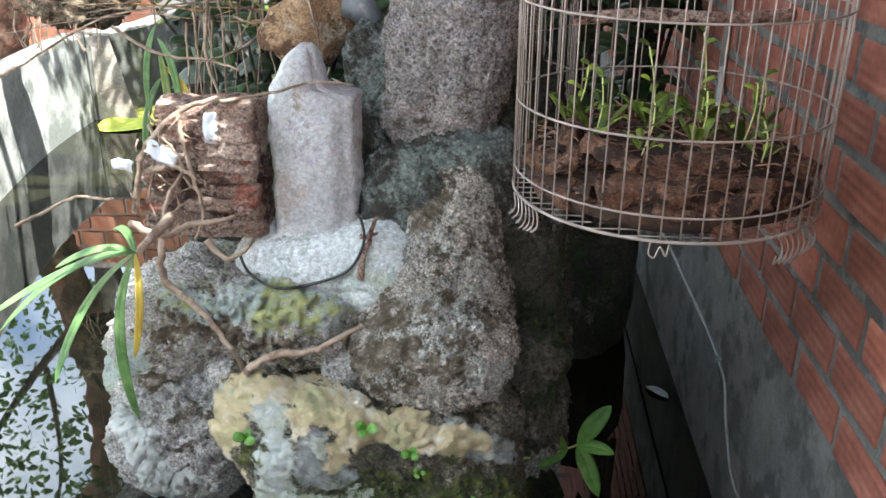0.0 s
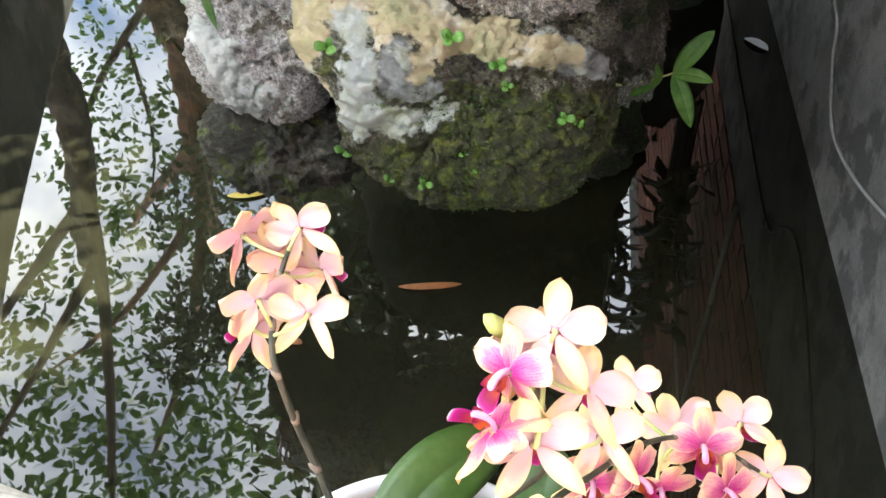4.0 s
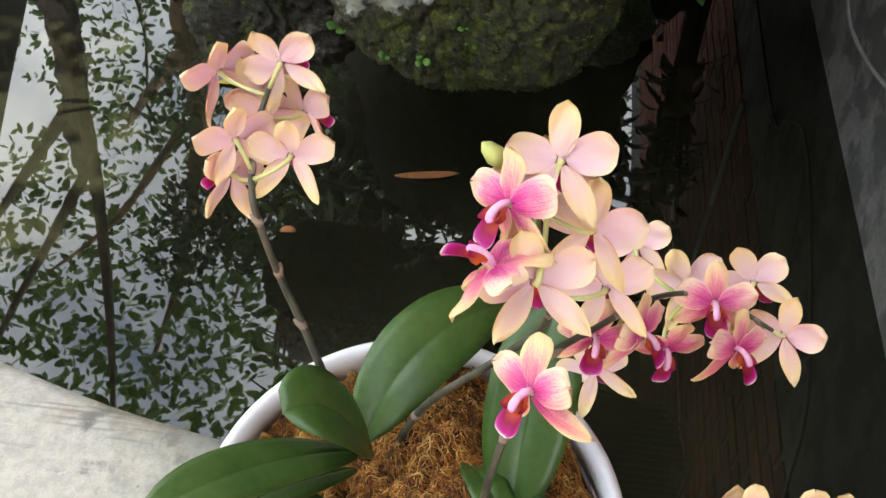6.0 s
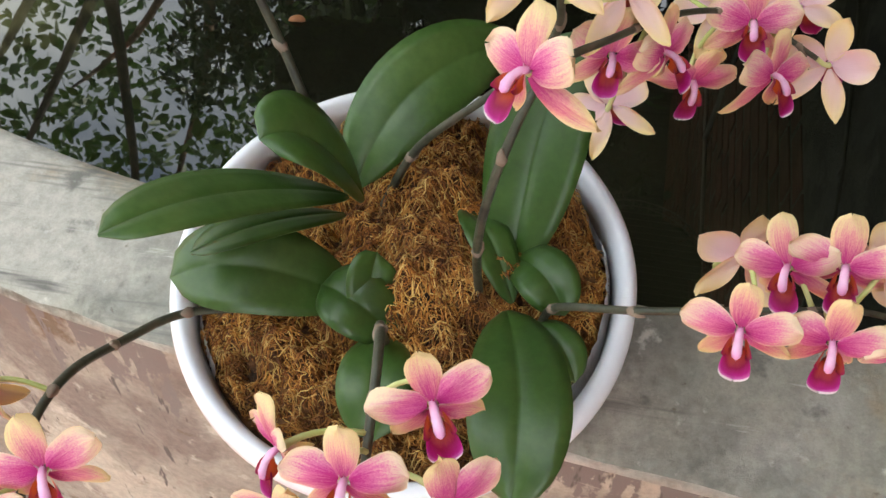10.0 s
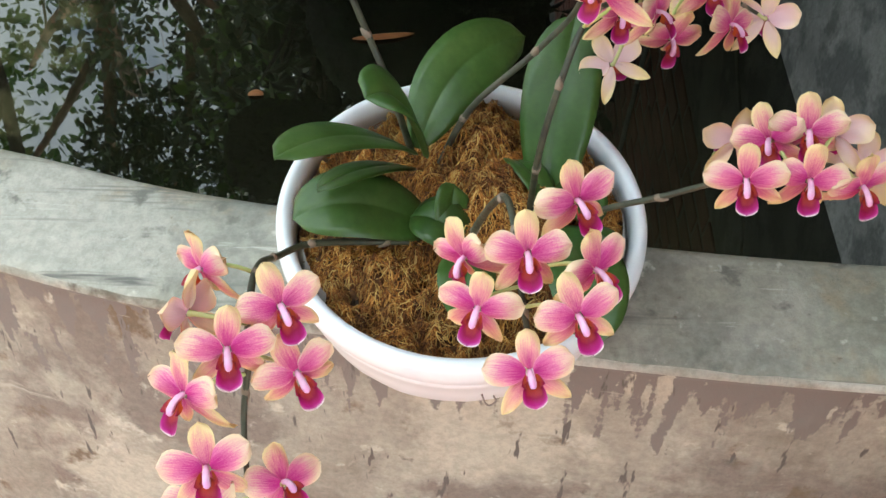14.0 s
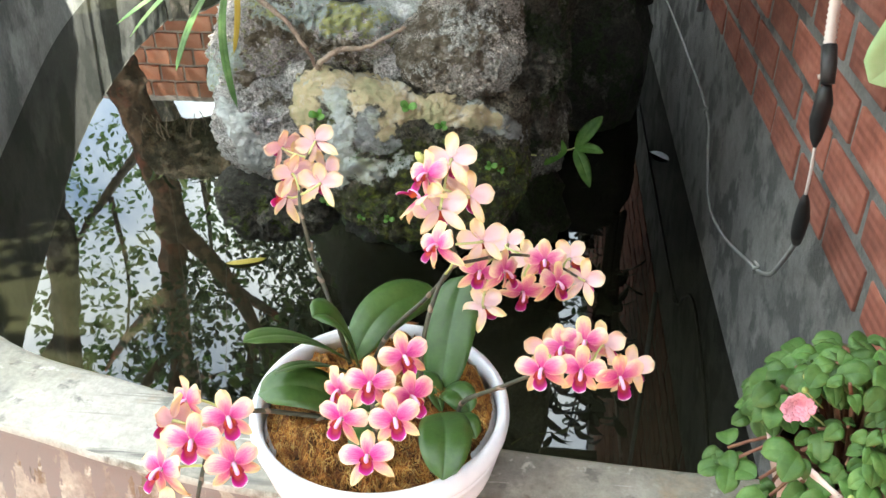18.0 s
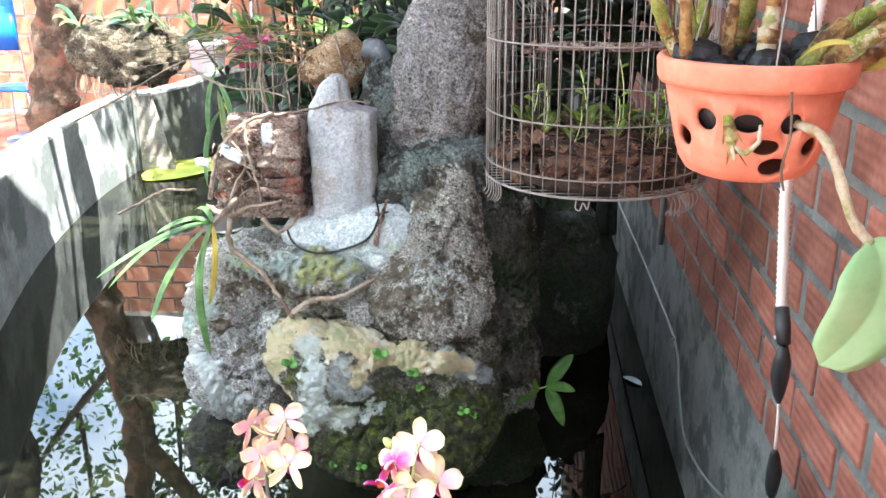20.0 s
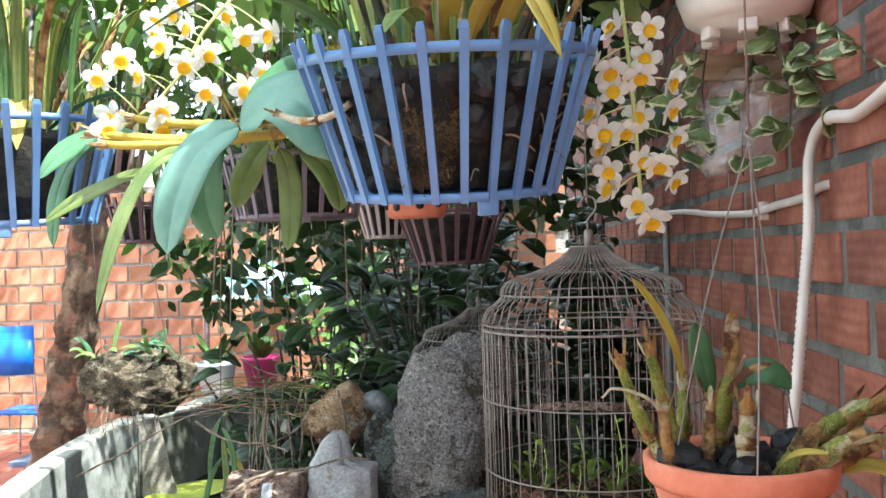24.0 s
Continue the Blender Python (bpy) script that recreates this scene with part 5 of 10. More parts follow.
def coated(m, name, low, high, scale=14.0, crisp=0.10, second=None, broken=1.0):
    """Lets a deposit of that name lie over a stone's own colour, with a ragged fine edge."""
    n, lk = m.node_tree.nodes, m.node_tree.links
    b = n["Principled BSDF"]
    src = b.inputs["Base Color"].links[0].from_socket
    co = n["Texture Coordinate"]
    at = n.new("ShaderNodeAttribute")
    at.attribute_name = name
    nz = n.new("ShaderNodeTexNoise")
    nz.inputs["Scale"].default_value, nz.inputs["Detail"].default_value, nz.inputs["Roughness"].default_value = 70, 8, 0.7
    lk.new(co.outputs["Object"], nz.inputs[0])
    ad = n.new("ShaderNodeMath")
    ad.operation = "MULTIPLY_ADD"
    lk.new(nz.outputs[0], ad.inputs[0])
    ad.inputs[1].default_value = broken
    lk.new(at.outputs["Fac"], ad.inputs[2])
    mr = n.new("ShaderNodeMapRange")
    mr.inputs["From Min"].default_value, mr.inputs["From Max"].default_value = 0.5 + broken / 2 - crisp, 0.5 + broken / 2 + crisp
    lk.new(ad.outputs[0], mr.inputs["Value"])
    tone = n.new("ShaderNodeTexNoise")
    tone.inputs["Scale"].default_value, tone.inputs["Detail"].default_value, tone.inputs["Roughness"].default_value = scale, 9, 0.68
    lk.new(co.outputs["Object"], tone.inputs[0])
    rp = n.new("ShaderNodeValToRGB")
    e = rp.color_ramp.elements
    e[0].position, e[0].color, e[1].position, e[1].color = 0.36, (*low, 1), 0.60, (*high, 1)
    if second:
        e[1].position = 0.52
        k = e.new(0.66)
        k.color = (*second, 1)
    lk.new(tone.outputs[0], rp.inputs[0])
    mx = n.new("ShaderNodeMix")
    mx.data_type = "RGBA"
    lk.new(mr.outputs[0], mx.inputs["Factor"])
    lk.new(src, mx.inputs["A"])
    lk.new(rp.outputs[0], mx.inputs["B"])
    lk.new(mx.outputs["Result"], b.inputs["Base Color"])
    return m


def stone_thing(bm, mat_, label):
    return solid("rock", bm, mat_, label, "rock", group="stones of the rockery")


# the front boulder: moss below, and above it a ledge with cream and bluish-white crust that ran down in tongues
front_m = stone("wet_mossy_stone", (0.06, 0.054, 0.038), (0.12, 0.108, 0.078), (0.22, 0.20, 0.15), (0.060, 0.048, 0.028), 0.40, 9, 80, 0.9, (0.27, 0.26, 0.225), 0.26, [], 0.9)
coated(front_m, "moss", (0.016, 0.014, 0.006), (0.050, 0.056, 0.012), 42, 0.30, (0.165, 0.19, 0.022), 4.2)
coated(front_m, "grey", (0.13, 0.135, 0.13), (0.29, 0.295, 0.285), 20, 0.14, (0.46, 0.475, 0.46))
coated(front_m, "pale", (0.42, 0.44, 0.30), (0.54, 0.57, 0.52), 20, 0.22, (0.66, 0.70, 0.71), 1.8)
coated(front_m, "cream", (0.50, 0.48, 0.27), (0.62, 0.51, 0.31), 16, 0.22, (0.70, 0.68, 0.60), 1.8)
FRONT = [(-0.155, 1.250, 0.580, 0.190, 0.145, 0.105), (-0.165, 1.210, 0.515, 0.110, 0.090, 0.060), (-0.025, 1.265, 0.640, 0.085, 0.110, 0.085), (-0.320, 1.250, 0.570, 0.070, 0.100, 0.080),
         (-0.210, 1.270, 0.745, 0.185, 0.135, 0.075), (-0.390, 1.255, 0.770, 0.065, 0.095, 0.080), (-0.300, 1.225, 0.680, 0.090, 0.105, 0.080), (-0.030, 1.270, 0.745, 0.070, 0.090, 0.045)]
bm = sculpt(FRONT, 0.016, 7, 0.030, 9.0, 2.0)
coat(bm, "moss", [[(-0.30, 0.56, 0.06), (-0.15, 0.56, 0.13), (-0.02, 0.63, 0.11)], [(-0.375, 0.74, 0.022)], [(-0.205, 0.700, 0.030)]], 0.004, 0.045, 3.0)
coat(bm, "grey", [[(-0.275, 0.775, 0.022), (-0.285, 0.715, 0.030), (-0.240, 0.705, 0.024)], [(-0.455, 0.80, 0.04), (-0.46, 0.74, 0.025)], [(-0.02, 0.785, 0.022), (0.03, 0.765, 0.025)]], 0.002, 0.012, 6.0)
coat(bm, "pale", [[(-0.350, 0.820, 0.026), (-0.328, 0.765, 0.022), (-0.335, 0.700, 0.032), (-0.350, 0.640, 0.032), (-0.300, 0.635, 0.028), (-0.235, 0.655, 0.020), (-0.19, 0.675, 0.010)], [(-0.46, 0.85, 0.025), (-0.41, 0.86, 0.02)], [(-0.06, 0.80, 0.026), (0.00, 0.785, 0.020)], [(-0.275, 0.77, 0.014), (-0.25, 0.72, 0.012)]], 0.002, 0.020, 1.0)
coat(bm, "cream", [[(-0.395, 0.872, 0.026), (-0.330, 0.864, 0.032), (-0.265, 0.846, 0.038), (-0.190, 0.812, 0.042), (-0.140, 0.798, 0.040), (-0.060, 0.786, 0.028), (0.005, 0.775, 0.016)], [(-0.200, 0.800, 0.026), (-0.225, 0.755, 0.020), (-0.24, 0.735, 0.012)], [(-0.395, 0.855, 0.026), (-0.412, 0.800, 0.028), (-0.440, 0.745, 0.030), (-0.432, 0.690, 0.032)], [(-0.300, 0.85, 0.026), (-0.302, 0.800, 0.016)]], 0.0022, 0.020, 4.0)
boulder = stone_thing(bm, front_m, "big wet mossy boulder, its ledge crusted cream and bluish white")
FRONT_SKIN = [(v.co.copy(), v.normal.copy()) for v in boulder.data.vertices if v.co.y < 1.30]

low_m = stone("dark_wet_stone", (0.030, 0.028, 0.020), (0.062, 0.057, 0.042), (0.11, 0.102, 0.078), (0.03, 0.028, 0.018), 0.42, 9, 70, 0.9, (0.14, 0.135, 0.105), 0.26, [((0.07, 0.09, 0.016), 0.34, 14)], 0.5)
stone_thing(sculpt([(-0.575, 1.29, 0.480, 0.105, 0.105, 0.095), (-0.48, 1.30, 0.500, 0.085, 0.10, 0.090)], 0.016, 6, 0.034, 10.0, 3.1), low_m, "dark mossy stone low over the water")

chalk_m = stone("chalky_stone", (0.27, 0.255, 0.24), (0.42, 0.40, 0.38), (0.56, 0.545, 0.52), (0.10, 0.085, 0.058), 0.38, 8, 70, 0.9, (0.32, 0.35, 0.30), 0.30, [((0.39, 0.355, 0.38), 0.28, 9), ((0.10, 0.085, 0.06), 0.24, 22)], 0.65)
coated(chalk_m, "pale", (0.40, 0.42, 0.40), (0.55, 0.565, 0.54), 14, 0.16, (0.63, 0.655, 0.645))
bm = sculpt([(-0.565, 1.265, 0.680, 0.080, 0.090, 0.085), (-0.490, 1.270, 0.740, 0.070, 0.080, 0.070), (-0.525, 1.255, 0.640, 0.085, 0.085, 0.055), (-0.60, 1.275, 0.74, 0.05, 0.07, 0.06)], 0.014, 6, 0.036, 10.0, 5.2)
coat(bm, "pale", [[(-0.58, 0.79, 0.02), (-0.56, 0.73, 0.03), (-0.540, 0.68, 0.045), (-0.50, 0.68, 0.02)]], 0.006, 0.016, 2.0)
stone_thing(bm, chalk_m, "pale grey stone with a thick chalky crust")

slab_m = stone("lichen_slab", (0.32, 0.290, 0.275), (0.47, 0.432, 0.415), (0.60, 0.56, 0.54), (0.12, 0.096, 0.062), 0.40, 6, 75, 0.9, (0.40, 0.43, 0.38), 0.36, [((0.43, 0.385, 0.39), 0.32, 7), ((0.12, 0.095, 0.06), 0.26, 22)], 0.70)
coated(slab_m, "teal", (0.26, 0.31, 0.28), (0.40, 0.46, 0.43), 30, 0.30, (0.52, 0.58, 0.56), 5.0)
coated(slab_m, "green", (0.30, 0.32, 0.19), (0.39, 0.41, 0.17), 56, 0.30, (0.50, 0.51, 0.18), 6.0)
coated(slab_m, "brown", (0.060, 0.046, 0.026), (0.13, 0.102, 0.064), 44, 0.24, (0.34, 0.30, 0.25), 3.6)
bm = sculpt([(-0.470, 1.385, 0.880, 0.165, 0.140, 0.095), (-0.330, 1.355, 0.895, 0.100, 0.110, 0.072), (-0.590, 1.330, 0.815, 0.090, 0.100, 0.072), (-0.450, 1.320, 0.910, 0.150, 0.085, 0.060)], 0.014, 7, 0.034, 9.0, 6.6)
coat(bm, "teal", [[(-0.46, 1.02, 0.03), (-0.36, 1.02, 0.05), (-0.25, 1.04, 0.05)], [(-0.55, 0.93, 0.03), (-0.60, 0.88, 0.03)]], 0.0, 0.03, 5.0)
coat(bm, "green", [[(-0.340, 1.000, 0.030), (-0.285, 1.015, 0.034), (-0.240, 1.020, 0.020)], [(-0.31, 1.055, 0.022)], [(-0.46, 1.03, 0.016)]], 0.002, 0.026, 2.0)
coat(bm, "brown", [[(-0.49, 0.96, 0.02), (-0.455, 0.985, 0.022), (-0.405, 0.970, 0.022)], [(-0.36, 0.94, 0.012), (-0.27, 0.955, 0.010)], [(-0.52, 0.865, 0.02), (-0.46, 0.85, 0.014)]], 0.0, 0.022, 8.0)
stone_thing(bm, slab_m, "broad grey slab with a patch of lime-green lichen")

spire_m = stone("pitted_spire_stone", (0.33, 0.292, 0.252), (0.49, 0.438, 0.385), (0.63, 0.575, 0.51), (0.115, 0.088, 0.056), 0.40, 11, 80, 1.0, (0.53, 0.52, 0.48), 0.36, [((0.31, 0.325, 0.25), 0.22, 8), ((0.11, 0.082, 0.05), 0.28, 20), ((0.62, 0.59, 0.54), 0.26, 45)], 0.72)
coated(spire_m, "brown", (0.075, 0.058, 0.034), (0.16, 0.128, 0.086), 48, 0.30, (0.40, 0.355, 0.30), 3.6)
SPIRE = [(-0.098, 1.262, 0.845, 0.122, 0.095), (-0.092, 1.300, 0.905, 0.114, 0.092), (-0.086, 1.345, 0.970, 0.098, 0.086), (-0.074, 1.395, 1.035, 0.078, 0.076), (-0.064, 1.440, 1.095, 0.060, 0.062), (-0.060, 1.485, 1.145, 0.040, 0.046)]
bm = sculpt([(x, y, z, w, d, 0.062) for x, y, z, w, d in SPIRE], 0.020, 7, 0.024, 12.0, 7.4, blocky=2.3)
coat(bm, "brown", [[(-0.20, 0.93, 0.03), (-0.13, 0.96, 0.03)], [(-0.16, 1.00, 0.02), (-0.10, 1.03, 0.025)], [(-0.05, 0.93, 0.025), (-0.03, 1.0, 0.02)], [(-0.10, 1.30, 0.02), (-0.09, 1.2, 0.015)]], 0.0, 0.03, 11.0)
stone_thing(bm, spire_m, "leaning pitted grey-brown stone with white flecks, narrowing to a point")

foot_m = stone("white_mineral_crust", (0.40, 0.425, 0.425), (0.51, 0.535, 0.535), (0.61, 0.63, 0.635), (0.31, 0.34, 0.32), 0.40, 9, 55, 0.55, (0.40, 0.43, 0.36), 0.34, [((0.33, 0.38, 0.37), 0.22, 14), ((0.40, 0.45, 0.28), 0.18, 9)], 0.25)
stone_thing(sculpt([(-0.300, 1.400, 0.990, 0.120, 0.080, 0.050), (-0.360, 1.375, 0.975, 0.055, 0.060, 0.040), (-0.205, 1.370, 0.985, 0.065, 0.070, 0.060), (-0.185, 1.335, 0.945, 0.045, 0.05, 0.05)], 0.030, 6, 0.012, 10.0, 10.4, pits=0.5, blocky=2.0), foot_m, "white mineral crust at the foot of the pale stone")
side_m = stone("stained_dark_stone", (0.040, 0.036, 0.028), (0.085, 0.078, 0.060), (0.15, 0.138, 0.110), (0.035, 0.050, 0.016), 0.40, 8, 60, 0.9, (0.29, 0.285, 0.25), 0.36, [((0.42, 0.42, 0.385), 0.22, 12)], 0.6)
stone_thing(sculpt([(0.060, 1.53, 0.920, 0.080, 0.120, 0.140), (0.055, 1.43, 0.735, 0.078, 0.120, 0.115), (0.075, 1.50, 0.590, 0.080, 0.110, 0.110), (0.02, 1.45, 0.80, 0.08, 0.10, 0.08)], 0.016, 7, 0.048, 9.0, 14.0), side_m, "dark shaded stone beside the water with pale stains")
rock((-0.425, 1.265, 0.815), (0.062, 0.045, 0.03), chalk_m, "smooth lilac-grey pebble wedged under the slab", 9.3, 4, rough=0.12)
rock((-0.245, 1.270, 0.835), (0.040, 0.04, 0.034), chalk_m, "small lilac-grey pebble in the gap", 9.9, 4, rough=0.12)
rock((-0.150, 1.44, 1.04), (0.085, 0.08, 0.13), blue_stone_m, "blue-grey stone stained with pale green lichen", 10.9, freq=3.5)
rock((-0.205, 1.58, 1.17), (0.072, 0.08, 0.19), blue_stone_m, "tall upright dark stone of mottled blue and green grey", 11.5, freq=3.5, boxy=0.6)
rock((-0.085, 1.555, 1.325), (0.112, 0.105, 0.185), pit_m, "large porous grey boulder at the top of the rockery", 12.1, rough=0.14, freq=4.0, taper=-0.05, boxy=0.6, lean=(0.025, 0.03))
rock((-0.01, 1.66, 1.43), (0.09, 0.09, 0.11), pit_m, "weathered grey rock behind the top boulder", 12.8, rough=0.2)
rock((-0.06, 1.50, 1.09), (0.11, 0.10, 0.12), blue_stone_m, "stained grey stone under the boulder", 13.3)
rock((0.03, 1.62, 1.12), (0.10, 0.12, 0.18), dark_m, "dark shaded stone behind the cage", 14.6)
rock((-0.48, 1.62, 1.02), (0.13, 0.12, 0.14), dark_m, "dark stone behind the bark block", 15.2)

# the pale tower stone: an upright block with a shoulder and a peak
bm = bmesh.new()
rows = []
for i in range(49):
    z = 1.000 + 0.352 * i / 48
    x0, x1 = -0.372, -0.230
    if z > 1.270:
        x0 += (z - 1.270) * 0.45
    k = min(1.0, max(0.0, (z - 1.272) / 0.010))
    x1 -= k * (0.042 + (z - 1.272) * 0.25)
    yd = 0.056 - max(0, z - 1.24) * 0.26
    cx, cy, hw = (x0 + x1) / 2, 1.386 + (z - 1.0) * 0.06, (x1 - x0) / 2
    if z < 1.06:
        hw += (1.06 - z) * 0.10
    if i > 45:
        hw, yd = hw * (0.92, 0.75, 0.4)[i - 46], yd * (0.92, 0.75, 0.4)[i - 46]
    r = []
    for k in range(72):
        a = k * math.tau / 72
        c_, s_ = math.cos(a), math.sin(a)
        chip = 0.010 * max(0.0, c_) * max(0.0, -s_) * 2.4
        p = Vector((cx + (hw - chip) * math.copysign(abs(c_) ** 0.38, c_), cy + (yd - chip) * math.copysign(abs(s_) ** 0.38, s_), z))
        q = noise.noise(p * 13) * 0.009 + noise.noise(p * 38) * 0.005 + (abs(noise.noise(p * 80)) - 0.3) * 0.004 + noise.noise(p * 170) * 0.0015
        p += Vector((c_, s_, 0)) * q
        r.append(p)
    rows.append(r)
loft(bm, rows)
solid("rock", bm, tower_m, "pale upright stone with a stepped shoulder, like a little tower", "rock", group="stones of the rockery")

# bark block with clinging roots
bark_m = stone("red_brown_bark", (0.17, 0.090, 0.068), (0.30, 0.180, 0.140), (0.42, 0.29, 0.235), (0.08, 0.04, 0.03), 0.40, 16, 90, 0.9, (0.48, 0.36, 0.30), 0.42, [((0.32, 0.12, 0.08), 0.30, 10)], 0.55)
root_m = stone("dry_root", (0.20, 0.14, 0.10), (0.32, 0.24, 0.18), (0.42, 0.33, 0.26), (0.16, 0.11, 0.08), 0.4, 30, 120, 0.5)
rag_m = material("faded_rag", [(0.42, 0.45, 0.50), (0.56, 0.59, 0.64)], 30, 0.9, 0.3)
blk = thing("bark_block", (-0.485, 1.37, 1.04), "weathered red-brown bark block bound with roots, lying on the rocks", "wood")
br = random.Random(3)
z, k_ = 0.0, 0
while z < 0.205:
    h = br.uniform(0.016, 0.030)
    x = -0.105 + 0.30 * max(0, z - 0.05) + br.uniform(-0.012, 0.012)
    cutx = br.uniform(-0.02, 0.07)
    for w in ((cutx - x, 0.1 - cutx) if k_ % 3 == 1 else (0.1 - x, )):
        w += br.uniform(-0.010, 0.004)
        bm = bmesh.new()
        box(bm, (x + w / 2, br.uniform(-0.010, 0.006), z + h / 2), (w, 0.10 + br.uniform(-0.02, 0.02), h + 0.002))
        bmesh.ops.subdivide_edges(bm, edges=bm.edges, cuts=9, use_grid_fill=True)
        for v in bm.verts:
            p = v.co * 1.0 + Vector((k_ * 0.9, 0, z * 3))
            q = Vector((p.x * 30, p.y * 30, p.z * 55))
            v.co += Vector((noise.noise(q) * 1.2, noise.noise(q + Vector((9, 0, 0))) * 1.1, noise.noise(q * 0.7 + Vector((0, 5, 0))))) * 0.008 + Vector((0, noise.noise(q * 3) * 0.0035, noise.noise(q * 2.4 + Vector((3, 3, 0))) * 0.003))
        part("bark_slab", bm, bark_m, blk)
        x += w + 0.002
    z += h
    k_ += 1


def creeper(parent, pts, r, mat_, name="root", origin=(0, 0, 0), n=6):
    line = curve([Vector(p) - Vector(origin) for p in pts], 6)
    k = len(line)
    wob = [p + Vector((noise.noise(p * 70), noise.noise(p * 70 + Vector((3, 0, 0))), noise.noise(p * 70 + Vector((0, 7, 0))))) * r * 0.9 for p in line]
    bm = bmesh.new()
    tube(bm, wob, [r * (1 - 0.45 * i / (k - 1)) * (1 + 0.18 * noise.noise((i * 0.9, r * 900, 0))) for i in range(k)], n)
    return part(name, bm, mat_, parent)


BO = blk.location
for pts, r in (([(-0.59, 1.30, 1.09), (-0.57, 1.30, 1.18), (-0.52, 1.31, 1.245), (-0.46, 1.33, 1.275), (-0.40, 1.36, 1.265)], 0.006), ([(-0.60, 1.29, 1.075), (-0.545, 1.285, 1.055), (-0.50, 1.29, 1.075), (-0.42, 1.29, 1.09)], 0.007),
               ([(-0.545, 1.29, 1.06), (-0.53, 1.29, 1.12), (-0.50, 1.295, 1.17), (-0.53, 1.30, 1.22)], 0.005), ([(-0.56, 1.30, 1.16), (-0.52, 1.295, 1.175), (-0.48, 1.29, 1.155)], 0.006), ([(-0.47, 1.285, 1.05), (-0.43, 1.28, 1.02), (-0.39, 1.29, 1.055)], 0.006),
               ([(-0.50, 1.30, 1.26), (-0.49, 1.295, 1.19), (-0.475, 1.295, 1.10), (-0.49, 1.29, 1.045)], 0.0045), ([(-0.55, 1.31, 1.24), (-0.545, 1.30, 1.19), (-0.565, 1.295, 1.11)], 0.004), ([(-0.43, 1.30, 1.28), (-0.36, 1.34, 1.285), (-0.29, 1.36, 1.30), (-0.23, 1.37, 1.295)], 0.003)):
    creeper(blk, pts, r, root_m, origin=BO)
for i in range(34):
    p = Vector((br.uniform(-0.58, -0.50), br.uniform(1.295, 1.32), br.uniform(1.08, 1.25)))
    d = Vector((br.uniform(-0.4, 0.8), br.uniform(-0.1, 0.05), br.uniform(-1, 0.6)))
    creeper(blk, [p, p + d * 0.03 + Vector((0, -0.006, 0)), p + d * 0.06], br.uniform(0.0012, 0.003), root_m, "rootlet", BO, 4)
for c_, s_, rz in (((-0.452, 1.308, 1.235), (0.020, 0.006, 0.05), 0.1), ((-0.53, 1.292, 1.195), (0.05, 0.010, 0.022), 0.5), ((-0.595, 1.29, 1.175), (0.03, 0.010, 0.016), 0.2)):
    bm = bmesh.new()
    box(bm, Vector(c_) - BO, s_, Matrix.Rotation(rz, 4, "Y"))
    bmesh.ops.subdivide_edges(bm, edges=bm.edges, cuts=5, use_grid_fill=True)
    for v in bm.verts:
        v.co += Vector((noise.noise(v.co * 80), noise.noise(v.co * 80 + Vector((4, 0, 0))), noise.noise(v.co * 80 + Vector((0, 4, 0))))) * 0.006
    part("rag", bm, rag_m, blk, "faded scrap of pale cloth")

# bare root that forks over the stones, a wire hoop, and a broken twig
vroot = thing("forked_root", (-0.40, 1.21, 0.855), "pale bare root lying in a V over the stones", "root")
VO = vroot.location
creeper(vroot, [(-0.545, 1.285, 1.05), (-0.535, 1.25, 0.995), (-0.47, 1.22, 0.955), (-0.425, 1.205, 0.90), (-0.399, 1.203, 0.853)], 0.0075, root_m, "branch", VO)
creeper(vroot, [(-0.399, 1.203, 0.853), (-0.341, 1.185, 0.895), (-0.273, 1.185, 0.910), (-0.205, 1.210, 0.944)], 0.0075, root_m, "branch", VO)
black_m = material("black_plastic", [(0.012, 0.012, 0.013), (0.025, 0.025, 0.026)], 20, 0.5, 0.1)
ROCKS = [BVHTree.FromPolygons([v.co for v in o.data.vertices], [p.vertices for p in o.data.polygons]) for o in bpy.data.objects if o.type == "MESH" and o.name.split(".")[0] == "rock"]


def rest_on(p, lift=0.004):
    """Pushes a point back until it lies on the face of the rockery."""
    d = Vector((-0.20, 0.89, -0.40)).normalized()
    a = Vector(p) - d * 0.12
    hits = [h for h in (t.ray_cast(a, d)[3] for t in ROCKS) if h is not None]
    return a + d * (min(hits + [0.16]) - lift)


bm = bmesh.new()
tube(bm, [rest_on(p) for p in curve([(-0.408, 1.25, 1.041), (-0.395, 1.25, 1.009), (-0.362, 1.25, 0.987), (-0.322, 1.25, 0.985), (-0.267, 1.25, 1.000), (-0.225, 1.25, 1.023), (-0.201, 1.25, 1.069), (-0.203, 1.25, 1.107), (-0.212, 1.25, 1.123)], 6)], 0.0026, 6)
solid("wire_hoop", bm, black_m, "thin dark wire bent in a loop over the stones", "wire")
twig = thing("broken_twig", (-0.20, 1.29, 1.04), "short broken brown twig leaning on the pale crust", "twig")
creeper(twig, [rest_on(p, 0.006) for p in ((-0.215, 1.27, 0.997), (-0.207, 1.27, 1.031), (-0.193, 1.27, 1.070), (-0.183, 1.27, 1.111))], 0.0062, bark_m, "stick", twig.location)
creeper(twig, [rest_on(p, 0.007) for p in ((-0.207, 1.27, 1.072), (-0.195, 1.27, 1.074), (-0.182, 1.27, 1.078))], 0.0050, bark_m, "stick", twig.location)

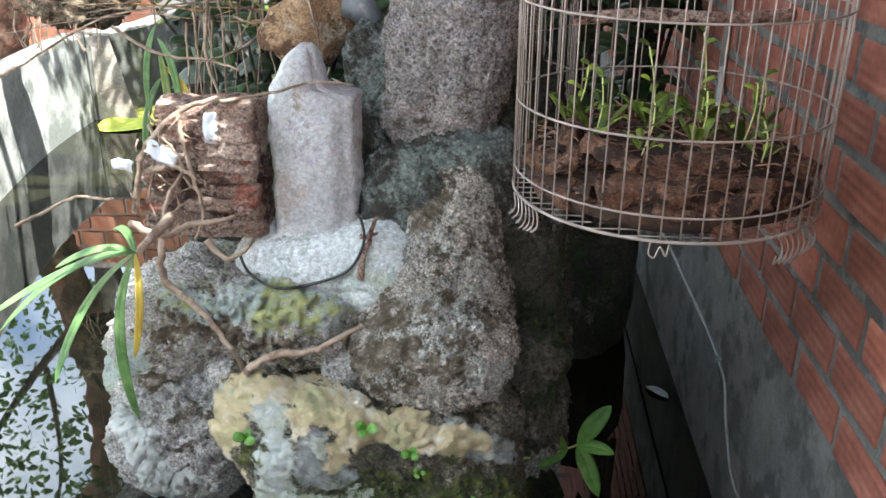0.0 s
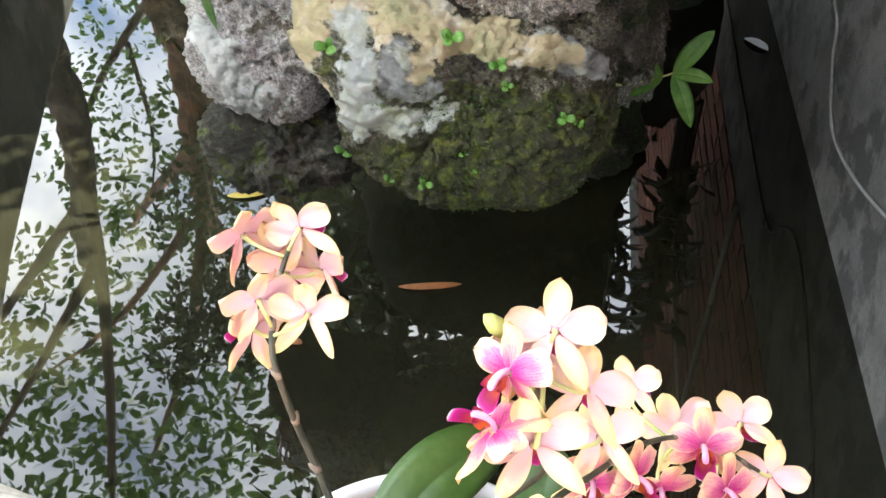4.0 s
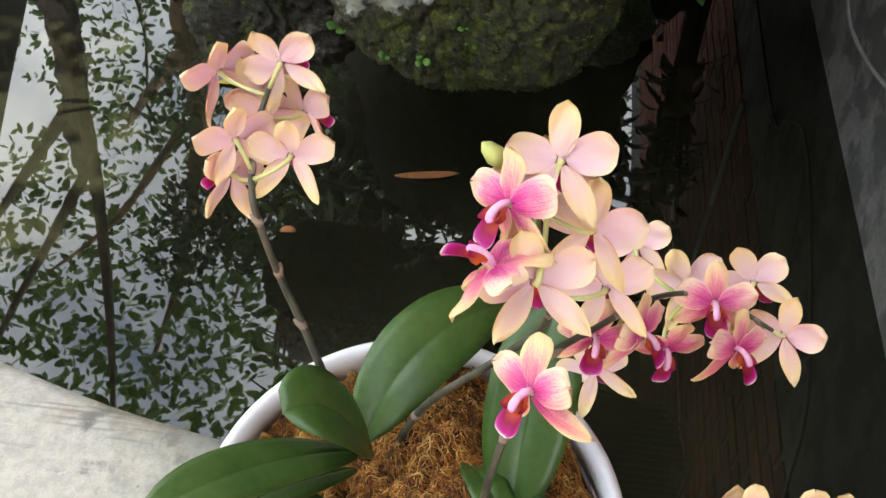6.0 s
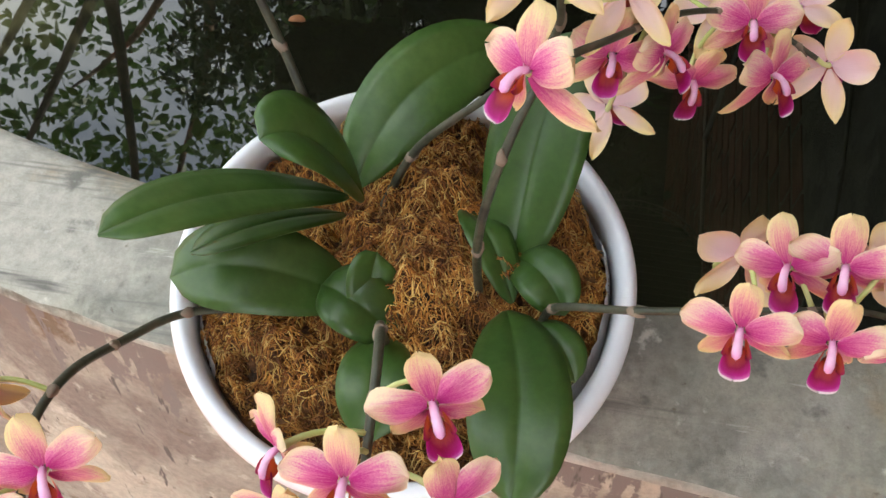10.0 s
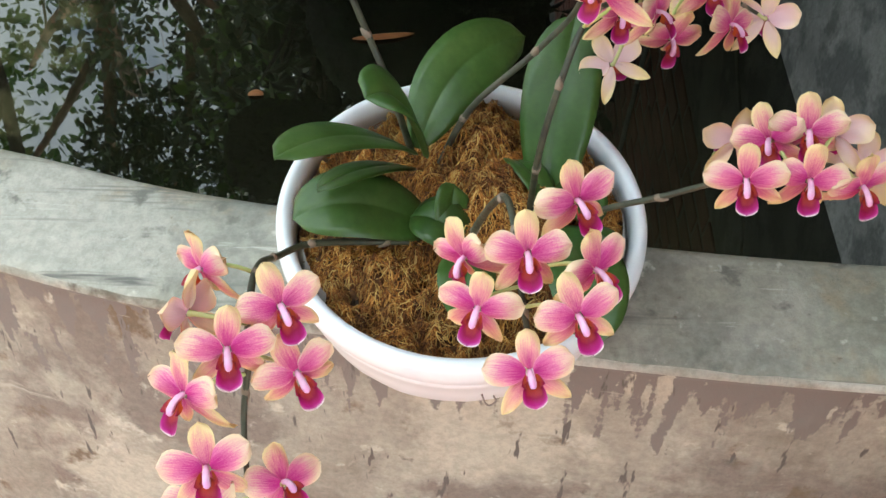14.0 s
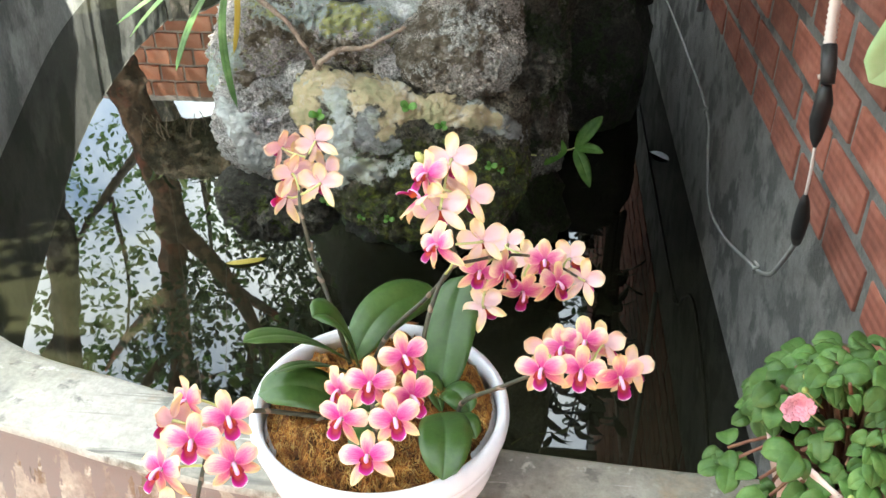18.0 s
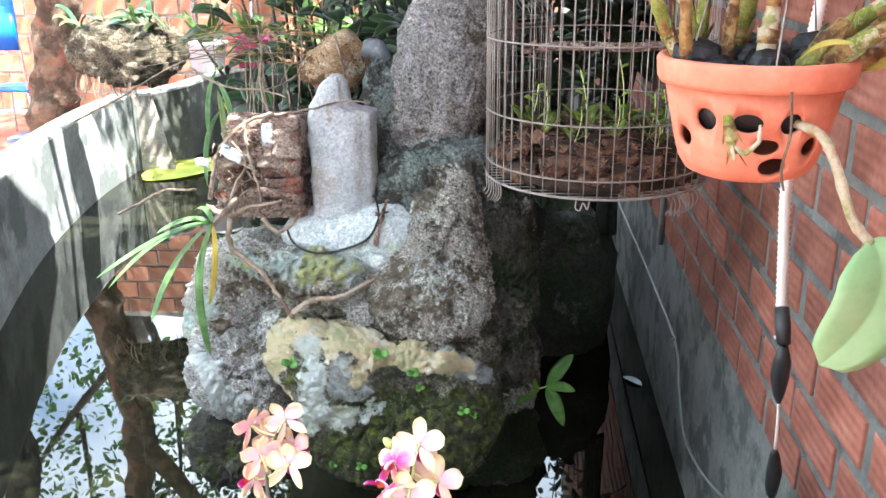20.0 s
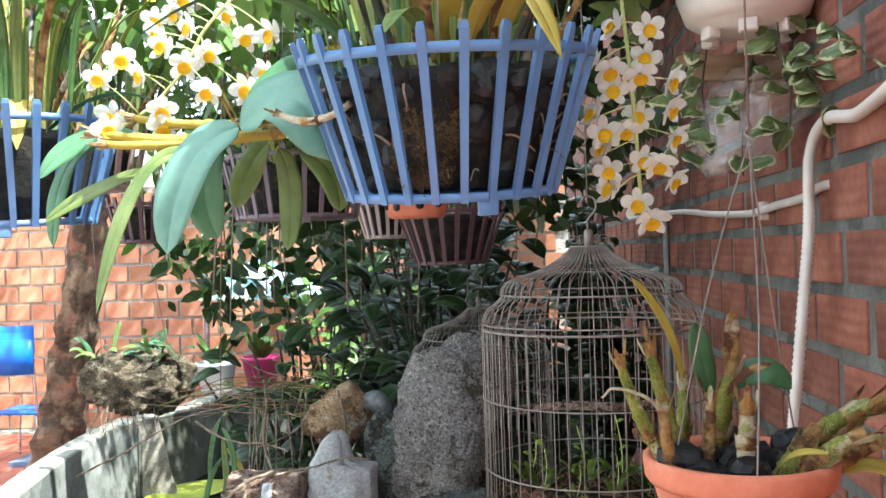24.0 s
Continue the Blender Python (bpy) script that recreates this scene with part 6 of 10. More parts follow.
# strap-leaved orchid at the end of the bark block
strap_m = material("strap_leaf", [(0.055, 0.12, 0.03), (0.10, 0.19, 0.06), (0.17, 0.27, 0.10)], 20, 0.45, 0.05, transl=0.25, vary=0.1)
yellow_leaf_m = material("yellowing_leaf", [(0.45, 0.33, 0.05), (0.60, 0.48, 0.10)], 20, 0.5, 0.05, transl=0.3)
st = thing("strap_orchid", (-0.60, 1.28, 1.01), "orchid with long drooping strap leaves, one of them yellow", "orchid")
SO = st.location
crown = Vector((-0.548, 1.185, 1.068))
creeper(st, [(-0.520, 1.285, 1.09), (-0.530, 1.235, 1.085), (-0.548, 1.185, 1.068)], 0.010, root_m, "stem", SO)
for k, (mid, tip, w) in enumerate((((-0.665, 1.190, 1.030), (-0.813, 1.211, 0.903), 0.018), ((-0.650, 1.165, 1.045), (-0.800, 1.14, 0.955), 0.015), ((-0.640, 1.185, 0.975), (-0.686, 1.131, 0.859), 0.016), ((-0.590, 1.180, 0.930), (-0.585, 1.19, 0.755), 0.018),
                                   ((-0.590, 1.16, 1.085), (-0.660, 1.15, 1.055), 0.014), ((-0.575, 1.22, 1.09), (-0.62, 1.27, 1.07), 0.014))):
    part("leaf", leaf_mesh(crown - SO, Vector(mid) - SO, Vector(tip) - SO, w, (0.1, -0.5, 1), 0.25, 16, 0.4, 0.0009), strap_m, st)
part("leaf", leaf_mesh(crown - SO, Vector((-0.545, 1.165, 0.985)) - SO, Vector((-0.570, 1.175, 0.885)) - SO, 0.013, (0.6, -0.7, 0.2), 0.2, 12, 0.4, 0.0008), yellow_leaf_m, st, "long yellow leaf")

# plant with lance-shaped leaves reaching over the water
lance_m = material("lance_leaf", [(0.06, 0.17, 0.02), (0.11, 0.26, 0.04), (0.17, 0.34, 0.07)], 40, 0.45, 0.1, transl=0.3, vary=0.15)
lp = thing("waterside_plant", (0.06, 1.30, 0.62), "young plant with bright green lance-shaped leaves over the water", "plant")
LO = lp.location
hub = Vector((0.180, 1.412, 0.582))
creeper(lp, [(0.035, 1.34, 0.60), (0.10, 1.38, 0.575), hub], 0.003, pedicel_m, "stem", LO)
for tip, w in (((0.243, 1.443, 0.657), 0.036), ((0.248, 1.385, 0.586), 0.028), ((0.221, 1.358, 0.503), 0.036), ((0.085, 1.420, 0.600), 0.036), ((0.105, 1.385, 0.545), 0.028), ((0.06, 1.43, 0.63), 0.030)):
    t_ = Vector(tip)
    h_ = hub if t_.x > 0.15 else Vector((0.160, 1.405, 0.580))
    part("leaf", leaf_mesh(h_ - LO, (h_ + t_) / 2 + Vector((0, -0.004, 0.008)) - LO, t_ - LO, w, (0, -0.6, 0.8), 0.2, 12, 0.75, 0.0007, peak=0.42), lance_m, lp)

# seedlings that sprout from the moss
for i, (q, s_) in enumerate((((-0.193, 1.085, 0.825), 0.020), ((-0.118, 1.078, 0.79), 0.016), ((-0.105, 1.072, 0.755), 0.011), ((-0.385, 1.095, 0.795), 0.020), ((-0.015, 1.075, 0.70), 0.015), ((-0.395, 1.115, 0.575), 0.020), ((-0.235, 1.055, 0.565), 0.014), ((-0.30, 1.06, 0.565), 0.012),
                             ((-0.17, 1.06, 0.63), 0.010), ((0.01, 1.09, 0.68), 0.010), ((-0.145, 1.06, 0.60), 0.009))):
    q = min((p for p, _ in FRONT_SKIN), key=lambda p: (p.x - q[0]) ** 2 + (flow(p)[1] - flow(Vector(q))[1]) ** 2)
    sd_ = thing("seedling", q, "tiny bright green seedling sprouting from the wet moss", "plant", "seedlings on the mossy boulder")
    for k in range(5):
        a = k * 2.2 + i
        o = Vector((math.cos(a), -0.5 + 0.4 * math.sin(a), 0.25 + 0.4 * math.sin(a)))
        part("leaf", leaf_mesh((0, 0, 0), o * s_ * 0.6 + Vector((0, -0.002, 0.004)), o * s_, s_ * 0.75, (0, -0.8, 0.6), 0.2, 6, 0.6, 0.0005), lance_m, sd_)
# soft moss tufts on the boulder
tuft_m = material("moss_tuft", [(0.030, 0.060, 0.010), (0.06, 0.11, 0.018), (0.10, 0.16, 0.03)], 60, 0.9, 0.3)
bm = bmesh.new()
mr_ = random.Random(21)
cand = [(p, q) for p, q in FRONT_SKIN if flow(p)[1] < 0.70 and p.x > -0.32]
for i in range(5200):
    p, nn = mr_.choice(cand)
    if noise.noise(p * 14) < -0.12:
        continue
    d = (nn + Vector((mr_.uniform(-0.8, 0.8), mr_.uniform(-0.8, 0.8), mr_.uniform(-0.4, 0.9)))).normalized()
    s_ = mr_.uniform(0.003, 0.008)
    o = d.orthogonal().normalized() * 0.0012
    q = p + Vector((mr_.uniform(-1, 1), mr_.uniform(-1, 1), mr_.uniform(-1, 1))) * 0.003
    bm.faces.new([bm.verts.new(q - o), bm.verts.new(q + o), bm.verts.new(q + d * s_)])
solid("moss_tufts", bm, tuft_m, "soft green moss growing over the boulder", "moss", "stuff")

# Bright lime: the sun on the big floating leaf is put into its colour.
lime_leaf_m = material("lime_leaf", [(0.42, 0.48, 0.06), (0.56, 0.60, 0.12)], 12, 0.5, 0.05, transl=0.2)
# floating things
bm = leaf_mesh((0.505, 2.40, WATER + 0.004), (0.535, 2.37, WATER + 0.008), (0.565, 2.335, WATER + 0.004), 0.035, (0, 0, 1), 0.3, 6)
solid("paper_scrap", bm, rag_m, "pale scrap of paper floating on the water", "litter")
orange_m = material("brown_dead_leaf", [(0.18, 0.06, 0.02), (0.30, 0.11, 0.03)], 30, 0.6, 0.2)
for pts, w, mt, lb in ((((-0.340, 1.266), (-0.275, 1.272), (-0.205, 1.290)), 0.020, orange_m, "brown dead leaf under the surface of the pond"), (((-0.540, 1.080), (-0.525, 1.085), (-0.508, 1.083)), 0.018, orange_m, "small brown leaf floating on the water"),
                       (((-0.815, 1.522), (-0.760, 1.530), (-0.703, 1.560)), 0.028, yellow_leaf_m, "yellow-green leaf floating beside the rocks"), (((-2.44, 5.10), (-2.28, 5.42), (-2.08, 5.80)), 0.46, lime_leaf_m, "large yellow leaf floating on the pond, sunlight put into its colour")):
    bm = leaf_mesh(*[(x, y, WATER + (0.006 if i == 1 else 0.003)) for i, (x, y) in enumerate(pts)], w, (0, 0, 1), 0.1, 10)
    solid("floating_leaf", bm, mt, lb, "leaf")

# ================================================================ birdcages
def cage(place, label):
    c = thing("birdcage", place, label, "birdcage", "old birdcages")
    r, h = 0.226, 0.417
    prof = [(r, 0.0), (r, h * 0.5), (r, h), (0.224, h + 0.020), (0.214, h + 0.040), (0.196, h + 0.052), (0.186, h + 0.064), (0.183, h + 0.082), (0.174, h + 0.094), (0.150, h + 0.104), (0.115, h + 0.114), (0.085, h + 0.126), (0.060, h + 0.142), (0.042, h + 0.158), (0.036, h + 0.166)]
    bm = bmesh.new()
    tube(bm, [(q, 0, z) for q, z in prof], 0.00125, 5)
    me = None
    for k in range(54):
        if me is None:
            ob = part("bar", bm, wire_m, c)
            me = ob.data
        else:
            ob = new("bar", me)
            ob.parent = c
        ob.rotation_euler = (0, 0, k * math.tau / 54 + 0.01 * noise.noise((k * 1.3, 0, 0)))
    for q, z, t in ((r, 0.0, 0.0026), (r, 0.034, 0.0017), (r, 0.136, 0.0017), (r, 0.278, 0.0017), (r, h, 0.0026), (r + 0.001, h + 0.012, 0.0016), (0.185, h + 0.070, 0.002), (0.112, h + 0.115, 0.0016), (0.037, h + 0.165, 0.002)):
        bm = bmesh.new()
        tube(bm, ring((0, 0, z), q, 56), t, 5, closed=True)
        part("hoop", bm, wire_m, c)
    for k in range(-9, 10):
        y = k * 0.0225
        x = math.sqrt(max(0, r * r - y * y))
        bm = bmesh.new()
        tube(bm, [(-x, y, -0.001), (x, y, -0.001)], 0.0011, 4)
        part("floor_wire", bm, wire_m, c)
    bm = bmesh.new()
    lathe(bm, [(0.0, h + 0.150), (0.009, h + 0.150), (0.009, h + 0.195), (0.006, h + 0.20), (0.0, h + 0.20)], 12, closed=False)
    part("top_stem", bm, wire_m, c)
    bm = bmesh.new()
    tube(bm, curve([(0, 0, h + 0.20), (0.0, 0, h + 0.22), (0.016, 0, h + 0.24), (0.014, 0, h + 0.262), (-0.004, 0, h + 0.268), (-0.014, 0, h + 0.255)], 5), 0.0022, 6)
    part("hook", bm, wire_m, c)
    for k in range(6):
        a = k * math.tau / 6
        bm = bmesh.new()
        pts = []
        for i in range(22):
            t = i / 21
            q = 0.012 * (1 - t * 0.75)
            pts.append(((0.030 + q * math.cos(t * 8.5)), 0, h + 0.178 + q * math.sin(t * 8.5)))
        tube(bm, [(0.034, 0, h + 0.166)] + pts, 0.0011, 4)
        o = part("scroll", bm, wire_m, c)
        o.rotation_euler = (0, 0, a)
    coils = []
    for k in range(-3, 4):
        x0 = k * 0.011
        pts = [(x0, 0, 0.0)]
        for i in range(16):
            t = i / 15
            pts.append((x0 * 1.2 + 0.012 * math.sin(t * 6.5) * (1 - 0.5 * t), -0.004 * math.sin(t * 3), -0.044 * math.sin(t * 2.3) * (1 - abs(k) * 0.07)))
        bm = bmesh.new()
        tube(bm, curve(pts, 2), 0.0012, 4)
        me = bpy.data.meshes.new("coil")
        bm.to_mesh(me)
        bm.free()
        me.materials.append(wire_m)
        coils.append(me)
    for a in (-2.75, -0.85, 0.35, 1.9):
        bm = bmesh.new()
        tube(bm, [(-0.04, 0, 0.001), (0, 0, 0.001), (0.04, 0, 0.001)], 0.0014, 4)
        o = part("scroll_foot", bm, wire_m, c)
        o.location = ((r + 0.001) * math.cos(a), (r + 0.001) * math.sin(a), 0)
        o.rotation_euler = (0, 0, a + math.pi / 2)
        for me in coils:
            q = new("coil", me)
            q.parent = o
    bm = bmesh.new()
    tube(bm, curve([(-0.05, -0.222, 0.0), (-0.052, -0.226, -0.016), (-0.044, -0.228, -0.02), (-0.038, -0.226, -0.006), (-0.03, -0.228, -0.018), (-0.026, -0.224, 0.0)], 4), 0.0014, 4)
    part("door_loop", bm, wire_m, c)
    return c


CG = Vector((0.256, 1.27, 1.172))
cage_1 = cage(CG, "round old wire birdcage used as a planter")
cage_2 = copy_thing(cage_1, pose(-0.025, 2.30, 0.985, 0, 0, 40))
for c_, top in ((cage_1, CG.z + 0.682), (cage_2, 0.985 + 0.682)):
    bm = bmesh.new()
    tube(bm, [(c_.location.x, c_.location.y, top), (c_.location.x, c_.location.y, HANG + 0.08)], 0.0016, 5)
    solid("hanging_wire", bm, wire_m, "thin wire holding up a birdcage", "wire")

# coir and bark on the cage floor
litter = thing("bark_bed", CG + Vector((0, 0, 0.004)), "matted bark and coir fibre on the cage floor", "bark", kind="stuff")
cr_ = random.Random(17)
bm = bmesh.new()
lathe(bm, [(0.0, 0.004), (0.20, 0.0), (0.208, 0.012), (0.18, 0.04), (0.12, 0.066), (0.0, 0.075)], 36, wob=0.1, closed=False)
bmesh.ops.subdivide_edges(bm, edges=bm.edges, cuts=1, use_grid_fill=True)
for v in bm.verts:
    v.co.z += 0.02 * noise.noise(v.co * 25) if v.co.z > 0.01 else 0
part("mat", bm, material("leaf_mould", [(0.012, 0.007, 0.005), (0.035, 0.018, 0.012), (0.07, 0.035, 0.022)], 30, 0.95, 0.8), litter)
coir_m = bpy.data.materials.new("coir_fibre")
coir_m.use_nodes = True
cn, cl = coir_m.node_tree.nodes, coir_m.node_tree.links
g_ = cn.new("ShaderNodeNewGeometry")
rp_ = cn.new("ShaderNodeValToRGB")
cl.new(g_.outputs["Random Per Island"], rp_.inputs[0])
for i, (p, c) in enumerate(((0.0, (0.06, 0.025, 0.015)), (0.5, (0.17, 0.075, 0.045)), (1.0, (0.34, 0.20, 0.12)))):
    e = rp_.color_ramp.elements[i] if i < 2 else rp_.color_ramp.elements.new(p)
    e.position, e.color = p, (*c, 1)
cl.new(rp_.outputs[0], cn["Principled BSDF"].inputs["Base Color"])
cn["Principled BSDF"].inputs["Roughness"].default_value = 0.85
bm = bmesh.new()
for i in range(520):
    a, q = cr_.random() * math.tau, 0.205 * math.sqrt(cr_.random())
    p = Vector((q * math.cos(a), q * math.sin(a), 0.045 + 0.045 * (1 - (q / 0.205) ** 2) + cr_.uniform(-0.02, 0.02)))
    h = cr_.random() * math.tau
    s_ = cr_.uniform(0.006, 0.016)
    pts = [p]
    for k in range(3):
        h += cr_.uniform(-0.7, 0.7)
        p = p + Vector((math.cos(h) * s_, math.sin(h) * s_, cr_.uniform(-0.35, 0.4) * s_))
        if math.hypot(p.x, p.y) > 0.215:
            p.x, p.y = p.x * 0.95, p.y * 0.95
        pts.append(p)
    tube(bm, pts, cr_.uniform(0.0006, 0.0016), 3, caps=False)
part("fibres", bm, coir_m, litter)
wood_m = stone("split_bark", (0.12, 0.052, 0.032), (0.22, 0.105, 0.064), (0.33, 0.175, 0.11), (0.05, 0.024, 0.016), 0.42, 14, 90, 0.9, (0.37, 0.215, 0.14), 0.30, [], 0.4)
for i in range(26):
    ring_ = 0.185 if i < 13 else (0.14 if i < 21 else 0.08)
    a = -math.pi / 2 + (i % 13 - 6) * 0.34 + cr_.uniform(-0.1, 0.1)
    w = cr_.uniform(0.06, 0.15) if i % 4 else cr_.uniform(0.04, 0.06)
    hh = cr_.uniform(0.014, 0.030)
    bm = bmesh.new()
    box(bm, (0, 0, 0), (w, cr_.uniform(0.025, 0.05), hh))
    bmesh.ops.subdivide_edges(bm, edges=bm.edges, cuts=7, use_grid_fill=True)
    for v in bm.verts:
        q = v.co + Vector((i * 3.1, i, 0))
        v.co += Vector((noise.noise(q * 45), noise.noise(q * 45 + Vector((0, 7, 3))), noise.noise(q * 45 + Vector((5, 0, 2))) * 0.8)) * 0.012 + Vector((noise.noise(q * 150), noise.noise(q * 150 + Vector((4, 0, 0))), noise.noise(q * 150 + Vector((0, 4, 0))))) * 0.003
    o = solid("bark_piece", bm, wood_m, "rough split strip of red-brown bark in the birdcage", "bark", group="bark in the cage")
    o.matrix_world = Matrix.Translation(CG + Vector((ring_ * math.cos(a), ring_ * math.sin(a), 0.018 + (0.0 if i < 13 else 0.03) + 0.016 * (i % 3)))) @ Matrix.Rotation(a + math.pi / 2 + cr_.uniform(-0.3, 0.3), 4, "Z") @ Matrix.Rotation(cr_.uniform(-0.25, 0.25), 4, "Y") @ Matrix.Rotation(cr_.uniform(-0.6, 0.6), 4, "X")
# Wide tone spread: a few leaves carry their sunlight in the colour.
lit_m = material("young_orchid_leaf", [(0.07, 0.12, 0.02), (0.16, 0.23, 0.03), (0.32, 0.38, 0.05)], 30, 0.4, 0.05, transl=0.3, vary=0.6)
for i, (x, y, n_, s_) in enumerate(((-0.11, -0.02, 6, 0.075), (-0.02, 0.02, 7, 0.085), (0.03, -0.06, 6, 0.05), (0.10, -0.04, 6, 0.06), (0.14, 0.03, 5, 0.06), (-0.05, -0.09, 5, 0.045), (0.06, 0.06, 6, 0.09), (-0.14, 0.05, 5, 0.07), (0.11, -0.11, 5, 0.045))):
    yo = thing("young_orchid", CG + Vector((x, y, 0.085)), "small young orchid with yellow-green leaves in the birdcage", "orchid", "young orchids in the cage")
    for k in range(n_):
        a = k * 2.4 + i * 1.1
        o = Vector((math.cos(a) * 0.8, math.sin(a) * 0.8, cr_.uniform(0.25, 1.0)))
        b0 = Vector((math.cos(a), math.sin(a), 0)) * 0.008
        part("leaf", leaf_mesh(b0, b0 + o * s_ * 0.45 + Vector((0, 0, s_ * 0.12)), b0 + o * s_ * 0.70, s_ * 0.26, (math.cos(a), math.sin(a), 0.3), 0.25, 8, 0.5, 0.0007), lit_m, yo)
    bm = bmesh.new()
    top_ = Vector((cr_.uniform(-0.02, 0.02), cr_.uniform(-0.02, 0.02), s_ * cr_.uniform(1.0, 1.6)))
    tube(bm, curve([(0, 0, -0.01), top_ * 0.5 + Vector((0.006, 0, 0)), top_], 4), 0.0013, 5)
    part("stem", bm, pedicel_m, yo)
    for k in range(5):
        a, p = k * 2.1 + i, top_ * (0.45 + 0.14 * k)
        o = Vector((math.cos(a), math.sin(a), 0.4)) * cr_.uniform(0.014, 0.024)
        part("leaf", leaf_mesh(p, p + o * 0.5 + Vector((0, 0, 0.003)), p + o, 0.011, (0, -0.4, 0.9), 0.2, 6, 0.55, 0.0006), lit_m, yo)
bm = bmesh.new()
tube(bm, curve([(0.10, 1.20, 1.43), (0.20, 1.21, 1.436), (0.30, 1.21, 1.432), (0.40, 1.23, 1.436)], 5), 0.009, 8)
solid("perch", bm, bark_m, "dark wooden perch across the birdcage", "perch")

# ================================================================ terracotta pot hung by wires
TC = Vector((0.361, 0.50, 1.367))
terra_m = material("terracotta", [(0.54, 0.15, 0.085), (0.64, 0.20, 0.12), (0.70, 0.27, 0.17)], 14, 0.8, 0.12, fine=90)
tp = thing("terracotta_pot", TC, "orange terracotta orchid pot pierced with round holes, hung by wires", "pot")
tp.scale = (0.935, 0.935, 0.9)
bm = bmesh.new()
lathe(bm, [(0.0, 0.0), (0.060, 0.0), (0.074, 0.006), (0.083, 0.020), (0.090, 0.045), (0.099, 0.085), (0.106, 0.118), (0.100, 0.118), (0.093, 0.085), (0.083, 0.045), (0.074, 0.022), (0.066, 0.012), (0.0, 0.010)], 64, closed=False)
bmesh.ops.remove_doubles(bm, verts=bm.verts, dist=0.0001)
shell = link("shell", bm, terra_m)
cut = bmesh.new()
for ang, z, rx, rz in ((-2.35, 0.082, 0.014, 0.014), (-1.84, 0.081, 0.017, 0.012), (-1.33, 0.081, 0.014, 0.013), (-1.60, 0.052, 0.016, 0.010), (-1.45, 0.026, 0.017, 0.012), (-2.75, 0.055, 0.014, 0.013), (-0.95, 0.05, 0.014, 0.012), (0.2, 0.08, 0.015, 0.012), (1.6, 0.08, 0.015, 0.012), (2.7, 0.08, 0.015, 0.012)):
    bmesh.ops.create_cone(cut, cap_ends=True, segments=20, radius1=1, radius2=1, depth=0.08, matrix=Matrix.Rotation(ang, 4, "Z") @ Matrix.Translation((0.09, 0, z)) @ Matrix.Rotation(math.pi / 2, 4, "Y") @ Matrix.Diagonal((rz, rx, 1, 1)))
cutter = link("cutter", cut, terra_m)
md = shell.modifiers.new("holes", "BOOLEAN")
md.object, md.operation, md.solver = cutter, "DIFFERENCE", "EXACT"
bpy.context.view_layer.update()
dg = bpy.context.evaluated_depsgraph_get()
me = bpy.data.meshes.new_from_object(shell.evaluated_get(dg))
bpy.data.objects.remove(shell)
bpy.data.objects.remove(cutter)
body = new("body", me)
body.parent = tp
bm = bmesh.new()
lathe(bm, [(0.100, 0.116), (0.112, 0.118), (0.116, 0.124), (0.118, 0.146), (0.115, 0.151), (0.107, 0.151), (0.103, 0.140), (0.100, 0.128)], 64)
part("rim", bm, terra_m, tp)
coal_m = material("charcoal", [(0.004, 0.004, 0.005), (0.010, 0.010, 0.012), (0.022, 0.022, 0.026)], 25, 0.42, 0.6, spec=0.35)
for i in range(22):
    a, q = cr_.random() * math.tau, 0.082 * math.sqrt(cr_.random())
    s_ = cr_.uniform(0.015, 0.029)
    bm = blob((0, 0, 0), (s_, s_ * 0.8, s_ * 0.7), 2, 0.35, 2.0, i * 1.3)
    o = solid("charcoal_lump", bm, coal_m, "black charcoal lump in the terracotta pot", "charcoal", group="charcoal in the pot", place=TC + Vector((q * math.cos(a), q * math.sin(a), 0.122 + cr_.uniform(-0.012, 0.020))), smooth=False)
bm = bmesh.new()
lathe(bm, [(0.0, 0.06), (0.085, 0.06), (0.095, 0.11), (0.06, 0.122), (0.0, 0.124)], 24, closed=False)
part("filling", bm, coal_m, tp, "dark charcoal filling")

cane_m = stone("yellow_green_cane", (0.11, 0.13, 0.020), (0.22, 0.23, 0.040), (0.40, 0.37, 0.10), (0.26, 0.14, 0.04), 0.28, 24, 150, 0.5, (0.58, 0.50, 0.34), 0.28, [((0.12, 0.06, 0.03), 0.14, 60)], 0.2)
streaks(cane_m, (260, 260, 12), (0.46, 0.42, 0.20), 0.58, 0.66, 3)
husk_m = stone("papery_husk", (0.22, 0.11, 0.03), (0.40, 0.22, 0.07), (0.55, 0.40, 0.20), (0.14, 0.06, 0.025), 0.42, 34, 150, 0.6, (0.60, 0.50, 0.34), 0.30)
pale_cane_m = stone("pale_cane", (0.36, 0.30, 0.17), (0.52, 0.45, 0.32), (0.62, 0.57, 0.46), (0.24, 0.28, 0.09), 0.36, 30, 120, 0.4, (0.34, 0.19, 0.09), 0.26)
broad_m = material("broad_orchid_leaf", [(0.05, 0.14, 0.06), (0.085, 0.20, 0.09), (0.13, 0.25, 0.13)], 14, 0.4, 0.05, transl=0.25, vary=0.1)
glau_m = material("blue_green_leaf", [(0.12, 0.25, 0.19), (0.18, 0.33, 0.25), (0.24, 0.40, 0.31)], 10, 0.42, 0.05, transl=0.25, vary=0.08)
olive_m = material("olive_leaf", [(0.10, 0.15, 0.03), (0.17, 0.22, 0.06), (0.25, 0.30, 0.10)], 14, 0.45, 0.05, transl=0.25, vary=0.15)


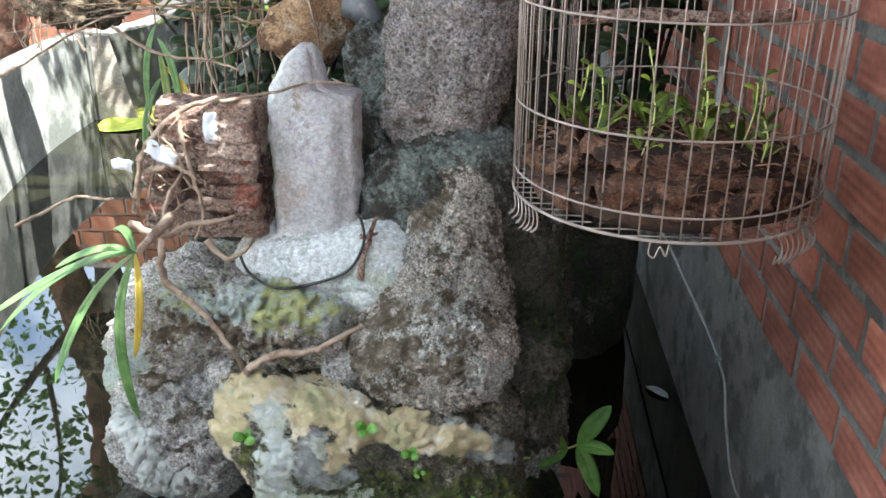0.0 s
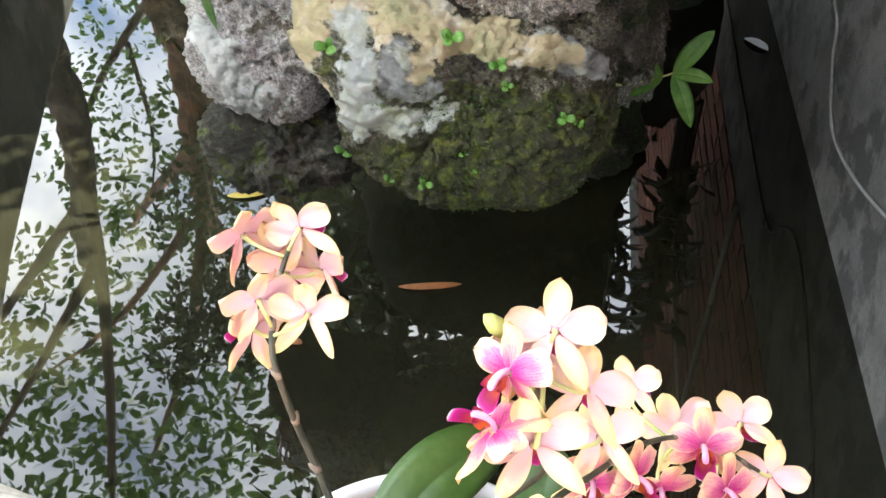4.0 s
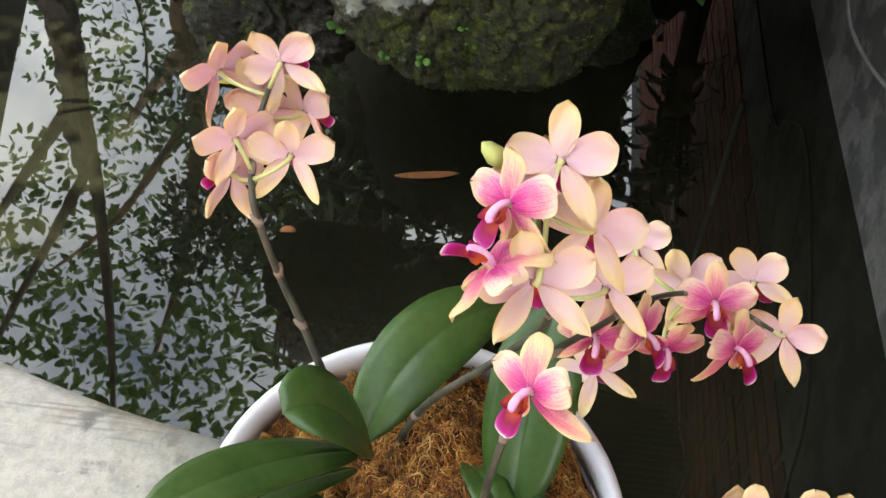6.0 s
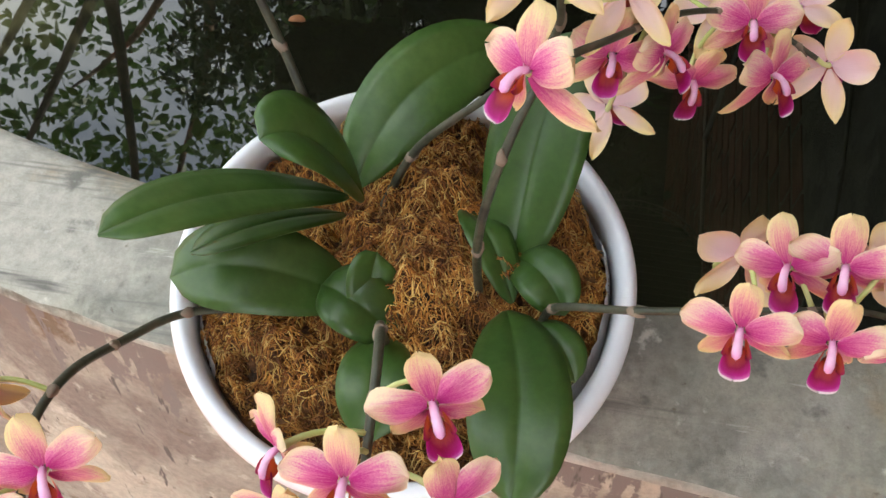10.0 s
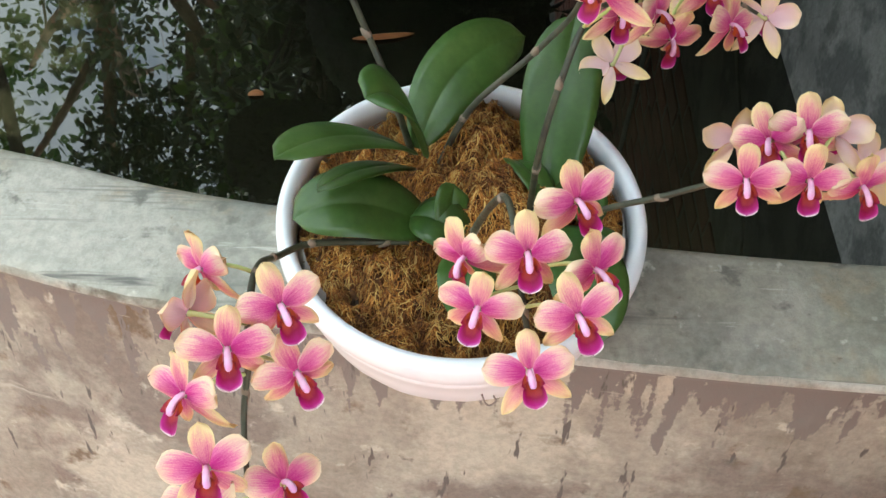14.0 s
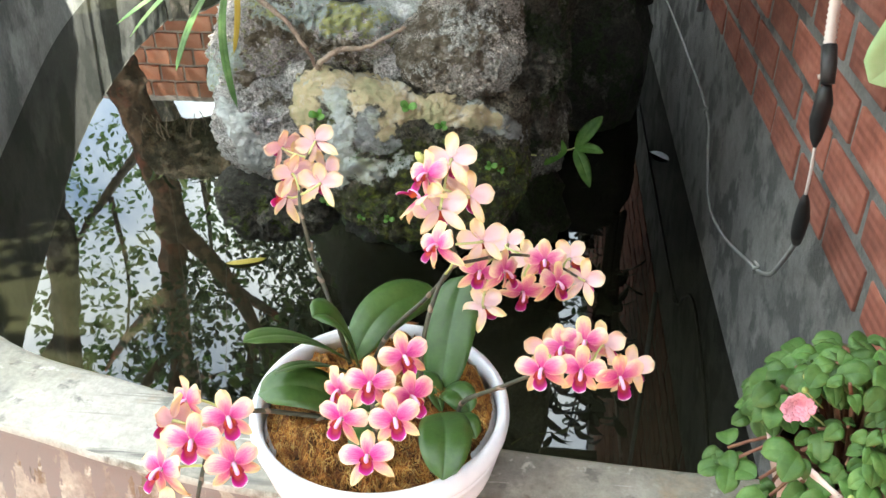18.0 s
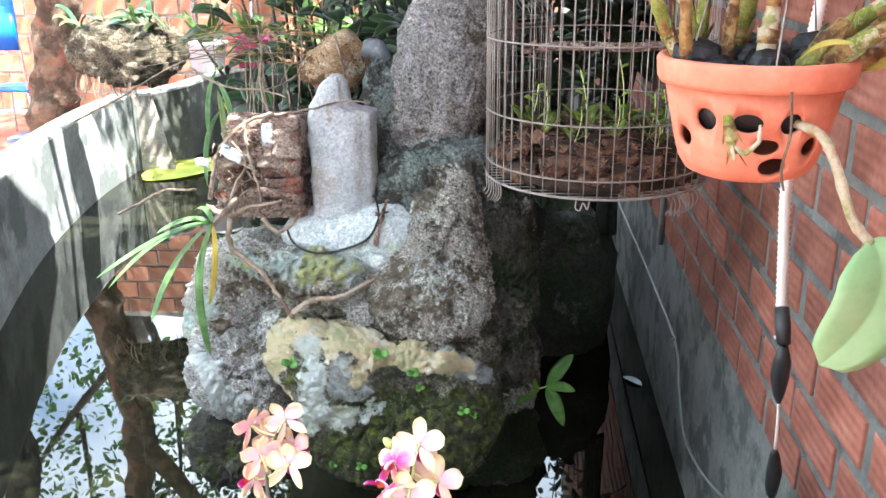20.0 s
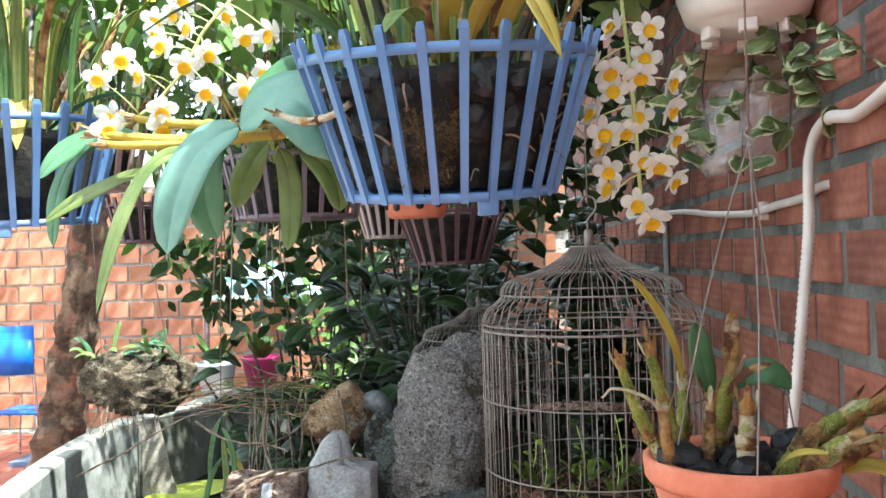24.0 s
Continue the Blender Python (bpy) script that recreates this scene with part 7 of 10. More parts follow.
def cane(parent, a, b, r, mat_, origin, bend=(0, 0, 0), name="cane"):
    """A jointed pseudobulb, swollen in the middle, with rings at the joints."""
    a, b = Vector(a) - Vector(origin), Vector(b) - Vector(origin)
    mid = (a + b) / 2 + Vector(bend)
    ctl = mid * 2 - (a + b) * 0.5
    pts, rs = [], []
    for i in range(31):
        t = i / 30
        pts.append(a * (1 - t) ** 2 + ctl * 2 * t * (1 - t) + b * t * t)
        rs.append(r * (0.66 + 0.40 * math.sin(math.pi * min(1, t * 0.85 + 0.10))) * (1.16 if i % 6 == 0 else (0.93 if i % 6 == 1 else 1.0)) * (0.8 if i == 30 else 1))
    bm = bmesh.new()
    tube(bm, pts, rs, 10)
    for v in bm.verts:
        v.co += Vector((noise.noise(v.co * 90), noise.noise(v.co * 90 + Vector((7, 0, 0))), noise.noise(v.co * 70))) * r * 0.16
    body_ = part(name, bm, mat_, parent)
    # dry sheaths that cling at the joints and the torn one at the tip
    for n_ in (6, 12, 18, 30):
        if n_ != 30 and noise.noise((a.x * 90 + n_, a.z * 50, b.x * 70)) < 0.0:
            continue
        d = (pts[n_] - pts[n_ - 1]).normalized()
        u = d.orthogonal().normalized()
        w = d.cross(u)
        bm = bmesh.new()
        rows = []
        for h_ in range(3):
            c_ = pts[n_] + d * (h_ - 0.6) * r * 0.9
            rows.append([c_ + (u * math.cos(k * math.tau / 12) + w * math.sin(k * math.tau / 12)) * rs[max(0, n_ - 1)] * (1.08 + 0.09 * h_) + d * (r * 0.8 * noise.noise((k * 1.7, n_, r * 500)) if h_ == 2 else 0) for k in range(12)])
        vs_ = [[bm.verts.new(q) for q in row] for row in rows]
        for ra, rb in zip(vs_, vs_[1:]):
            for k in range(12):
                bm.faces.new((ra[k], ra[(k + 1) % 12], rb[(k + 1) % 12], rb[k]))
        part("sheath", bm, husk_m, body_)
        if n_ in (12, 30):
            for k in range(3):
                o_ = u * math.cos(k * 2.1 + a.x * 60) + w * math.sin(k * 2.1 + a.x * 60)
                c_ = pts[n_] + o_ * rs[n_ - 1] * 0.8
                part("husk_shred", leaf_mesh(c_ - d * r, c_ + d * r * 1.2 + o_ * r * 0.5, c_ + d * r * (2.4 + k * 0.7) + o_ * r * (0.6 + 0.6 * k), r * 0.8, o_, 0.3, 6, 0.8, 0.0004), husk_m if k else pale_cane_m, body_)
    return body_


do = thing("dendrobium", TC + Vector((0, 0, 0.12)), "dendrobium with thick yellowing canes, few leaves and dry husks", "orchid")
DO = do.location
for a, b, r, mt, bend in (((0.300, 0.50, 1.47), (0.262, 0.50, 1.625), 0.0085, cane_m, (0.0, 0, 0)), ((0.285, 0.48, 1.48), (0.224, 0.47, 1.615), 0.0075, cane_m, (-0.004, 0, -0.006)), ((0.278, 0.46, 1.48), (0.268, 0.45, 1.56), 0.007, husk_m, (0, 0, 0)),
                          ((0.333, 0.50, 1.47), (0.356, 0.50, 1.60), 0.010, cane_m, (-0.003, 0, 0)), ((0.318, 0.47, 1.48), (0.324, 0.47, 1.572), 0.0075, husk_m, (0, 0, 0)), ((0.352, 0.44, 1.47), (0.357, 0.44, 1.565), 0.0095, pale_cane_m, (0.0, 0, 0)),
                          ((0.390, 0.46, 1.475), (0.472, 0.46, 1.555), 0.011, cane_m, (-0.005, 0, 0.006)), ((0.405, 0.44, 1.48), (0.468, 0.43, 1.535), 0.010, cane_m, (0, 0, 0.006)), ((0.430, 0.50, 1.48), (0.515, 0.50, 1.555), 0.011, cane_m, (-0.004, 0, 0.008)), ((0.44, 0.47, 1.475), (0.498, 0.46, 1.52), 0.009, husk_m, (0, 0, 0.004)), ((0.30, 0.54, 1.47), (0.31, 0.55, 1.575), 0.008, cane_m, (0, 0, 0))):
    cane(do, a, b, r, mt, DO, bend)
for b, m_, t_, w, mt, lift in (((0.297, 0.49, 1.59), (0.280, 0.485, 1.655), (0.240, 0.48, 1.715), 0.017, yellow_leaf_m, (0.6, -0.6, 0.3)), ((0.335, 0.51, 1.57), (0.322, 0.50, 1.615), (0.316, 0.50, 1.658), 0.034, broad_m, (0.4, -0.8, 0.1)), ((0.357, 0.51, 1.578), (0.390, 0.50, 1.60), (0.424, 0.50, 1.578), 0.034, broad_m, (0.1, -0.8, 0.5)),
                               ((0.352, 0.50, 1.595), (0.357, 0.50, 1.635), (0.358, 0.50, 1.672), 0.018, husk_m, (0, -1, 0)), ((0.345, 0.48, 1.575), (0.365, 0.475, 1.60), (0.395, 0.47, 1.612), 0.010, husk_m, (0, -0.8, 0.4)), ((0.468, 0.46, 1.49), (0.495, 0.45, 1.500), (0.535, 0.44, 1.478), 0.022, yellow_leaf_m, (0, -0.6, 0.8)),
                               ((0.39, 0.45, 1.49), (0.40, 0.42, 1.52), (0.43, 0.40, 1.525), 0.010, yellow_leaf_m, (0, -0.6, 0.8))):
    part("leaf", leaf_mesh(Vector(b) - DO, Vector(m_) - DO, Vector(t_) - DO, w, lift, 0.2, 14, 0.5, 0.0008), mt, do)
creeper(do, [(0.275, 0.47, 1.555), (0.245, 0.46, 1.58), (0.215, 0.46, 1.588), (0.200, 0.46, 1.578)], 0.0025, pale_cane_m, "aerial_root", DO)
# a keiki cane that grows out of a hole and droops with one broad leaf
line = curve([(0.375, 0.47, 1.452), (0.388, 0.43, 1.440), (0.408, 0.400, 1.432), (0.424, 0.39, 1.405), (0.448, 0.385, 1.345), (0.470, 0.382, 1.318)], 7)
bm = bmesh.new()
tube(bm, [p - DO for p in line], [0.0055 * (1.2 if i % 6 == 0 else 1) for i in range(len(line))], 8)
kc = part("drooping_cane", bm, pale_cane_m, do, "pale jointed cane")
part("broad_leaf", leaf_mesh(Vector((0.470, 0.382, 1.322)) - DO, Vector((0.478, 0.365, 1.258)) - DO, Vector((0.432, 0.372, 1.178)) - DO, 0.098, (0.15, -0.9, 0.3), 0.16, 20, 0.42, 0.0009, 0.002, 1.0, peak=0.40), material("pale_green_leaf", [(0.26, 0.45, 0.20), (0.34, 0.54, 0.27), (0.42, 0.60, 0.34)], 12, 0.42, 0.05, transl=0.25), kc)
sh = thing("bent_shoot", (0.32, 0.40, 1.43), "bent green-brown shoot growing from the side of the pot", "orchid")
cane(sh, (0.312, 0.402, 1.452), (0.318, 0.392, 1.418), 0.0055, cane_m, sh.location)
creeper(sh, [(0.318, 0.392, 1.420), (0.330, 0.388, 1.414), (0.344, 0.39, 1.425), (0.346, 0.40, 1.442)], 0.0035, pale_cane_m, "shoot", sh.location)
for i, (a, m_) in enumerate((((0.272, 0.46, 1.502), (0.33, 0.48, 1.75)), ((0.352, 0.385, 1.490), (0.375, 0.44, 1.70)), ((0.455, 0.57, 1.502), (0.42, 0.54, 1.70)))):
    bm = bmesh.new()
    tube(bm, curve([a, m_, (0.386, 0.50, 1.925)], 8), 0.0012, 5)
    part("hanger_wire", bm, wire_m, tp).matrix_local = Matrix.Translation(-TC)
bm = bmesh.new()
tube(bm, [(0.386, 0.50, 1.92), (0.387, 0.50, HANG + 0.09)], 0.0014, 5)
tube(bm, curve([(0.384, 0.498, 1.915), (0.391, 0.494, 1.925), (0.382, 0.503, 1.935), (0.390, 0.505, 1.945), (0.386, 0.5, 1.95)], 4), 0.0016, 5)
part("hanger_wire", bm, wire_m, tp).matrix_local = Matrix.Translation(-TC)
bm = bmesh.new()
tube(bm, curve([(0.372, 0.382, 1.490), (0.377, 0.384, 1.44), (0.374, 0.392, 1.40), (0.380, 0.395, 1.37)], 5), 0.0016, 5)
part("twine", bm, root_m, tp, "frayed twine tied to the rim").matrix_local = Matrix.Translation(-TC)

# ================================================================ hose, plug and cable on the wall
hose_m = material("white_corrugated_plastic", [(0.58, 0.50, 0.46), (0.70, 0.62, 0.58)], 12, 0.45, 0.05)
hs = thing("corrugated_hose", (0.52, 0.70, 1.1), "pinkish white corrugated hose hanging down the brick wall", "hose")
HO = hs.location
line = curve([(0.583, 0.52, 1.955), (0.583, 0.59, 1.940), (0.583, 0.644, 1.930), (0.583, 0.702, 1.923), (0.583, 0.750, 1.928), (0.583, 0.804, 1.934), (0.580, 0.850, 1.920), (0.574, 0.866, 1.890), (0.569, 0.864, 1.850), (0.564, 0.855, 1.77), (0.546, 0.832, 1.667), (0.524, 0.805, 1.545), (0.510, 0.79, 1.46), (0.503, 0.775, 1.38), (0.503, 0.79, 1.27), (0.502, 0.76, 1.17), (0.502, 0.735, 1.085)], 24)
bm = bmesh.new()
tube(bm, [p - HO for p in line], [0.0098 if i % 2 else 0.0078 for i in range(len(line))], 12)
part("tube", bm, hose_m, hs)
bm = bmesh.new()
tube(bm, [Vector(p) - HO for p in ((0.502, 0.737, 1.092), (0.502, 0.72, 1.07), (0.502, 0.706, 1.045))], [0.0115, 0.0118, 0.010], 12)
part("tape", bm, black_m, hs, "black insulating tape")
bm = bmesh.new()
tube(bm, [Vector(p) - HO for p in ((0.502, 0.72, 1.055), (0.503, 0.717, 1.05))], [0.0125, 0.0125], 12)
part("tie", bm, hose_m, hs, "white cable tie")
plug = thing("cable_plug", (0.52, 0.74, 0.90), "black cable plugs hanging on a grey lead", "plug")
PO = plug.location
for pts, rs in (([(0.504, 0.712, 1.04), (0.508, 0.72, 1.01), (0.512, 0.735, 0.975), (0.514, 0.735, 0.945), (0.515, 0.732, 0.93)], [0.007, 0.0135, 0.0145, 0.009, 0.003]), ([(0.52, 0.735, 0.845), (0.523, 0.742, 0.83), (0.53, 0.755, 0.79), (0.538, 0.78, 0.745), (0.543, 0.79, 0.72)], [0.003, 0.008, 0.013, 0.012, 0.008])):
    bm = bmesh.new()
    tube(bm, curve([Vector(p) - PO for p in pts], 1), rs, 12)
    part("plug_body", bm, black_m, plug)
bm = bmesh.new()
tube(bm, curve([Vector(p) - PO for p in ((0.515, 0.732, 0.932), (0.517, 0.73, 0.89), (0.52, 0.735, 0.845))], 5), 0.0026, 6)
part("lead", bm, hose_m, plug, "pale lead between the plugs")
cab = thing("cable", (0.59, 1.2, 0.42), "thin grey cable hanging along the cement plinth", "cable")
CO = cab.location
cable_m = material("grey_cable", [(0.24, 0.24, 0.23), (0.36, 0.36, 0.35)], 20, 0.6, 0.1)
bm = bmesh.new()
tube(bm, curve([Vector(p) - CO for p in ((0.543, 0.79, 0.72), (0.56, 0.90, 0.60), (0.585, 1.02, 0.50), (0.592, 1.12, 0.44), (0.594, 1.21, 0.405), (0.596, 1.50, 0.30), (0.596, 1.72, 0.27), (0.597, 1.86, 0.36), (0.597, 1.98, 0.45), (0.597, 2.55, 0.455), (0.597, 3.75, 0.43), (0.597, 5.5, 0.45), (0.597, 7.0, 0.46))], 8), 0.0045, 7)
part("lead", bm, cable_m, cab)
for q in ((0.593, 1.14, 0.432), (0.596, 1.98, 0.452)):
    bm = bmesh.new()
    tube(bm, curve([Vector(q) - CO + Vector(o) for o in ((0, 0.01, -0.012), (-0.008, 0, 0.0), (0, -0.008, 0.012), (-0.006, 0.006, 0.016), (0.0, 0.014, 0.004))], 4), 0.004, 6)
    part("knot", bm, cable_m, cab)
pv = thing("pvc_pipe", (0.585, 1.0, 1.85), "bent pinkish white pipe fixed to the brick wall", "pipe")
bm = bmesh.new()
tube(bm, curve([Vector(p) - pv.location for p in ((0.587, 3.2, 1.87), (0.587, 2.2, 1.852), (0.587, 1.85, 1.838), (0.585, 1.64, 1.824), (0.585, 1.29, 1.810), (0.585, 1.10, 1.817), (0.587, 0.95, 1.822), (0.592, 0.885, 1.835), (0.602, 0.86, 1.838))], 6), 0.0080, 10)
part("tube", bm, hose_m, pv)
for y, z in ((2.6, 1.86), (1.2, 1.812)):
    bm = bmesh.new()
    box(bm, Vector((0.597, y, z)) - pv.location, (0.03, 0.02, 0.036), bevel=0.003)
    part("clip", bm, hose_m, pv)
bm = bmesh.new()
tube(bm, [(0.585, 2.3, 1.15), (0.585, 2.3, 1.86)], 0.010, 8)
tube(bm, [(0.585, 2.3, 0.66), (0.585, 2.3, 1.15)], 0.010, 8)
solid("conduit", bm, cable_m, "grey conduit running up the brick wall", "pipe")

# ================================================================ hanging baskets
blue_m = material("blue_plastic", [(0.085, 0.17, 0.36), (0.115, 0.215, 0.43), (0.15, 0.26, 0.49)], 8, 0.42, 0.08)
mauve_m = material("mauve_plastic", [(0.16, 0.12, 0.16), (0.23, 0.18, 0.22)], 8, 0.5, 0.05)
pinkgrey_m = material("faded_pink_plastic", [(0.36, 0.27, 0.26), (0.46, 0.36, 0.34)], 8, 0.5, 0.05)
plum_m = material("plum_plastic", [(0.07, 0.035, 0.05), (0.12, 0.06, 0.08)], 8, 0.5, 0.05)


def basket(place, r0, r1, h, slats, mat_, label, turn=0.0, wide=0.012, strings=True, tab=True, tip=0.0):
    """A slatted orchid basket: upright slats between two hoops, a base, and three wires up to a beam."""
    b = thing("orchid_basket", place, label, "basket", "hanging orchid baskets")
    b.rotation_euler = (tip, 0, 0)
    level = Matrix.Rotation(-tip, 3, "X")
    bm = bmesh.new()
    a0, a1 = Vector((r0, 0, -0.002)), Vector((r1 + 0.006, 0, h + 0.014))
    d = (a1 - a0).normalized()
    nrm = Vector((d.z, 0, -d.x))
    rows = [[p + Vector((0, sy * w / 2, 0)) + nrm * sn * t for sy, sn in ((-1, -1), (1, -1), (1, 1), (-1, 1))] for p, w, t in ((a0, wide * 0.8, 0.003), (a0 + (a1 - a0) * 0.5, wide * 0.9, 0.003), (a1 - d * 0.006, wide, 0.0032), (a1, wide * 0.7, 0.002))]
    loft(bm, rows)
    me = None
    for k in range(slats):
        if me is None:
            o = part("slat", bm, mat_, b, smooth=False)
            me = o.data
        else:
            o = new("slat", me)
            o.parent = b
        o.rotation_euler = (0, 0, turn + k * math.tau / slats)
    for q, z, t in ((r0 + 0.001, 0.003, 0.0045), (r1, h - 0.008, 0.005)):
        bm = bmesh.new()
        lathe(bm, [(q - t * 0.5, z - t), (q + t * 0.3, z - t), (q + t * 0.3, z + t), (q - t * 0.5, z + t)], 56)
        part("hoop", bm, mat_, b)
    bm = bmesh.new()
    lathe(bm, [(0.0, 0.0), (r0, 0.0), (r0, 0.006), (0.0, 0.006)], 40, closed=False)
    part("base", bm, mat_, b)
    if tab:
        bm = bmesh.new()
        box(bm, (0.38 * r0, -r0 * 0.91, -0.007), (0.021, 0.005, 0.018), Matrix.Rotation(0.4, 4, "Z"), bevel=0.0015)
        part("tab", bm, mat_, b)
    if strings:
        for k in range(3):
            a = turn + 0.5 + k * math.tau / 3
            bm = bmesh.new()
            tube(bm, [(r1 * math.cos(a), r1 * math.sin(a), h - 0.01), level @ Vector((0.01 * math.cos(a), 0.01 * math.sin(a), HANG + 0.06 - place[2]))], 0.0011, 4)
            part("hanger_wire", bm, wire_m, b)
    # filling
    bm = bmesh.new()
    lathe(bm, [(0.0, 0.008), (r0 * 0.80, 0.01), (r1 * 0.80, h * 0.78), (r1 * 0.5, h * 0.88), (0.0, h * 0.90)], 30, wob=0.05, closed=False)
    bmesh.ops.subdivide_edges(bm, edges=bm.edges, cuts=2, use_grid_fill=True)
    for v in bm.verts:
        v.co *= 1 + 0.05 * noise.noise(v.co * 40 + Vector((place[0] * 9, 0, 0)))
    part("filling", bm, filler_m, b, "charcoal, bark and fern root packing")
    return b


filler_m = stone("bark_and_charcoal", (0.012, 0.011, 0.011), (0.030, 0.025, 0.022), (0.075, 0.055, 0.04), (0.12, 0.06, 0.03), 0.28, 40, 90, 1.0)
B1 = (0.040, 0.405, 1.815)
bb1 = basket(B1, 0.113, 0.157, 0.151, 26, blue_m, "blue plastic slatted basket packed with charcoal and bark", 0.06, 0.0090, tip=0.14)
basket((-0.650, 0.715, 1.812), 0.113, 0.156, 0.158, 26, blue_m, "blue plastic slatted basket hanging beside the tree", 0.16, 0.0105, tip=0.06)
basket((-0.445, 1.62, 1.848), 0.150, 0.185, 0.155, 24, mauve_m, "mauve-grey slatted orchid basket hanging under the roof", 0.1)
basket((-0.055, 1.62, 1.722), 0.085, 0.132, 0.135, 20, plum_m, "dark plum slatted basket hanging behind the birdcage", 0.2, tab=False)
basket((-0.775, 1.22, 1.905), 0.080, 0.105, 0.12, 18, pinkgrey_m, "faded pink slatted basket on wires", 0.1, tab=False)
basket((-1.020, 2.02, 1.810), 0.080, 0.11, 0.12, 18, plum_m, "small dark slatted basket with trailing plant", 0.1, tab=False)
basket((-0.275, 2.05, 1.80), 0.07, 0.10, 0.11, 20, pinkgrey_m, "pale worn slatted basket in the shade", 0.1, tab=False)
# small clay pot behind the blue basket
ft = thing("clay_pot", (-0.103, 1.30, 1.826), "small orange clay orchid pot with round holes", "pot")
bm = bmesh.new()
lathe(bm, [(0.0, 0.0), (0.056, 0.0), (0.062, 0.006), (0.072, 0.065), (0.076, 0.068), (0.076, 0.08), (0.068, 0.08), (0.058, 0.01), (0.0, 0.01)], 36, closed=False)
part("body", bm, terra_m, ft)
# Dark discs on the surface stand in for the shade inside the holes.
for a, z in ((-2.45, 0.052), (-2.15, 0.022), (-1.75, 0.050), (-1.35, 0.024), (-1.0, 0.054), (-0.7, 0.028), (-2.75, 0.026)):
    bm = bmesh.new()
    bmesh.ops.create_cone(bm, cap_ends=True, segments=14, radius1=0.009, radius2=0.009, depth=0.004, matrix=Matrix.Rotation(a, 4, "Z") @ Matrix.Translation((0.0615 + z * 0.15, 0, z)) @ Matrix.Rotation(math.pi / 2, 4, "Y"))
    part("hole", bm, coal_m, ft, "dark disc standing for the shade inside a drainage hole")
bm = bmesh.new()
tube(bm, [(0, 0, 0.05), (0.02, 0, HANG - 1.70)], 0.0012, 4)
part("hanger_wire", bm, wire_m, ft)

hr = random.Random(31)


def lumps(c, r0, r1, h, count, label, group, mats):
    for i in range(count):
        a, s_, t = hr.random() * math.tau, hr.uniform(0.008, 0.019), hr.uniform(0.10, 0.86)
        if abs(a - 4.68) < 0.30 and 0.05 < t < 0.72:
            a += 0.9
        q = r0 + (r1 - r0) * t - s_ * hr.uniform(0.85, 1.5) - 0.004
        bm = blob((0, 0, 0), (s_, s_ * 0.75, s_ * hr.uniform(0.7, 1.3)), 2, 0.45, 2.0, i * 2.1 + r0)
        y = c[1] + q * math.sin(a) - h * t * 0.13
        solid("bark_lump", bm, mats[i % len(mats)], label, "bark", group=group, place=(c[0] + q * math.cos(a), y, c[2] + h * t + 0.14 * q * math.sin(a)), smooth=False)


fern_m = stone("fern_root", (0.10, 0.055, 0.026), (0.20, 0.115, 0.05), (0.30, 0.20, 0.09), (0.05, 0.035, 0.02), 0.42, 40, 160, 1.0, (0.16, 0.15, 0.05), 0.30, [], 0.8)
lumps(B1, 0.108, 0.150, 0.145, 120, "dark lump of charcoal or bark in the blue basket", "lumps in the blue basket", (coal_m, filler_m, coal_m, filler_m))
bm = blob((0, 0, 0), (0.036, 0.020, 0.052), 5, 0.30, 3.0, 4.0)
for i in range(170):
    a = Vector((hr.uniform(-0.034, 0.036), -0.019 + hr.uniform(-0.002, 0.006), hr.uniform(-0.05, 0.05)))
    d = Vector((hr.uniform(-0.010, 0.010), -hr.uniform(0.0, 0.004), hr.uniform(-0.016, 0.016)))
    tube(bm, [a, a + d * 0.5 + Vector((0, -0.002, 0)), a + d], 0.0006, 3)
fr_ob = solid("fern_root", bm, fern_m, "brown fibrous block of fern root in the blue basket", "bark", place=(0.030, 0.300, 1.868))
fr_ob.rotation_euler = (0.12, 0.22, 0)

# loose roots that show between the slats
for i in range(26):
    a = -math.pi / 2 + hr.uniform(-1.4, 1.4)
    z_ = hr.uniform(0.02, 0.12)
    q = 0.104 + z_ * 0.25 + hr.uniform(-0.006, 0.002)
    p0 = Vector((math.cos(a) * q, math.sin(a) * q, z_))
    p1 = p0 + Vector((hr.uniform(-0.03, 0.03), hr.uniform(-0.006, 0.006), hr.uniform(-0.035, 0.02)))
    creeper(bb1, [p0, (p0 + p1) / 2 + Vector((0, 0, 0.006)), p1], hr.uniform(0.0010, 0.0024), root_m, "rootlet", (0, 0, 0), 4)

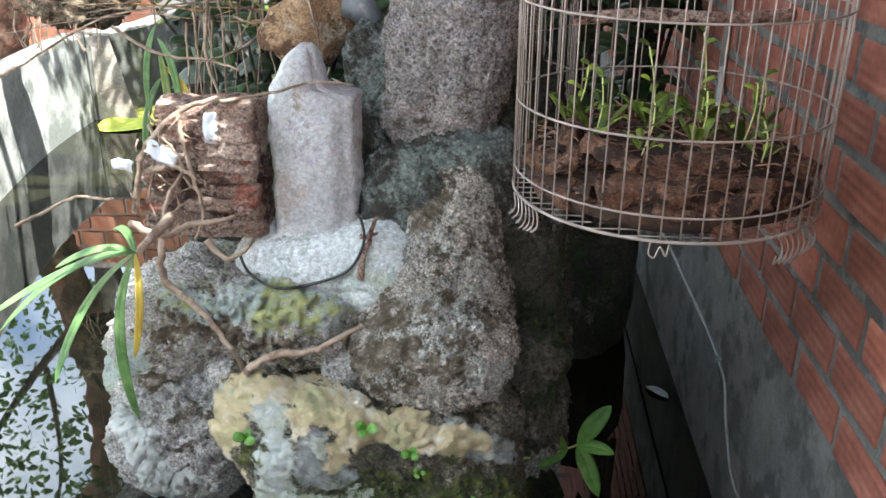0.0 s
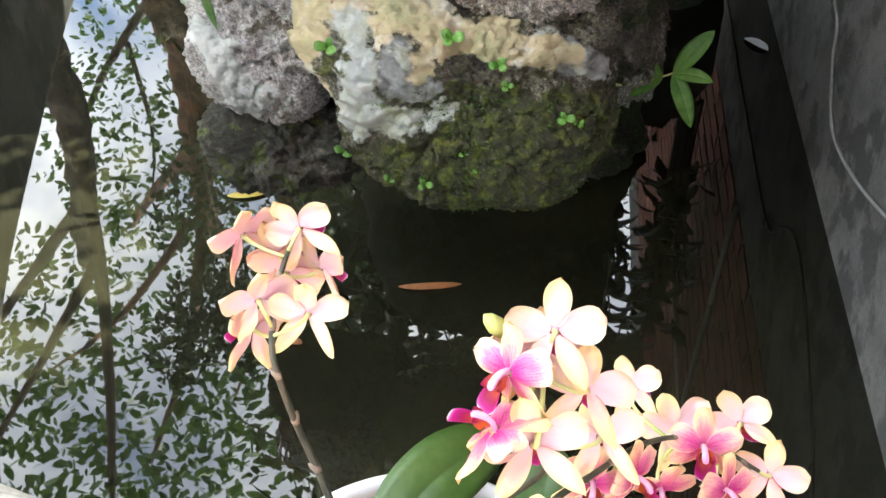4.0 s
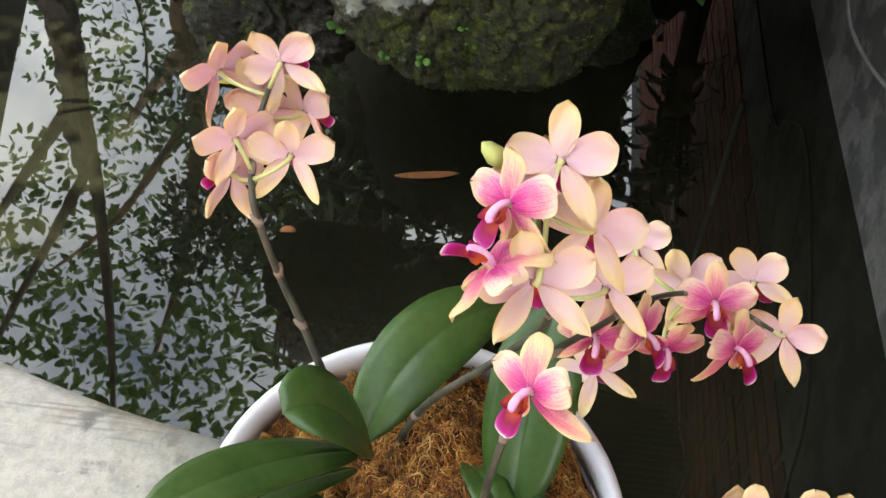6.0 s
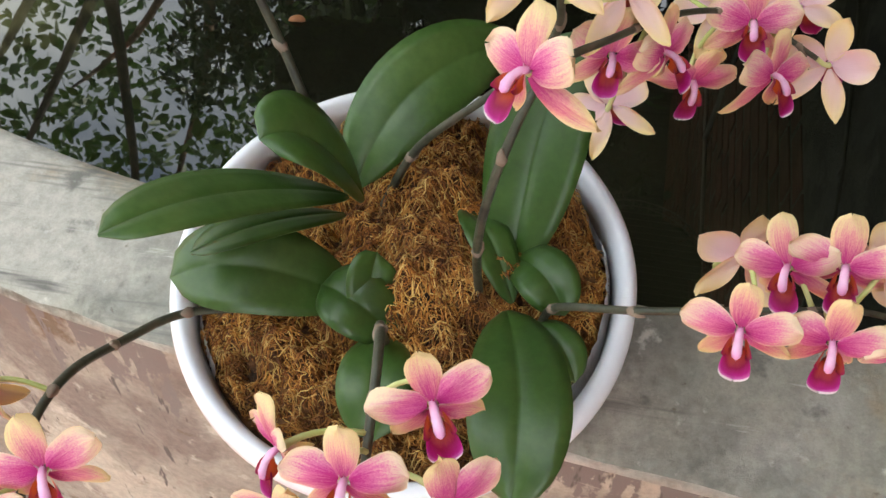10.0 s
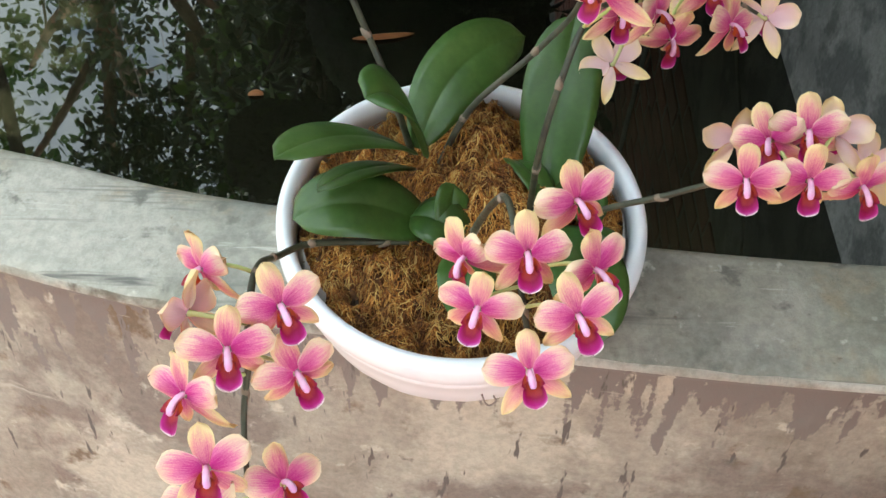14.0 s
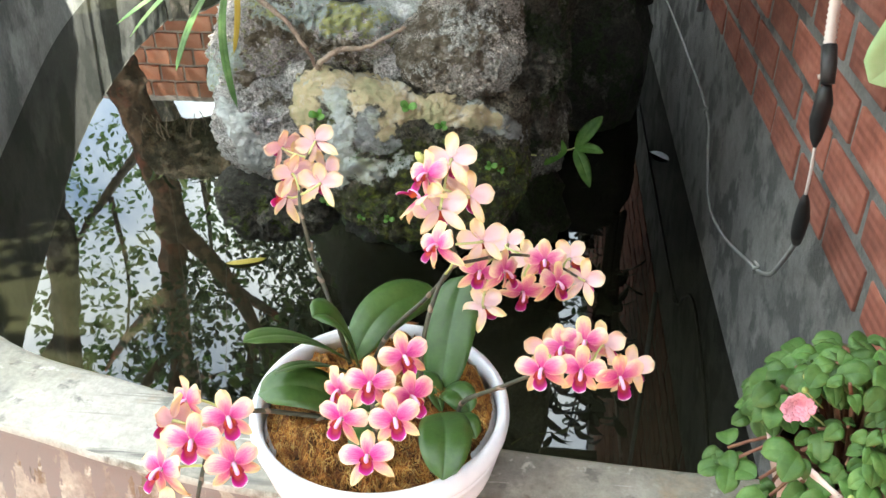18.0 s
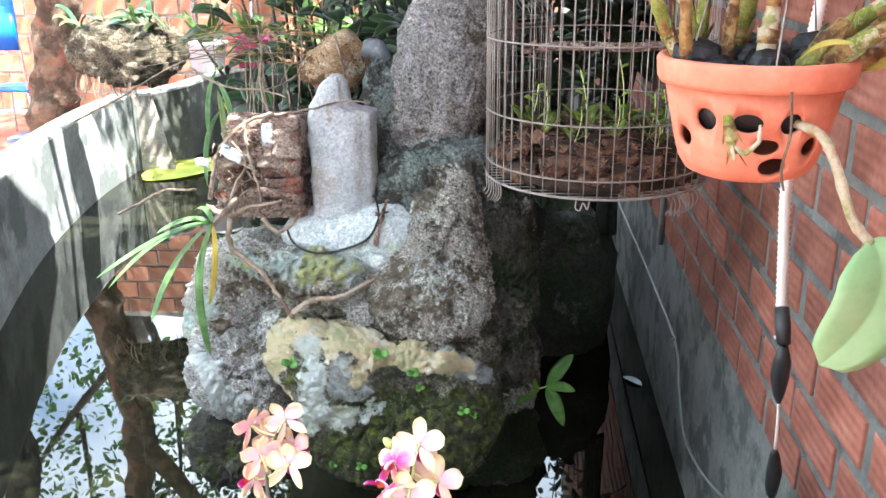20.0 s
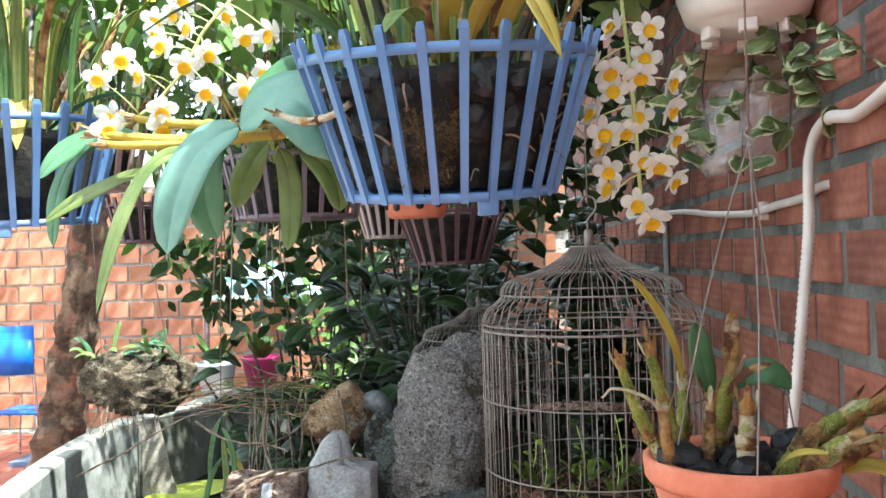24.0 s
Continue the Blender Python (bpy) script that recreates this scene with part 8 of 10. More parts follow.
# canes and leaves that rise from the baskets
lightstrap_m = material("lime_strap_leaf", [(0.16, 0.22, 0.04), (0.27, 0.33, 0.07), (0.38, 0.42, 0.12)], 20, 0.45, 0.05, transl=0.35, vary=0.25)
for c, n_, hmin, hmax, name_lb in (((0.04, 0.405, 1.95), 30, 0.12, 0.30, "dendrobium with crowded green and brown canes in the blue basket"), ((-0.65, 0.715, 1.95), 24, 0.10, 0.30, "dendrobium with crowded canes in the second blue basket"), ((-0.445, 1.62, 1.98), 22, 0.12, 0.30, "leafy orchid growing in the mauve basket"), ((-0.775, 1.22, 2.0), 14, 0.1, 0.25, "leafy orchid growing in the faded pink basket")):
    pl = thing("dendrobium", c, name_lb, "orchid")
    for i in range(n_):
        a, q = hr.random() * math.tau, 0.10 * math.sqrt(hr.random())
        b0 = Vector((q * math.cos(a), q * math.sin(a), -0.01))
        hgt = hr.uniform(hmin, hmax)
        t0 = b0 + Vector((math.cos(a) * hr.uniform(0.02, 0.16), math.sin(a) * hr.uniform(0.02, 0.16), hgt))
        if hr.random() < 0.55:
            cane(pl, b0, t0, hr.uniform(0.0035, 0.0062), hr.choice((cane_m, husk_m, husk_m, spike_m)), (0, 0, 0))
        lf = t0 if hr.random() < 0.6 else b0
        o = Vector((math.cos(a + hr.uniform(-1, 1)), math.sin(a + hr.uniform(-1, 1)), 0))
        L_ = hr.uniform(0.10, 0.2)
        part("leaf", leaf_mesh(lf, lf + o * L_ * 0.5 + Vector((0, 0, L_ * 0.35)), lf + o * L_ + Vector((0, 0, hr.uniform(-0.3, 0.5) * L_)), hr.uniform(0.016, 0.03), (0, 0, 1), 0.25, 10, 0.45, 0.0008), hr.choice((olive_m, broad_m, strap_m, yellow_leaf_m)), pl)

    for i in range(n_ * 2):
        a, q = hr.random() * math.tau, 0.125 * math.sqrt(hr.random())
        b0 = Vector((q * math.cos(a), q * math.sin(a), -0.01))
        L_ = hr.uniform(0.12, 0.26)
        o = Vector((math.cos(a), math.sin(a), 0)) * L_ * hr.uniform(0.1, 0.55)
        part("leaf", leaf_mesh(b0, b0 + o * 0.4 + Vector((0, 0, L_ * 0.6)), b0 + o + Vector((0, 0, L_ * hr.uniform(0.75, 1))), hr.uniform(0.009, 0.016), (math.cos(a), math.sin(a), 0.5), 0.35, 8, 0.45, 0.0008), hr.choice((strap_m, olive_m, lightstrap_m, lightstrap_m, husk_m)), pl)

# the big blue-green leaves and yellow canes that hang beside the blue basket
lg = thing("broad_leaved_orchid", (-0.20, 0.42, 1.90), "orchid with large blue-green leaves hanging over the basket edge", "orchid")
GO = lg.location
for b, m_, t_, w, mt, lift in (((-0.200, 0.42, 1.900), (-0.132, 0.39, 1.925), (-0.084, 0.37, 1.852), 0.092, glau_m, (0.15, -0.75, 0.6)), ((-0.203, 0.42, 1.900), (-0.250, 0.39, 1.855), (-0.274, 0.38, 1.757), 0.064, glau_m, (-0.35, -0.85, 0.2)),
                               ((-0.262, 0.43, 1.872), (-0.325, 0.42, 1.838), (-0.373, 0.41, 1.688), 0.026, olive_m, (-0.4, -0.8, 0.3)), ((-0.235, 0.45, 1.89), (-0.255, 0.45, 1.835), (-0.240, 0.45, 1.775), 0.05, broad_m, (-0.2, -0.9, 0.1)), ((-0.165, 0.45, 1.878), (-0.152, 0.45, 1.83), (-0.155, 0.44, 1.758), 0.028, olive_m, (0.2, -0.9, 0.1)),
                               ((-0.135, 0.44, 1.872), (-0.10, 0.43, 1.845), (-0.088, 0.42, 1.800), 0.034, olive_m, (0.3, -0.85, 0.2)), ((-0.18, 0.46, 1.885), (-0.205, 0.47, 1.86), (-0.225, 0.47, 1.81), 0.04, olive_m, (-0.2, -0.9, 0.2)), ((-0.20, 0.45, 1.905), (-0.17, 0.47, 1.955), (-0.135, 0.48, 1.985), 0.05, broad_m, (0, -0.9, 0.3)),
                               ((-0.41, 0.50, 1.90), (-0.45, 0.49, 1.86), (-0.46, 0.48, 1.77), 0.03, broad_m, (-0.3, -0.8, 0.3)), ((-0.36, 0.50, 1.905), (-0.42, 0.48, 1.90), (-0.47, 0.47, 1.855), 0.04, broad_m, (-0.2, -0.8, 0.5)), ((-0.33, 0.47, 1.86), (-0.39, 0.46, 1.84), (-0.455, 0.45, 1.80), 0.022, olive_m, (0, -0.8, 0.5))):
    part("leaf", leaf_mesh(Vector(b) - GO, Vector(m_) - GO, Vector(t_) - GO, w, lift, 0.12, 18, 0.45, 0.0009, 0.0015), mt, lg)
for a, b, r in (((-0.10, 0.43, 1.90), (-0.39, 0.45, 1.905), 0.0065), ((-0.12, 0.44, 1.91), (-0.37, 0.44, 1.89), 0.006), ((-0.11, 0.46, 1.92), (-0.35, 0.47, 1.925), 0.006), ((-0.05, 0.30, 1.90), (-0.13, 0.33, 1.898), 0.004)):
    cane(lg, a, b, r, yellow_leaf_m if r > 0.005 else pale_cane_m, GO, (0, 0, -0.012))

# ---------------------------------------------------------------- white and yellow dendrobium sprays
whitep_m = material("white_petal", [(0.88, 0.875, 0.84), (0.92, 0.92, 0.90)], 60, 0.5, 0.05, transl=0.62)
yolk_m = material("yellow_lip", [(0.86, 0.52, 0.012), (0.91, 0.70, 0.04)], 60, 0.6, 0.1, transl=0.5)
WP = []
for ang in (0.0, 1.25, -1.25, 2.4, -2.4):
    me = petal_mesh("petal", 0.0225, 0.0135 if abs(ang) > 2 or ang == 0 else 0.020, ang, 0.58, 0.16, 0.16)
    me.materials.clear()
    me.materials.append(whitep_m)
    me.materials.append(whitep_m)
    WP.append(me)
bm = bmesh.new()
loft(bm, [ring((0, -0.003, 0.001), 0.0025, 14), ring((0, -0.003, 0.004), 0.0070, 14), ring((0, -0.004, 0.0075), 0.0100, 14), ring((0, -0.004, 0.008), 0.0092, 14), ring((0, -0.003, 0.005), 0.0055, 14)])
YL = bpy.data.meshes.new("lip")
bm.to_mesh(YL)
bm.free()
YL.materials.append(yolk_m)


def spray(place, pts, rows, label):
    """A hanging stem with white flowers, each with five petals and a yellow lip."""
    s = thing("dendrobium_spray", place, label, "orchid spray", "white and yellow orchid sprays")
    o = Vector(place)
    line = curve(pts, 6)
    bm = bmesh.new()
    tube(bm, [p - o for p in line], 0.0022, 6)
    part("stem", bm, pedicel_m, s)
    for spot, face in rows:
        p, z = Vector(spot), Vector(face).normalized()
        y = (Vector((0, 0, 1)) - z * z.z).normalized()
        m = Matrix.Translation(p - o) @ Matrix((y.cross(z), y, z)).transposed().to_4x4() @ Matrix.Rotation(hr.uniform(-0.3, 0.3), 4, "Z") @ Matrix.Scale(hr.uniform(0.70, 0.85), 4)
        inv = (Matrix.Translation(o) @ m).inverted()
        bm = bmesh.new()
        e = inv @ nearest(line, p + Vector((0, 0, 0.012)))
        tube(bm, curve([(0, 0, 0), (0, 0, -0.006), e * 0.6 + Vector((0, 0.004, -0.003)), e], 3), 0.0011, 5)
        f = part("flower", bm, pedicel_m, s)
        f.matrix_local = m
        for me in (*WP, YL):
            q = new(me.name.split(".")[0], me)
            q.parent = f
    return s


FRONTAL, SIDE_R, SIDE_L, DOWN = (-0.05, -1.0, -0.05), (0.6, -0.5, -0.55), (-0.65, -0.4, 0.35), (0.1, -0.7, -0.7)
rows = [((x, 0.435 + hr.uniform(-0.012, 0.018), z), Vector(f) + Vector((hr.uniform(-0.15, 0.15), 0, hr.uniform(-0.1, 0.1)))) for x, z, f in (
    (0.260, 1.961, FRONTAL), (0.222, 1.925, FRONTAL), (0.287, 1.934, SIDE_R), (0.286, 1.903, SIDE_R), (0.252, 1.898, FRONTAL), (0.201, 1.961, SIDE_L), (0.250, 1.939, DOWN), (0.202, 1.901, SIDE_L), (0.211, 1.878, FRONTAL), (0.236, 1.881, DOWN), (0.210, 1.859, SIDE_L), (0.253, 1.845, FRONTAL), (0.268, 1.840, DOWN), (0.291, 1.872, SIDE_R),
    (0.213, 1.834, FRONTAL), (0.287, 1.823, SIDE_R), (0.217, 1.815, SIDE_L), (0.246, 1.798, FRONTAL), (0.258, 1.779, DOWN), (0.219, 1.947, DOWN), (0.262, 1.990, FRONTAL), (0.225, 1.995, SIDE_L))]
spray((0.240, 0.45, 2.05), [(0.232, 0.45, 2.10), (0.236, 0.45, 2.03), (0.243, 0.45, 1.95), (0.248, 0.45, 1.87), (0.251, 0.45, 1.80), (0.256, 0.45, 1.785)], rows, "hanging spray of white orchids with bright yellow lips")
rows = []
for px, pz in ((-0.327, 2.048), (-0.300, 2.055), (-0.262, 2.020), (-0.212, 2.020), (-0.256, 2.000), (-0.325, 1.970), (-0.192, 1.978), (-0.214, 1.956), (-0.358, 1.993), (-0.282, 1.985), (-0.312, 1.932), (-0.378, 1.927), (-0.371, 1.908), (-0.243, 1.947), (-0.179, 2.064), (-0.286, 2.070), (-0.166, 2.008), (-0.377, 1.968), (-0.300, 2.004), (-0.315, 2.025), (-0.235, 2.05), (-0.310, 1.912)):
    rows.append(((px, 0.46 + hr.uniform(-0.03, 0.04), pz), (hr.uniform(-0.9, 0.8), -0.85, hr.uniform(-0.7, 0.0))))
spray((-0.27, 0.48, 2.08), [(-0.20, 0.50, 2.14), (-0.22, 0.49, 2.08), (-0.26, 0.48, 2.03), (-0.29, 0.48, 1.98), (-0.33, 0.48, 1.94), (-0.37, 0.48, 1.915)], rows, "drooping spray of white orchids with yellow lips")

# ---------------------------------------------------------------- things by the brick wall, above the clay pot
wp = thing("hanging_pot", (0.497, 0.92, 2.085), "white plastic footed pot hanging by the brick wall", "pot")
wplast_m = material("white_plastic", [(0.66, 0.58, 0.54), (0.76, 0.68, 0.64)], 8, 0.45, 0.05)
bm = bmesh.new()
lathe(bm, [(0.0, 0.012), (0.070, 0.012), (0.075, 0.022), (0.088, 0.026), (0.098, 0.034), (0.112, 0.075), (0.108, 0.075), (0.09, 0.04), (0.0, 0.034)], 44, closed=False)
part("body", bm, wplast_m, wp)
for k in range(6):
    a = k * math.tau / 6 + 0.3
    bm = bmesh.new()
    box(bm, (0.066 * math.cos(a), 0.066 * math.sin(a), 0.008), (0.022, 0.03, 0.022), Matrix.Rotation(a, 4, "Z"), bevel=0.004)
    part("foot", bm, wplast_m, wp)
for k in range(3):
    a = k * math.tau / 3 + 0.8
    bm = bmesh.new()
    tube(bm, [(0.108 * math.cos(a), 0.108 * math.sin(a), 0.07), (0.0, 0.0, HANG + 0.06 - 2.085)], 0.0011, 4)
    part("hanger_wire", bm, wire_m, wp)
bm = bmesh.new()
box(bm, (0.50, 1.02, 2.06), (0.20, 0.025, 0.045), bevel=0.003)
box(bm, (0.56, 1.02, 2.03), (0.06, 0.022, 0.03), bevel=0.003)
solid("wooden_batten", bm, material("pale_timber", [(0.30, 0.19, 0.11), (0.44, 0.29, 0.18)], 9, 0.8, 0.2, stretch=(1, 6, 6)), "short wooden batten fixed to the brick wall", "batten", smooth=False)
bag_m = bpy.data.materials.new("clear_plastic_bag")
bag_m.use_nodes = True
bn, bk = bag_m.node_tree.nodes, bag_m.node_tree.links
gl, tr_, mx_ = bn.new("ShaderNodeBsdfGlossy"), bn.new("ShaderNodeBsdfTransparent"), bn.new("ShaderNodeMixShader")
gl.inputs["Roughness"].default_value = 0.12
gl.inputs["Color"].default_value = (0.9, 0.85, 0.85, 1)
df_ = bn.new("ShaderNodeBsdfDiffuse")
df_.inputs["Color"].default_value = (0.7, 0.64, 0.62, 1)
m2 = bn.new("ShaderNodeMixShader")
m2.inputs[0].default_value = 0.45
bk.new(gl.outputs[0], m2.inputs[1])
bk.new(df_.outputs[0], m2.inputs[2])
mx_.inputs[0].default_value = 0.27
bk.new(tr_.outputs[0], mx_.inputs[1])
bk.new(m2.outputs[0], mx_.inputs[2])
bz = bn.new("ShaderNodeTexNoise")
bz.inputs["Scale"].default_value, bz.inputs["Detail"].default_value = 28, 5
bc = bn.new("ShaderNodeTexCoord")
bk.new(bc.outputs["Object"], bz.inputs[0])
bbp = bn.new("ShaderNodeBump")
bbp.inputs["Strength"].default_value, bbp.inputs["Distance"].default_value = 1.0, 0.02
bk.new(bz.outputs[0], bbp.inputs["Height"])
bk.new(bbp.outputs[0], gl.inputs["Normal"])
bk.new(mx_.outputs[0], bn["Material Output"].inputs[0])
bm = bmesh.new()
rows = []
for i in range(22):
    t = i / 21
    c_ = Vector((0.570, 0.99, 2.075)).lerp(Vector((0.470, 0.94, 1.870)), t)
    q = 0.050 + 0.070 * math.sin(math.pi * min(1, t * 0.80 + 0.16)) ** 0.8 - 0.025 * t
    rows.append([c_ + Vector((math.cos(k * math.tau / 28) * q, math.sin(k * math.tau / 28) * q * 0.6, 0.3 * q * math.sin(k * math.tau / 28 + 1))) + Vector((noise.noise((k * 0.6, i * 0.4, 1)), noise.noise((k * 0.6, i * 0.4, 5)), noise.noise((k * 0.6, i * 0.4, 9)))) * 0.016 for k in range(28)])
bag = thing("plastic_bag", (0.52, 0.965, 1.97), "crumpled clear plastic bag stuffed beside the pipe", "bag")
rows = [[p - bag.location for p in r] for r in rows]
loft(bm, rows[4:])
part("body", bm, bag_m, bag)
bm = bmesh.new()
loft(bm, rows[:5])
part("neck", bm, bag_m, bag)

# variegated wax vine
vine_m = material("vine_leaf", [(0.07, 0.10, 0.03), (0.115, 0.155, 0.045), (0.17, 0.21, 0.075)], 30, 0.4, 0.05, transl=0.2, vary=0.25)
cream_m = material("cream_leaf_edge", [(0.45, 0.44, 0.24), (0.58, 0.56, 0.34)], 30, 0.45, 0.05, transl=0.25)


def vine(place, strands, label, leaf_len=0.042, seed=1, edge=True):
    v_ = thing("trailing_vine", place, label, "vine", "trailing vines")
    o = Vector(place)
    q = random.Random(seed)
    for pts in strands:
        line = curve(pts, 7)
        bm = bmesh.new()
        tube(bm, [p - o for p in line], 0.0016, 5)
        part("stem", bm, stem_m if not edge else spike_m, v_)
        for i in range(2, len(line), 2):
            a = q.random() * math.tau
            d = Vector((math.cos(a) * 0.8, math.sin(a) * 0.5 - 0.3, q.uniform(-0.7, 0.25))).normalized()
            L_ = leaf_len * q.uniform(0.75, 1.25)
            b0 = line[i] - o + d * 0.008
            args = (b0, b0 + d * L_ * 0.5 + Vector((0, -0.004, 0.005)), b0 + d * L_)
            up = (d.x * 0.2, -0.85, 0.5)
            lf = part("leaf", leaf_mesh(*args, L_ * 0.58, up, 0.26, 9, 0.6, 0.0011, 0.003, i), vine_m, v_)
            if edge:
                bm = leaf_mesh(args[0], args[1], args[2] + d * 0.0015, L_ * 0.63, up, 0.23, 9, 0.6, 0.0006, 0.003, i)
                part("leaf_edge", bm, cream_m, lf)
    return v_


vine((0.45, 0.98, 2.10), [[(0.60, 0.90, 2.14), (0.565, 0.90, 2.08), (0.558, 0.90, 1.99), (0.555, 0.90, 1.93)], [(0.52, 0.92, 2.10), (0.50, 0.93, 2.03), (0.485, 0.92, 1.95), (0.478, 0.90, 1.86)], [(0.42, 0.95, 2.09), (0.395, 0.95, 2.02), (0.385, 0.94, 1.95), (0.38, 0.94, 1.90)], [(0.56, 0.88, 2.05), (0.575, 0.84, 2.0), (0.582, 0.80, 1.96)],
                          [(0.575, 0.75, 2.06), (0.585, 0.70, 2.02), (0.588, 0.66, 1.99)], [(0.44, 0.96, 2.08), (0.43, 0.96, 2.0), (0.44, 0.95, 1.93)], [(0.36, 1.0, 2.12), (0.33, 1.0, 2.05), (0.325, 1.0, 1.97)], [(0.53, 0.87, 2.13), (0.53, 0.86, 2.06), (0.535, 0.85, 2.0)]], "variegated vine with cream-edged leaves trailing down the wall", 0.042, 3)

# stump, aerial roots and a dark ornament on the far stones
bm = bmesh.new()
tube(bm, [(-0.40, 1.60, 1.30), (-0.37, 1.60, 1.325), (-0.33, 1.61, 1.37), (-0.295, 1.62, 1.405)], [0.055, 0.066, 0.064, 0.045], 16)
bmesh.ops.subdivide_edges(bm, edges=bm.edges, cuts=3, use_grid_fill=True)
for v in bm.verts:
    v.co += Vector((noise.noise(v.co * 22), noise.noise(v.co * 22 + Vector((4, 0, 0))), noise.noise(v.co * 22 + Vector((0, 6, 0))))) * 0.020
solid("driftwood_stump", bm, stone("orange_wood", (0.38, 0.22, 0.11), (0.55, 0.35, 0.20), (0.68, 0.51, 0.35), (0.17, 0.085, 0.04), 0.38, 18, 80, 1.0, (0.60, 0.50, 0.38), 0.30, [], 0.4), "chunk of orange-brown driftwood behind the pale stone", "wood")
bm = bmesh.new()
tube(bm, curve([(-0.215, 1.60, 1.335), (-0.235, 1.60, 1.365), (-0.258, 1.60, 1.385), (-0.280, 1.60, 1.375), (-0.290, 1.60, 1.35)], 4), [0.003, 0.008, 0.013, 0.018, 0.022, 0.025, 0.027, 0.028, 0.028, 0.027, 0.025, 0.022, 0.019, 0.015, 0.011, 0.008, 0.004][:17], 14)
solid("garden_ornament", bm, material("grey_paint", [(0.07, 0.075, 0.09), (0.14, 0.145, 0.16), (0.40, 0.40, 0.42)], 16, 0.45, 0.1), "small dark grey ornament perched on the driftwood", "ornament")
nest = thing("root_tangle", (-0.46, 1.66, 1.36), "tangle of dry orchid roots and grassy stems over the rocks", "roots")
NO = nest.location
for i in range(85):
    a = Vector((hr.uniform(-0.62, -0.33), hr.uniform(1.58, 1.78), hr.uniform(1.34, 1.44)))
    d = Vector((hr.uniform(-0.30, 0.12), hr.uniform(-0.12, 0.05), hr.uniform(-0.06, 0.07)))
    if i % 4 == 0:
        d = Vector((hr.uniform(-0.05, 0.05), -0.05, hr.uniform(-0.28, -0.10)))
    creeper(nest, [a, a + d * 0.5 + Vector((0, 0, hr.uniform(-0.02, 0.03))), a + d], hr.uniform(0.0013, 0.0032), (root_m, root_m, husk_m, olive_m)[i % 4], "root", NO, 4)
for pts, r in (([(-0.52, 1.56, 1.40), (-0.525, 1.54, 1.30), (-0.505, 1.53, 1.22), (-0.51, 1.50, 1.14)], 0.004), ([(-0.72, 1.60, 1.34), (-0.62, 1.56, 1.30), (-0.52, 1.54, 1.295), (-0.46, 1.52, 1.28)], 0.0035), ([(-1.05, 1.62, 1.20), (-0.90, 1.60, 1.27), (-0.72, 1.60, 1.36), (-0.5, 1.62, 1.39)], 0.003), ([(-0.85, 1.38, 1.025), (-0.79, 1.38, 1.055), (-0.72, 1.36, 1.09), (-0.62, 1.30, 1.11)], 0.004), ([(-0.33, 1.50, 1.43), (-0.31, 1.48, 1.36), (-0.30, 1.47, 1.30)], 0.003)):
    creeper(nest, pts, r, root_m, "root", NO, 5)
# a climber that trails to the water on a long bare stem
vine((-0.79, 2.0, 1.9), [[(-0.77, 2.0, 2.80), (-0.76, 2.0, 2.3), (-0.775, 2.0, 1.9), (-0.79, 2.0, 1.5), (-0.795, 2.0, 1.28)]], "long bare hanging stem of a climbing plant", 0.03, 5, False)
lt = thing("trailing_leaves", (-0.79, 1.99, 1.25), "bunch of long green leaves hanging over the pond", "plant")
for i, (dx, dz, w, mt) in enumerate(((-0.03, -0.20, 0.016, strap_m), (0.045, -0.17, 0.018, strap_m), (0.02, -0.24, 0.02, olive_m), (0.07, -0.12, 0.016, yellow_leaf_m), (-0.05, -0.22, 0.018, strap_m), (0.04, -0.25, 0.018, olive_m))):
    z0 = 0.03 - 0.03 * i
    part("leaf", leaf_mesh((0, 0, z0), (dx * 0.8, -0.02, z0 + dz * 0.4), (dx, -0.03, z0 + dz), w, (0, -0.9, 0.3), 0.2, 10, 0.5, 0.0008), mt, lt)

# ================================================================ the yard behind
trunk_m = stone("tree_bark", (0.12, 0.075, 0.05), (0.22, 0.14, 0.09), (0.32, 0.21, 0.14), (0.09, 0.055, 0.035), 0.45, 7, 30, 1.0, (0.30, 0.12, 0.08), 0.35)
dark_bark_m = stone("dark_tree_bark", (0.05, 0.04, 0.032), (0.10, 0.08, 0.06), (0.16, 0.13, 0.10), (0.035, 0.03, 0.025), 0.45, 7, 30, 1.0)
crown_m = material("tree_leaf", [(0.030, 0.075, 0.012), (0.055, 0.12, 0.02), (0.095, 0.17, 0.035)], 3, 0.5, 0.0, transl=0.3)
gr = random.Random(77)


def leaf_cloud(bm, c, s, count, size, rnd_, hang=0.0):
    """Small pointed leaves scattered in an uneven cloud."""
    for i in range(count):
        while True:
            p = Vector((rnd_.uniform(-1, 1), rnd_.uniform(-1, 1), rnd_.uniform(-1, 1)))
            if p.length < 1 and noise.noise((p.x * 2.2 + c[0], p.y * 2.2 + c[1], p.z * 2.2 + c[2])) > -0.18:
                break
        q = Vector(c) + Vector((p.x * s[0], p.y * s[1], p.z * s[2]))
        d = Vector((rnd_.uniform(-1, 1), rnd_.uniform(-1, 1), rnd_.uniform(-0.8, 0.6) - hang)).normalized()
        o = d.orthogonal().normalized()
        o = (Matrix.Rotation(rnd_.random() * math.tau, 3, d) @ o)
        L_ = size * rnd_.uniform(0.6, 1.3)
        w = L_ * 0.24
        a = [q, q + d * L_ * 0.35 + o * w, q + d * L_ * 0.75 + o * w * 0.7, q + d * L_, q + d * L_ * 0.75 - o * w * 0.7, q + d * L_ * 0.35 - o * w]
        bm.faces.new([bm.verts.new(k) for k in a])


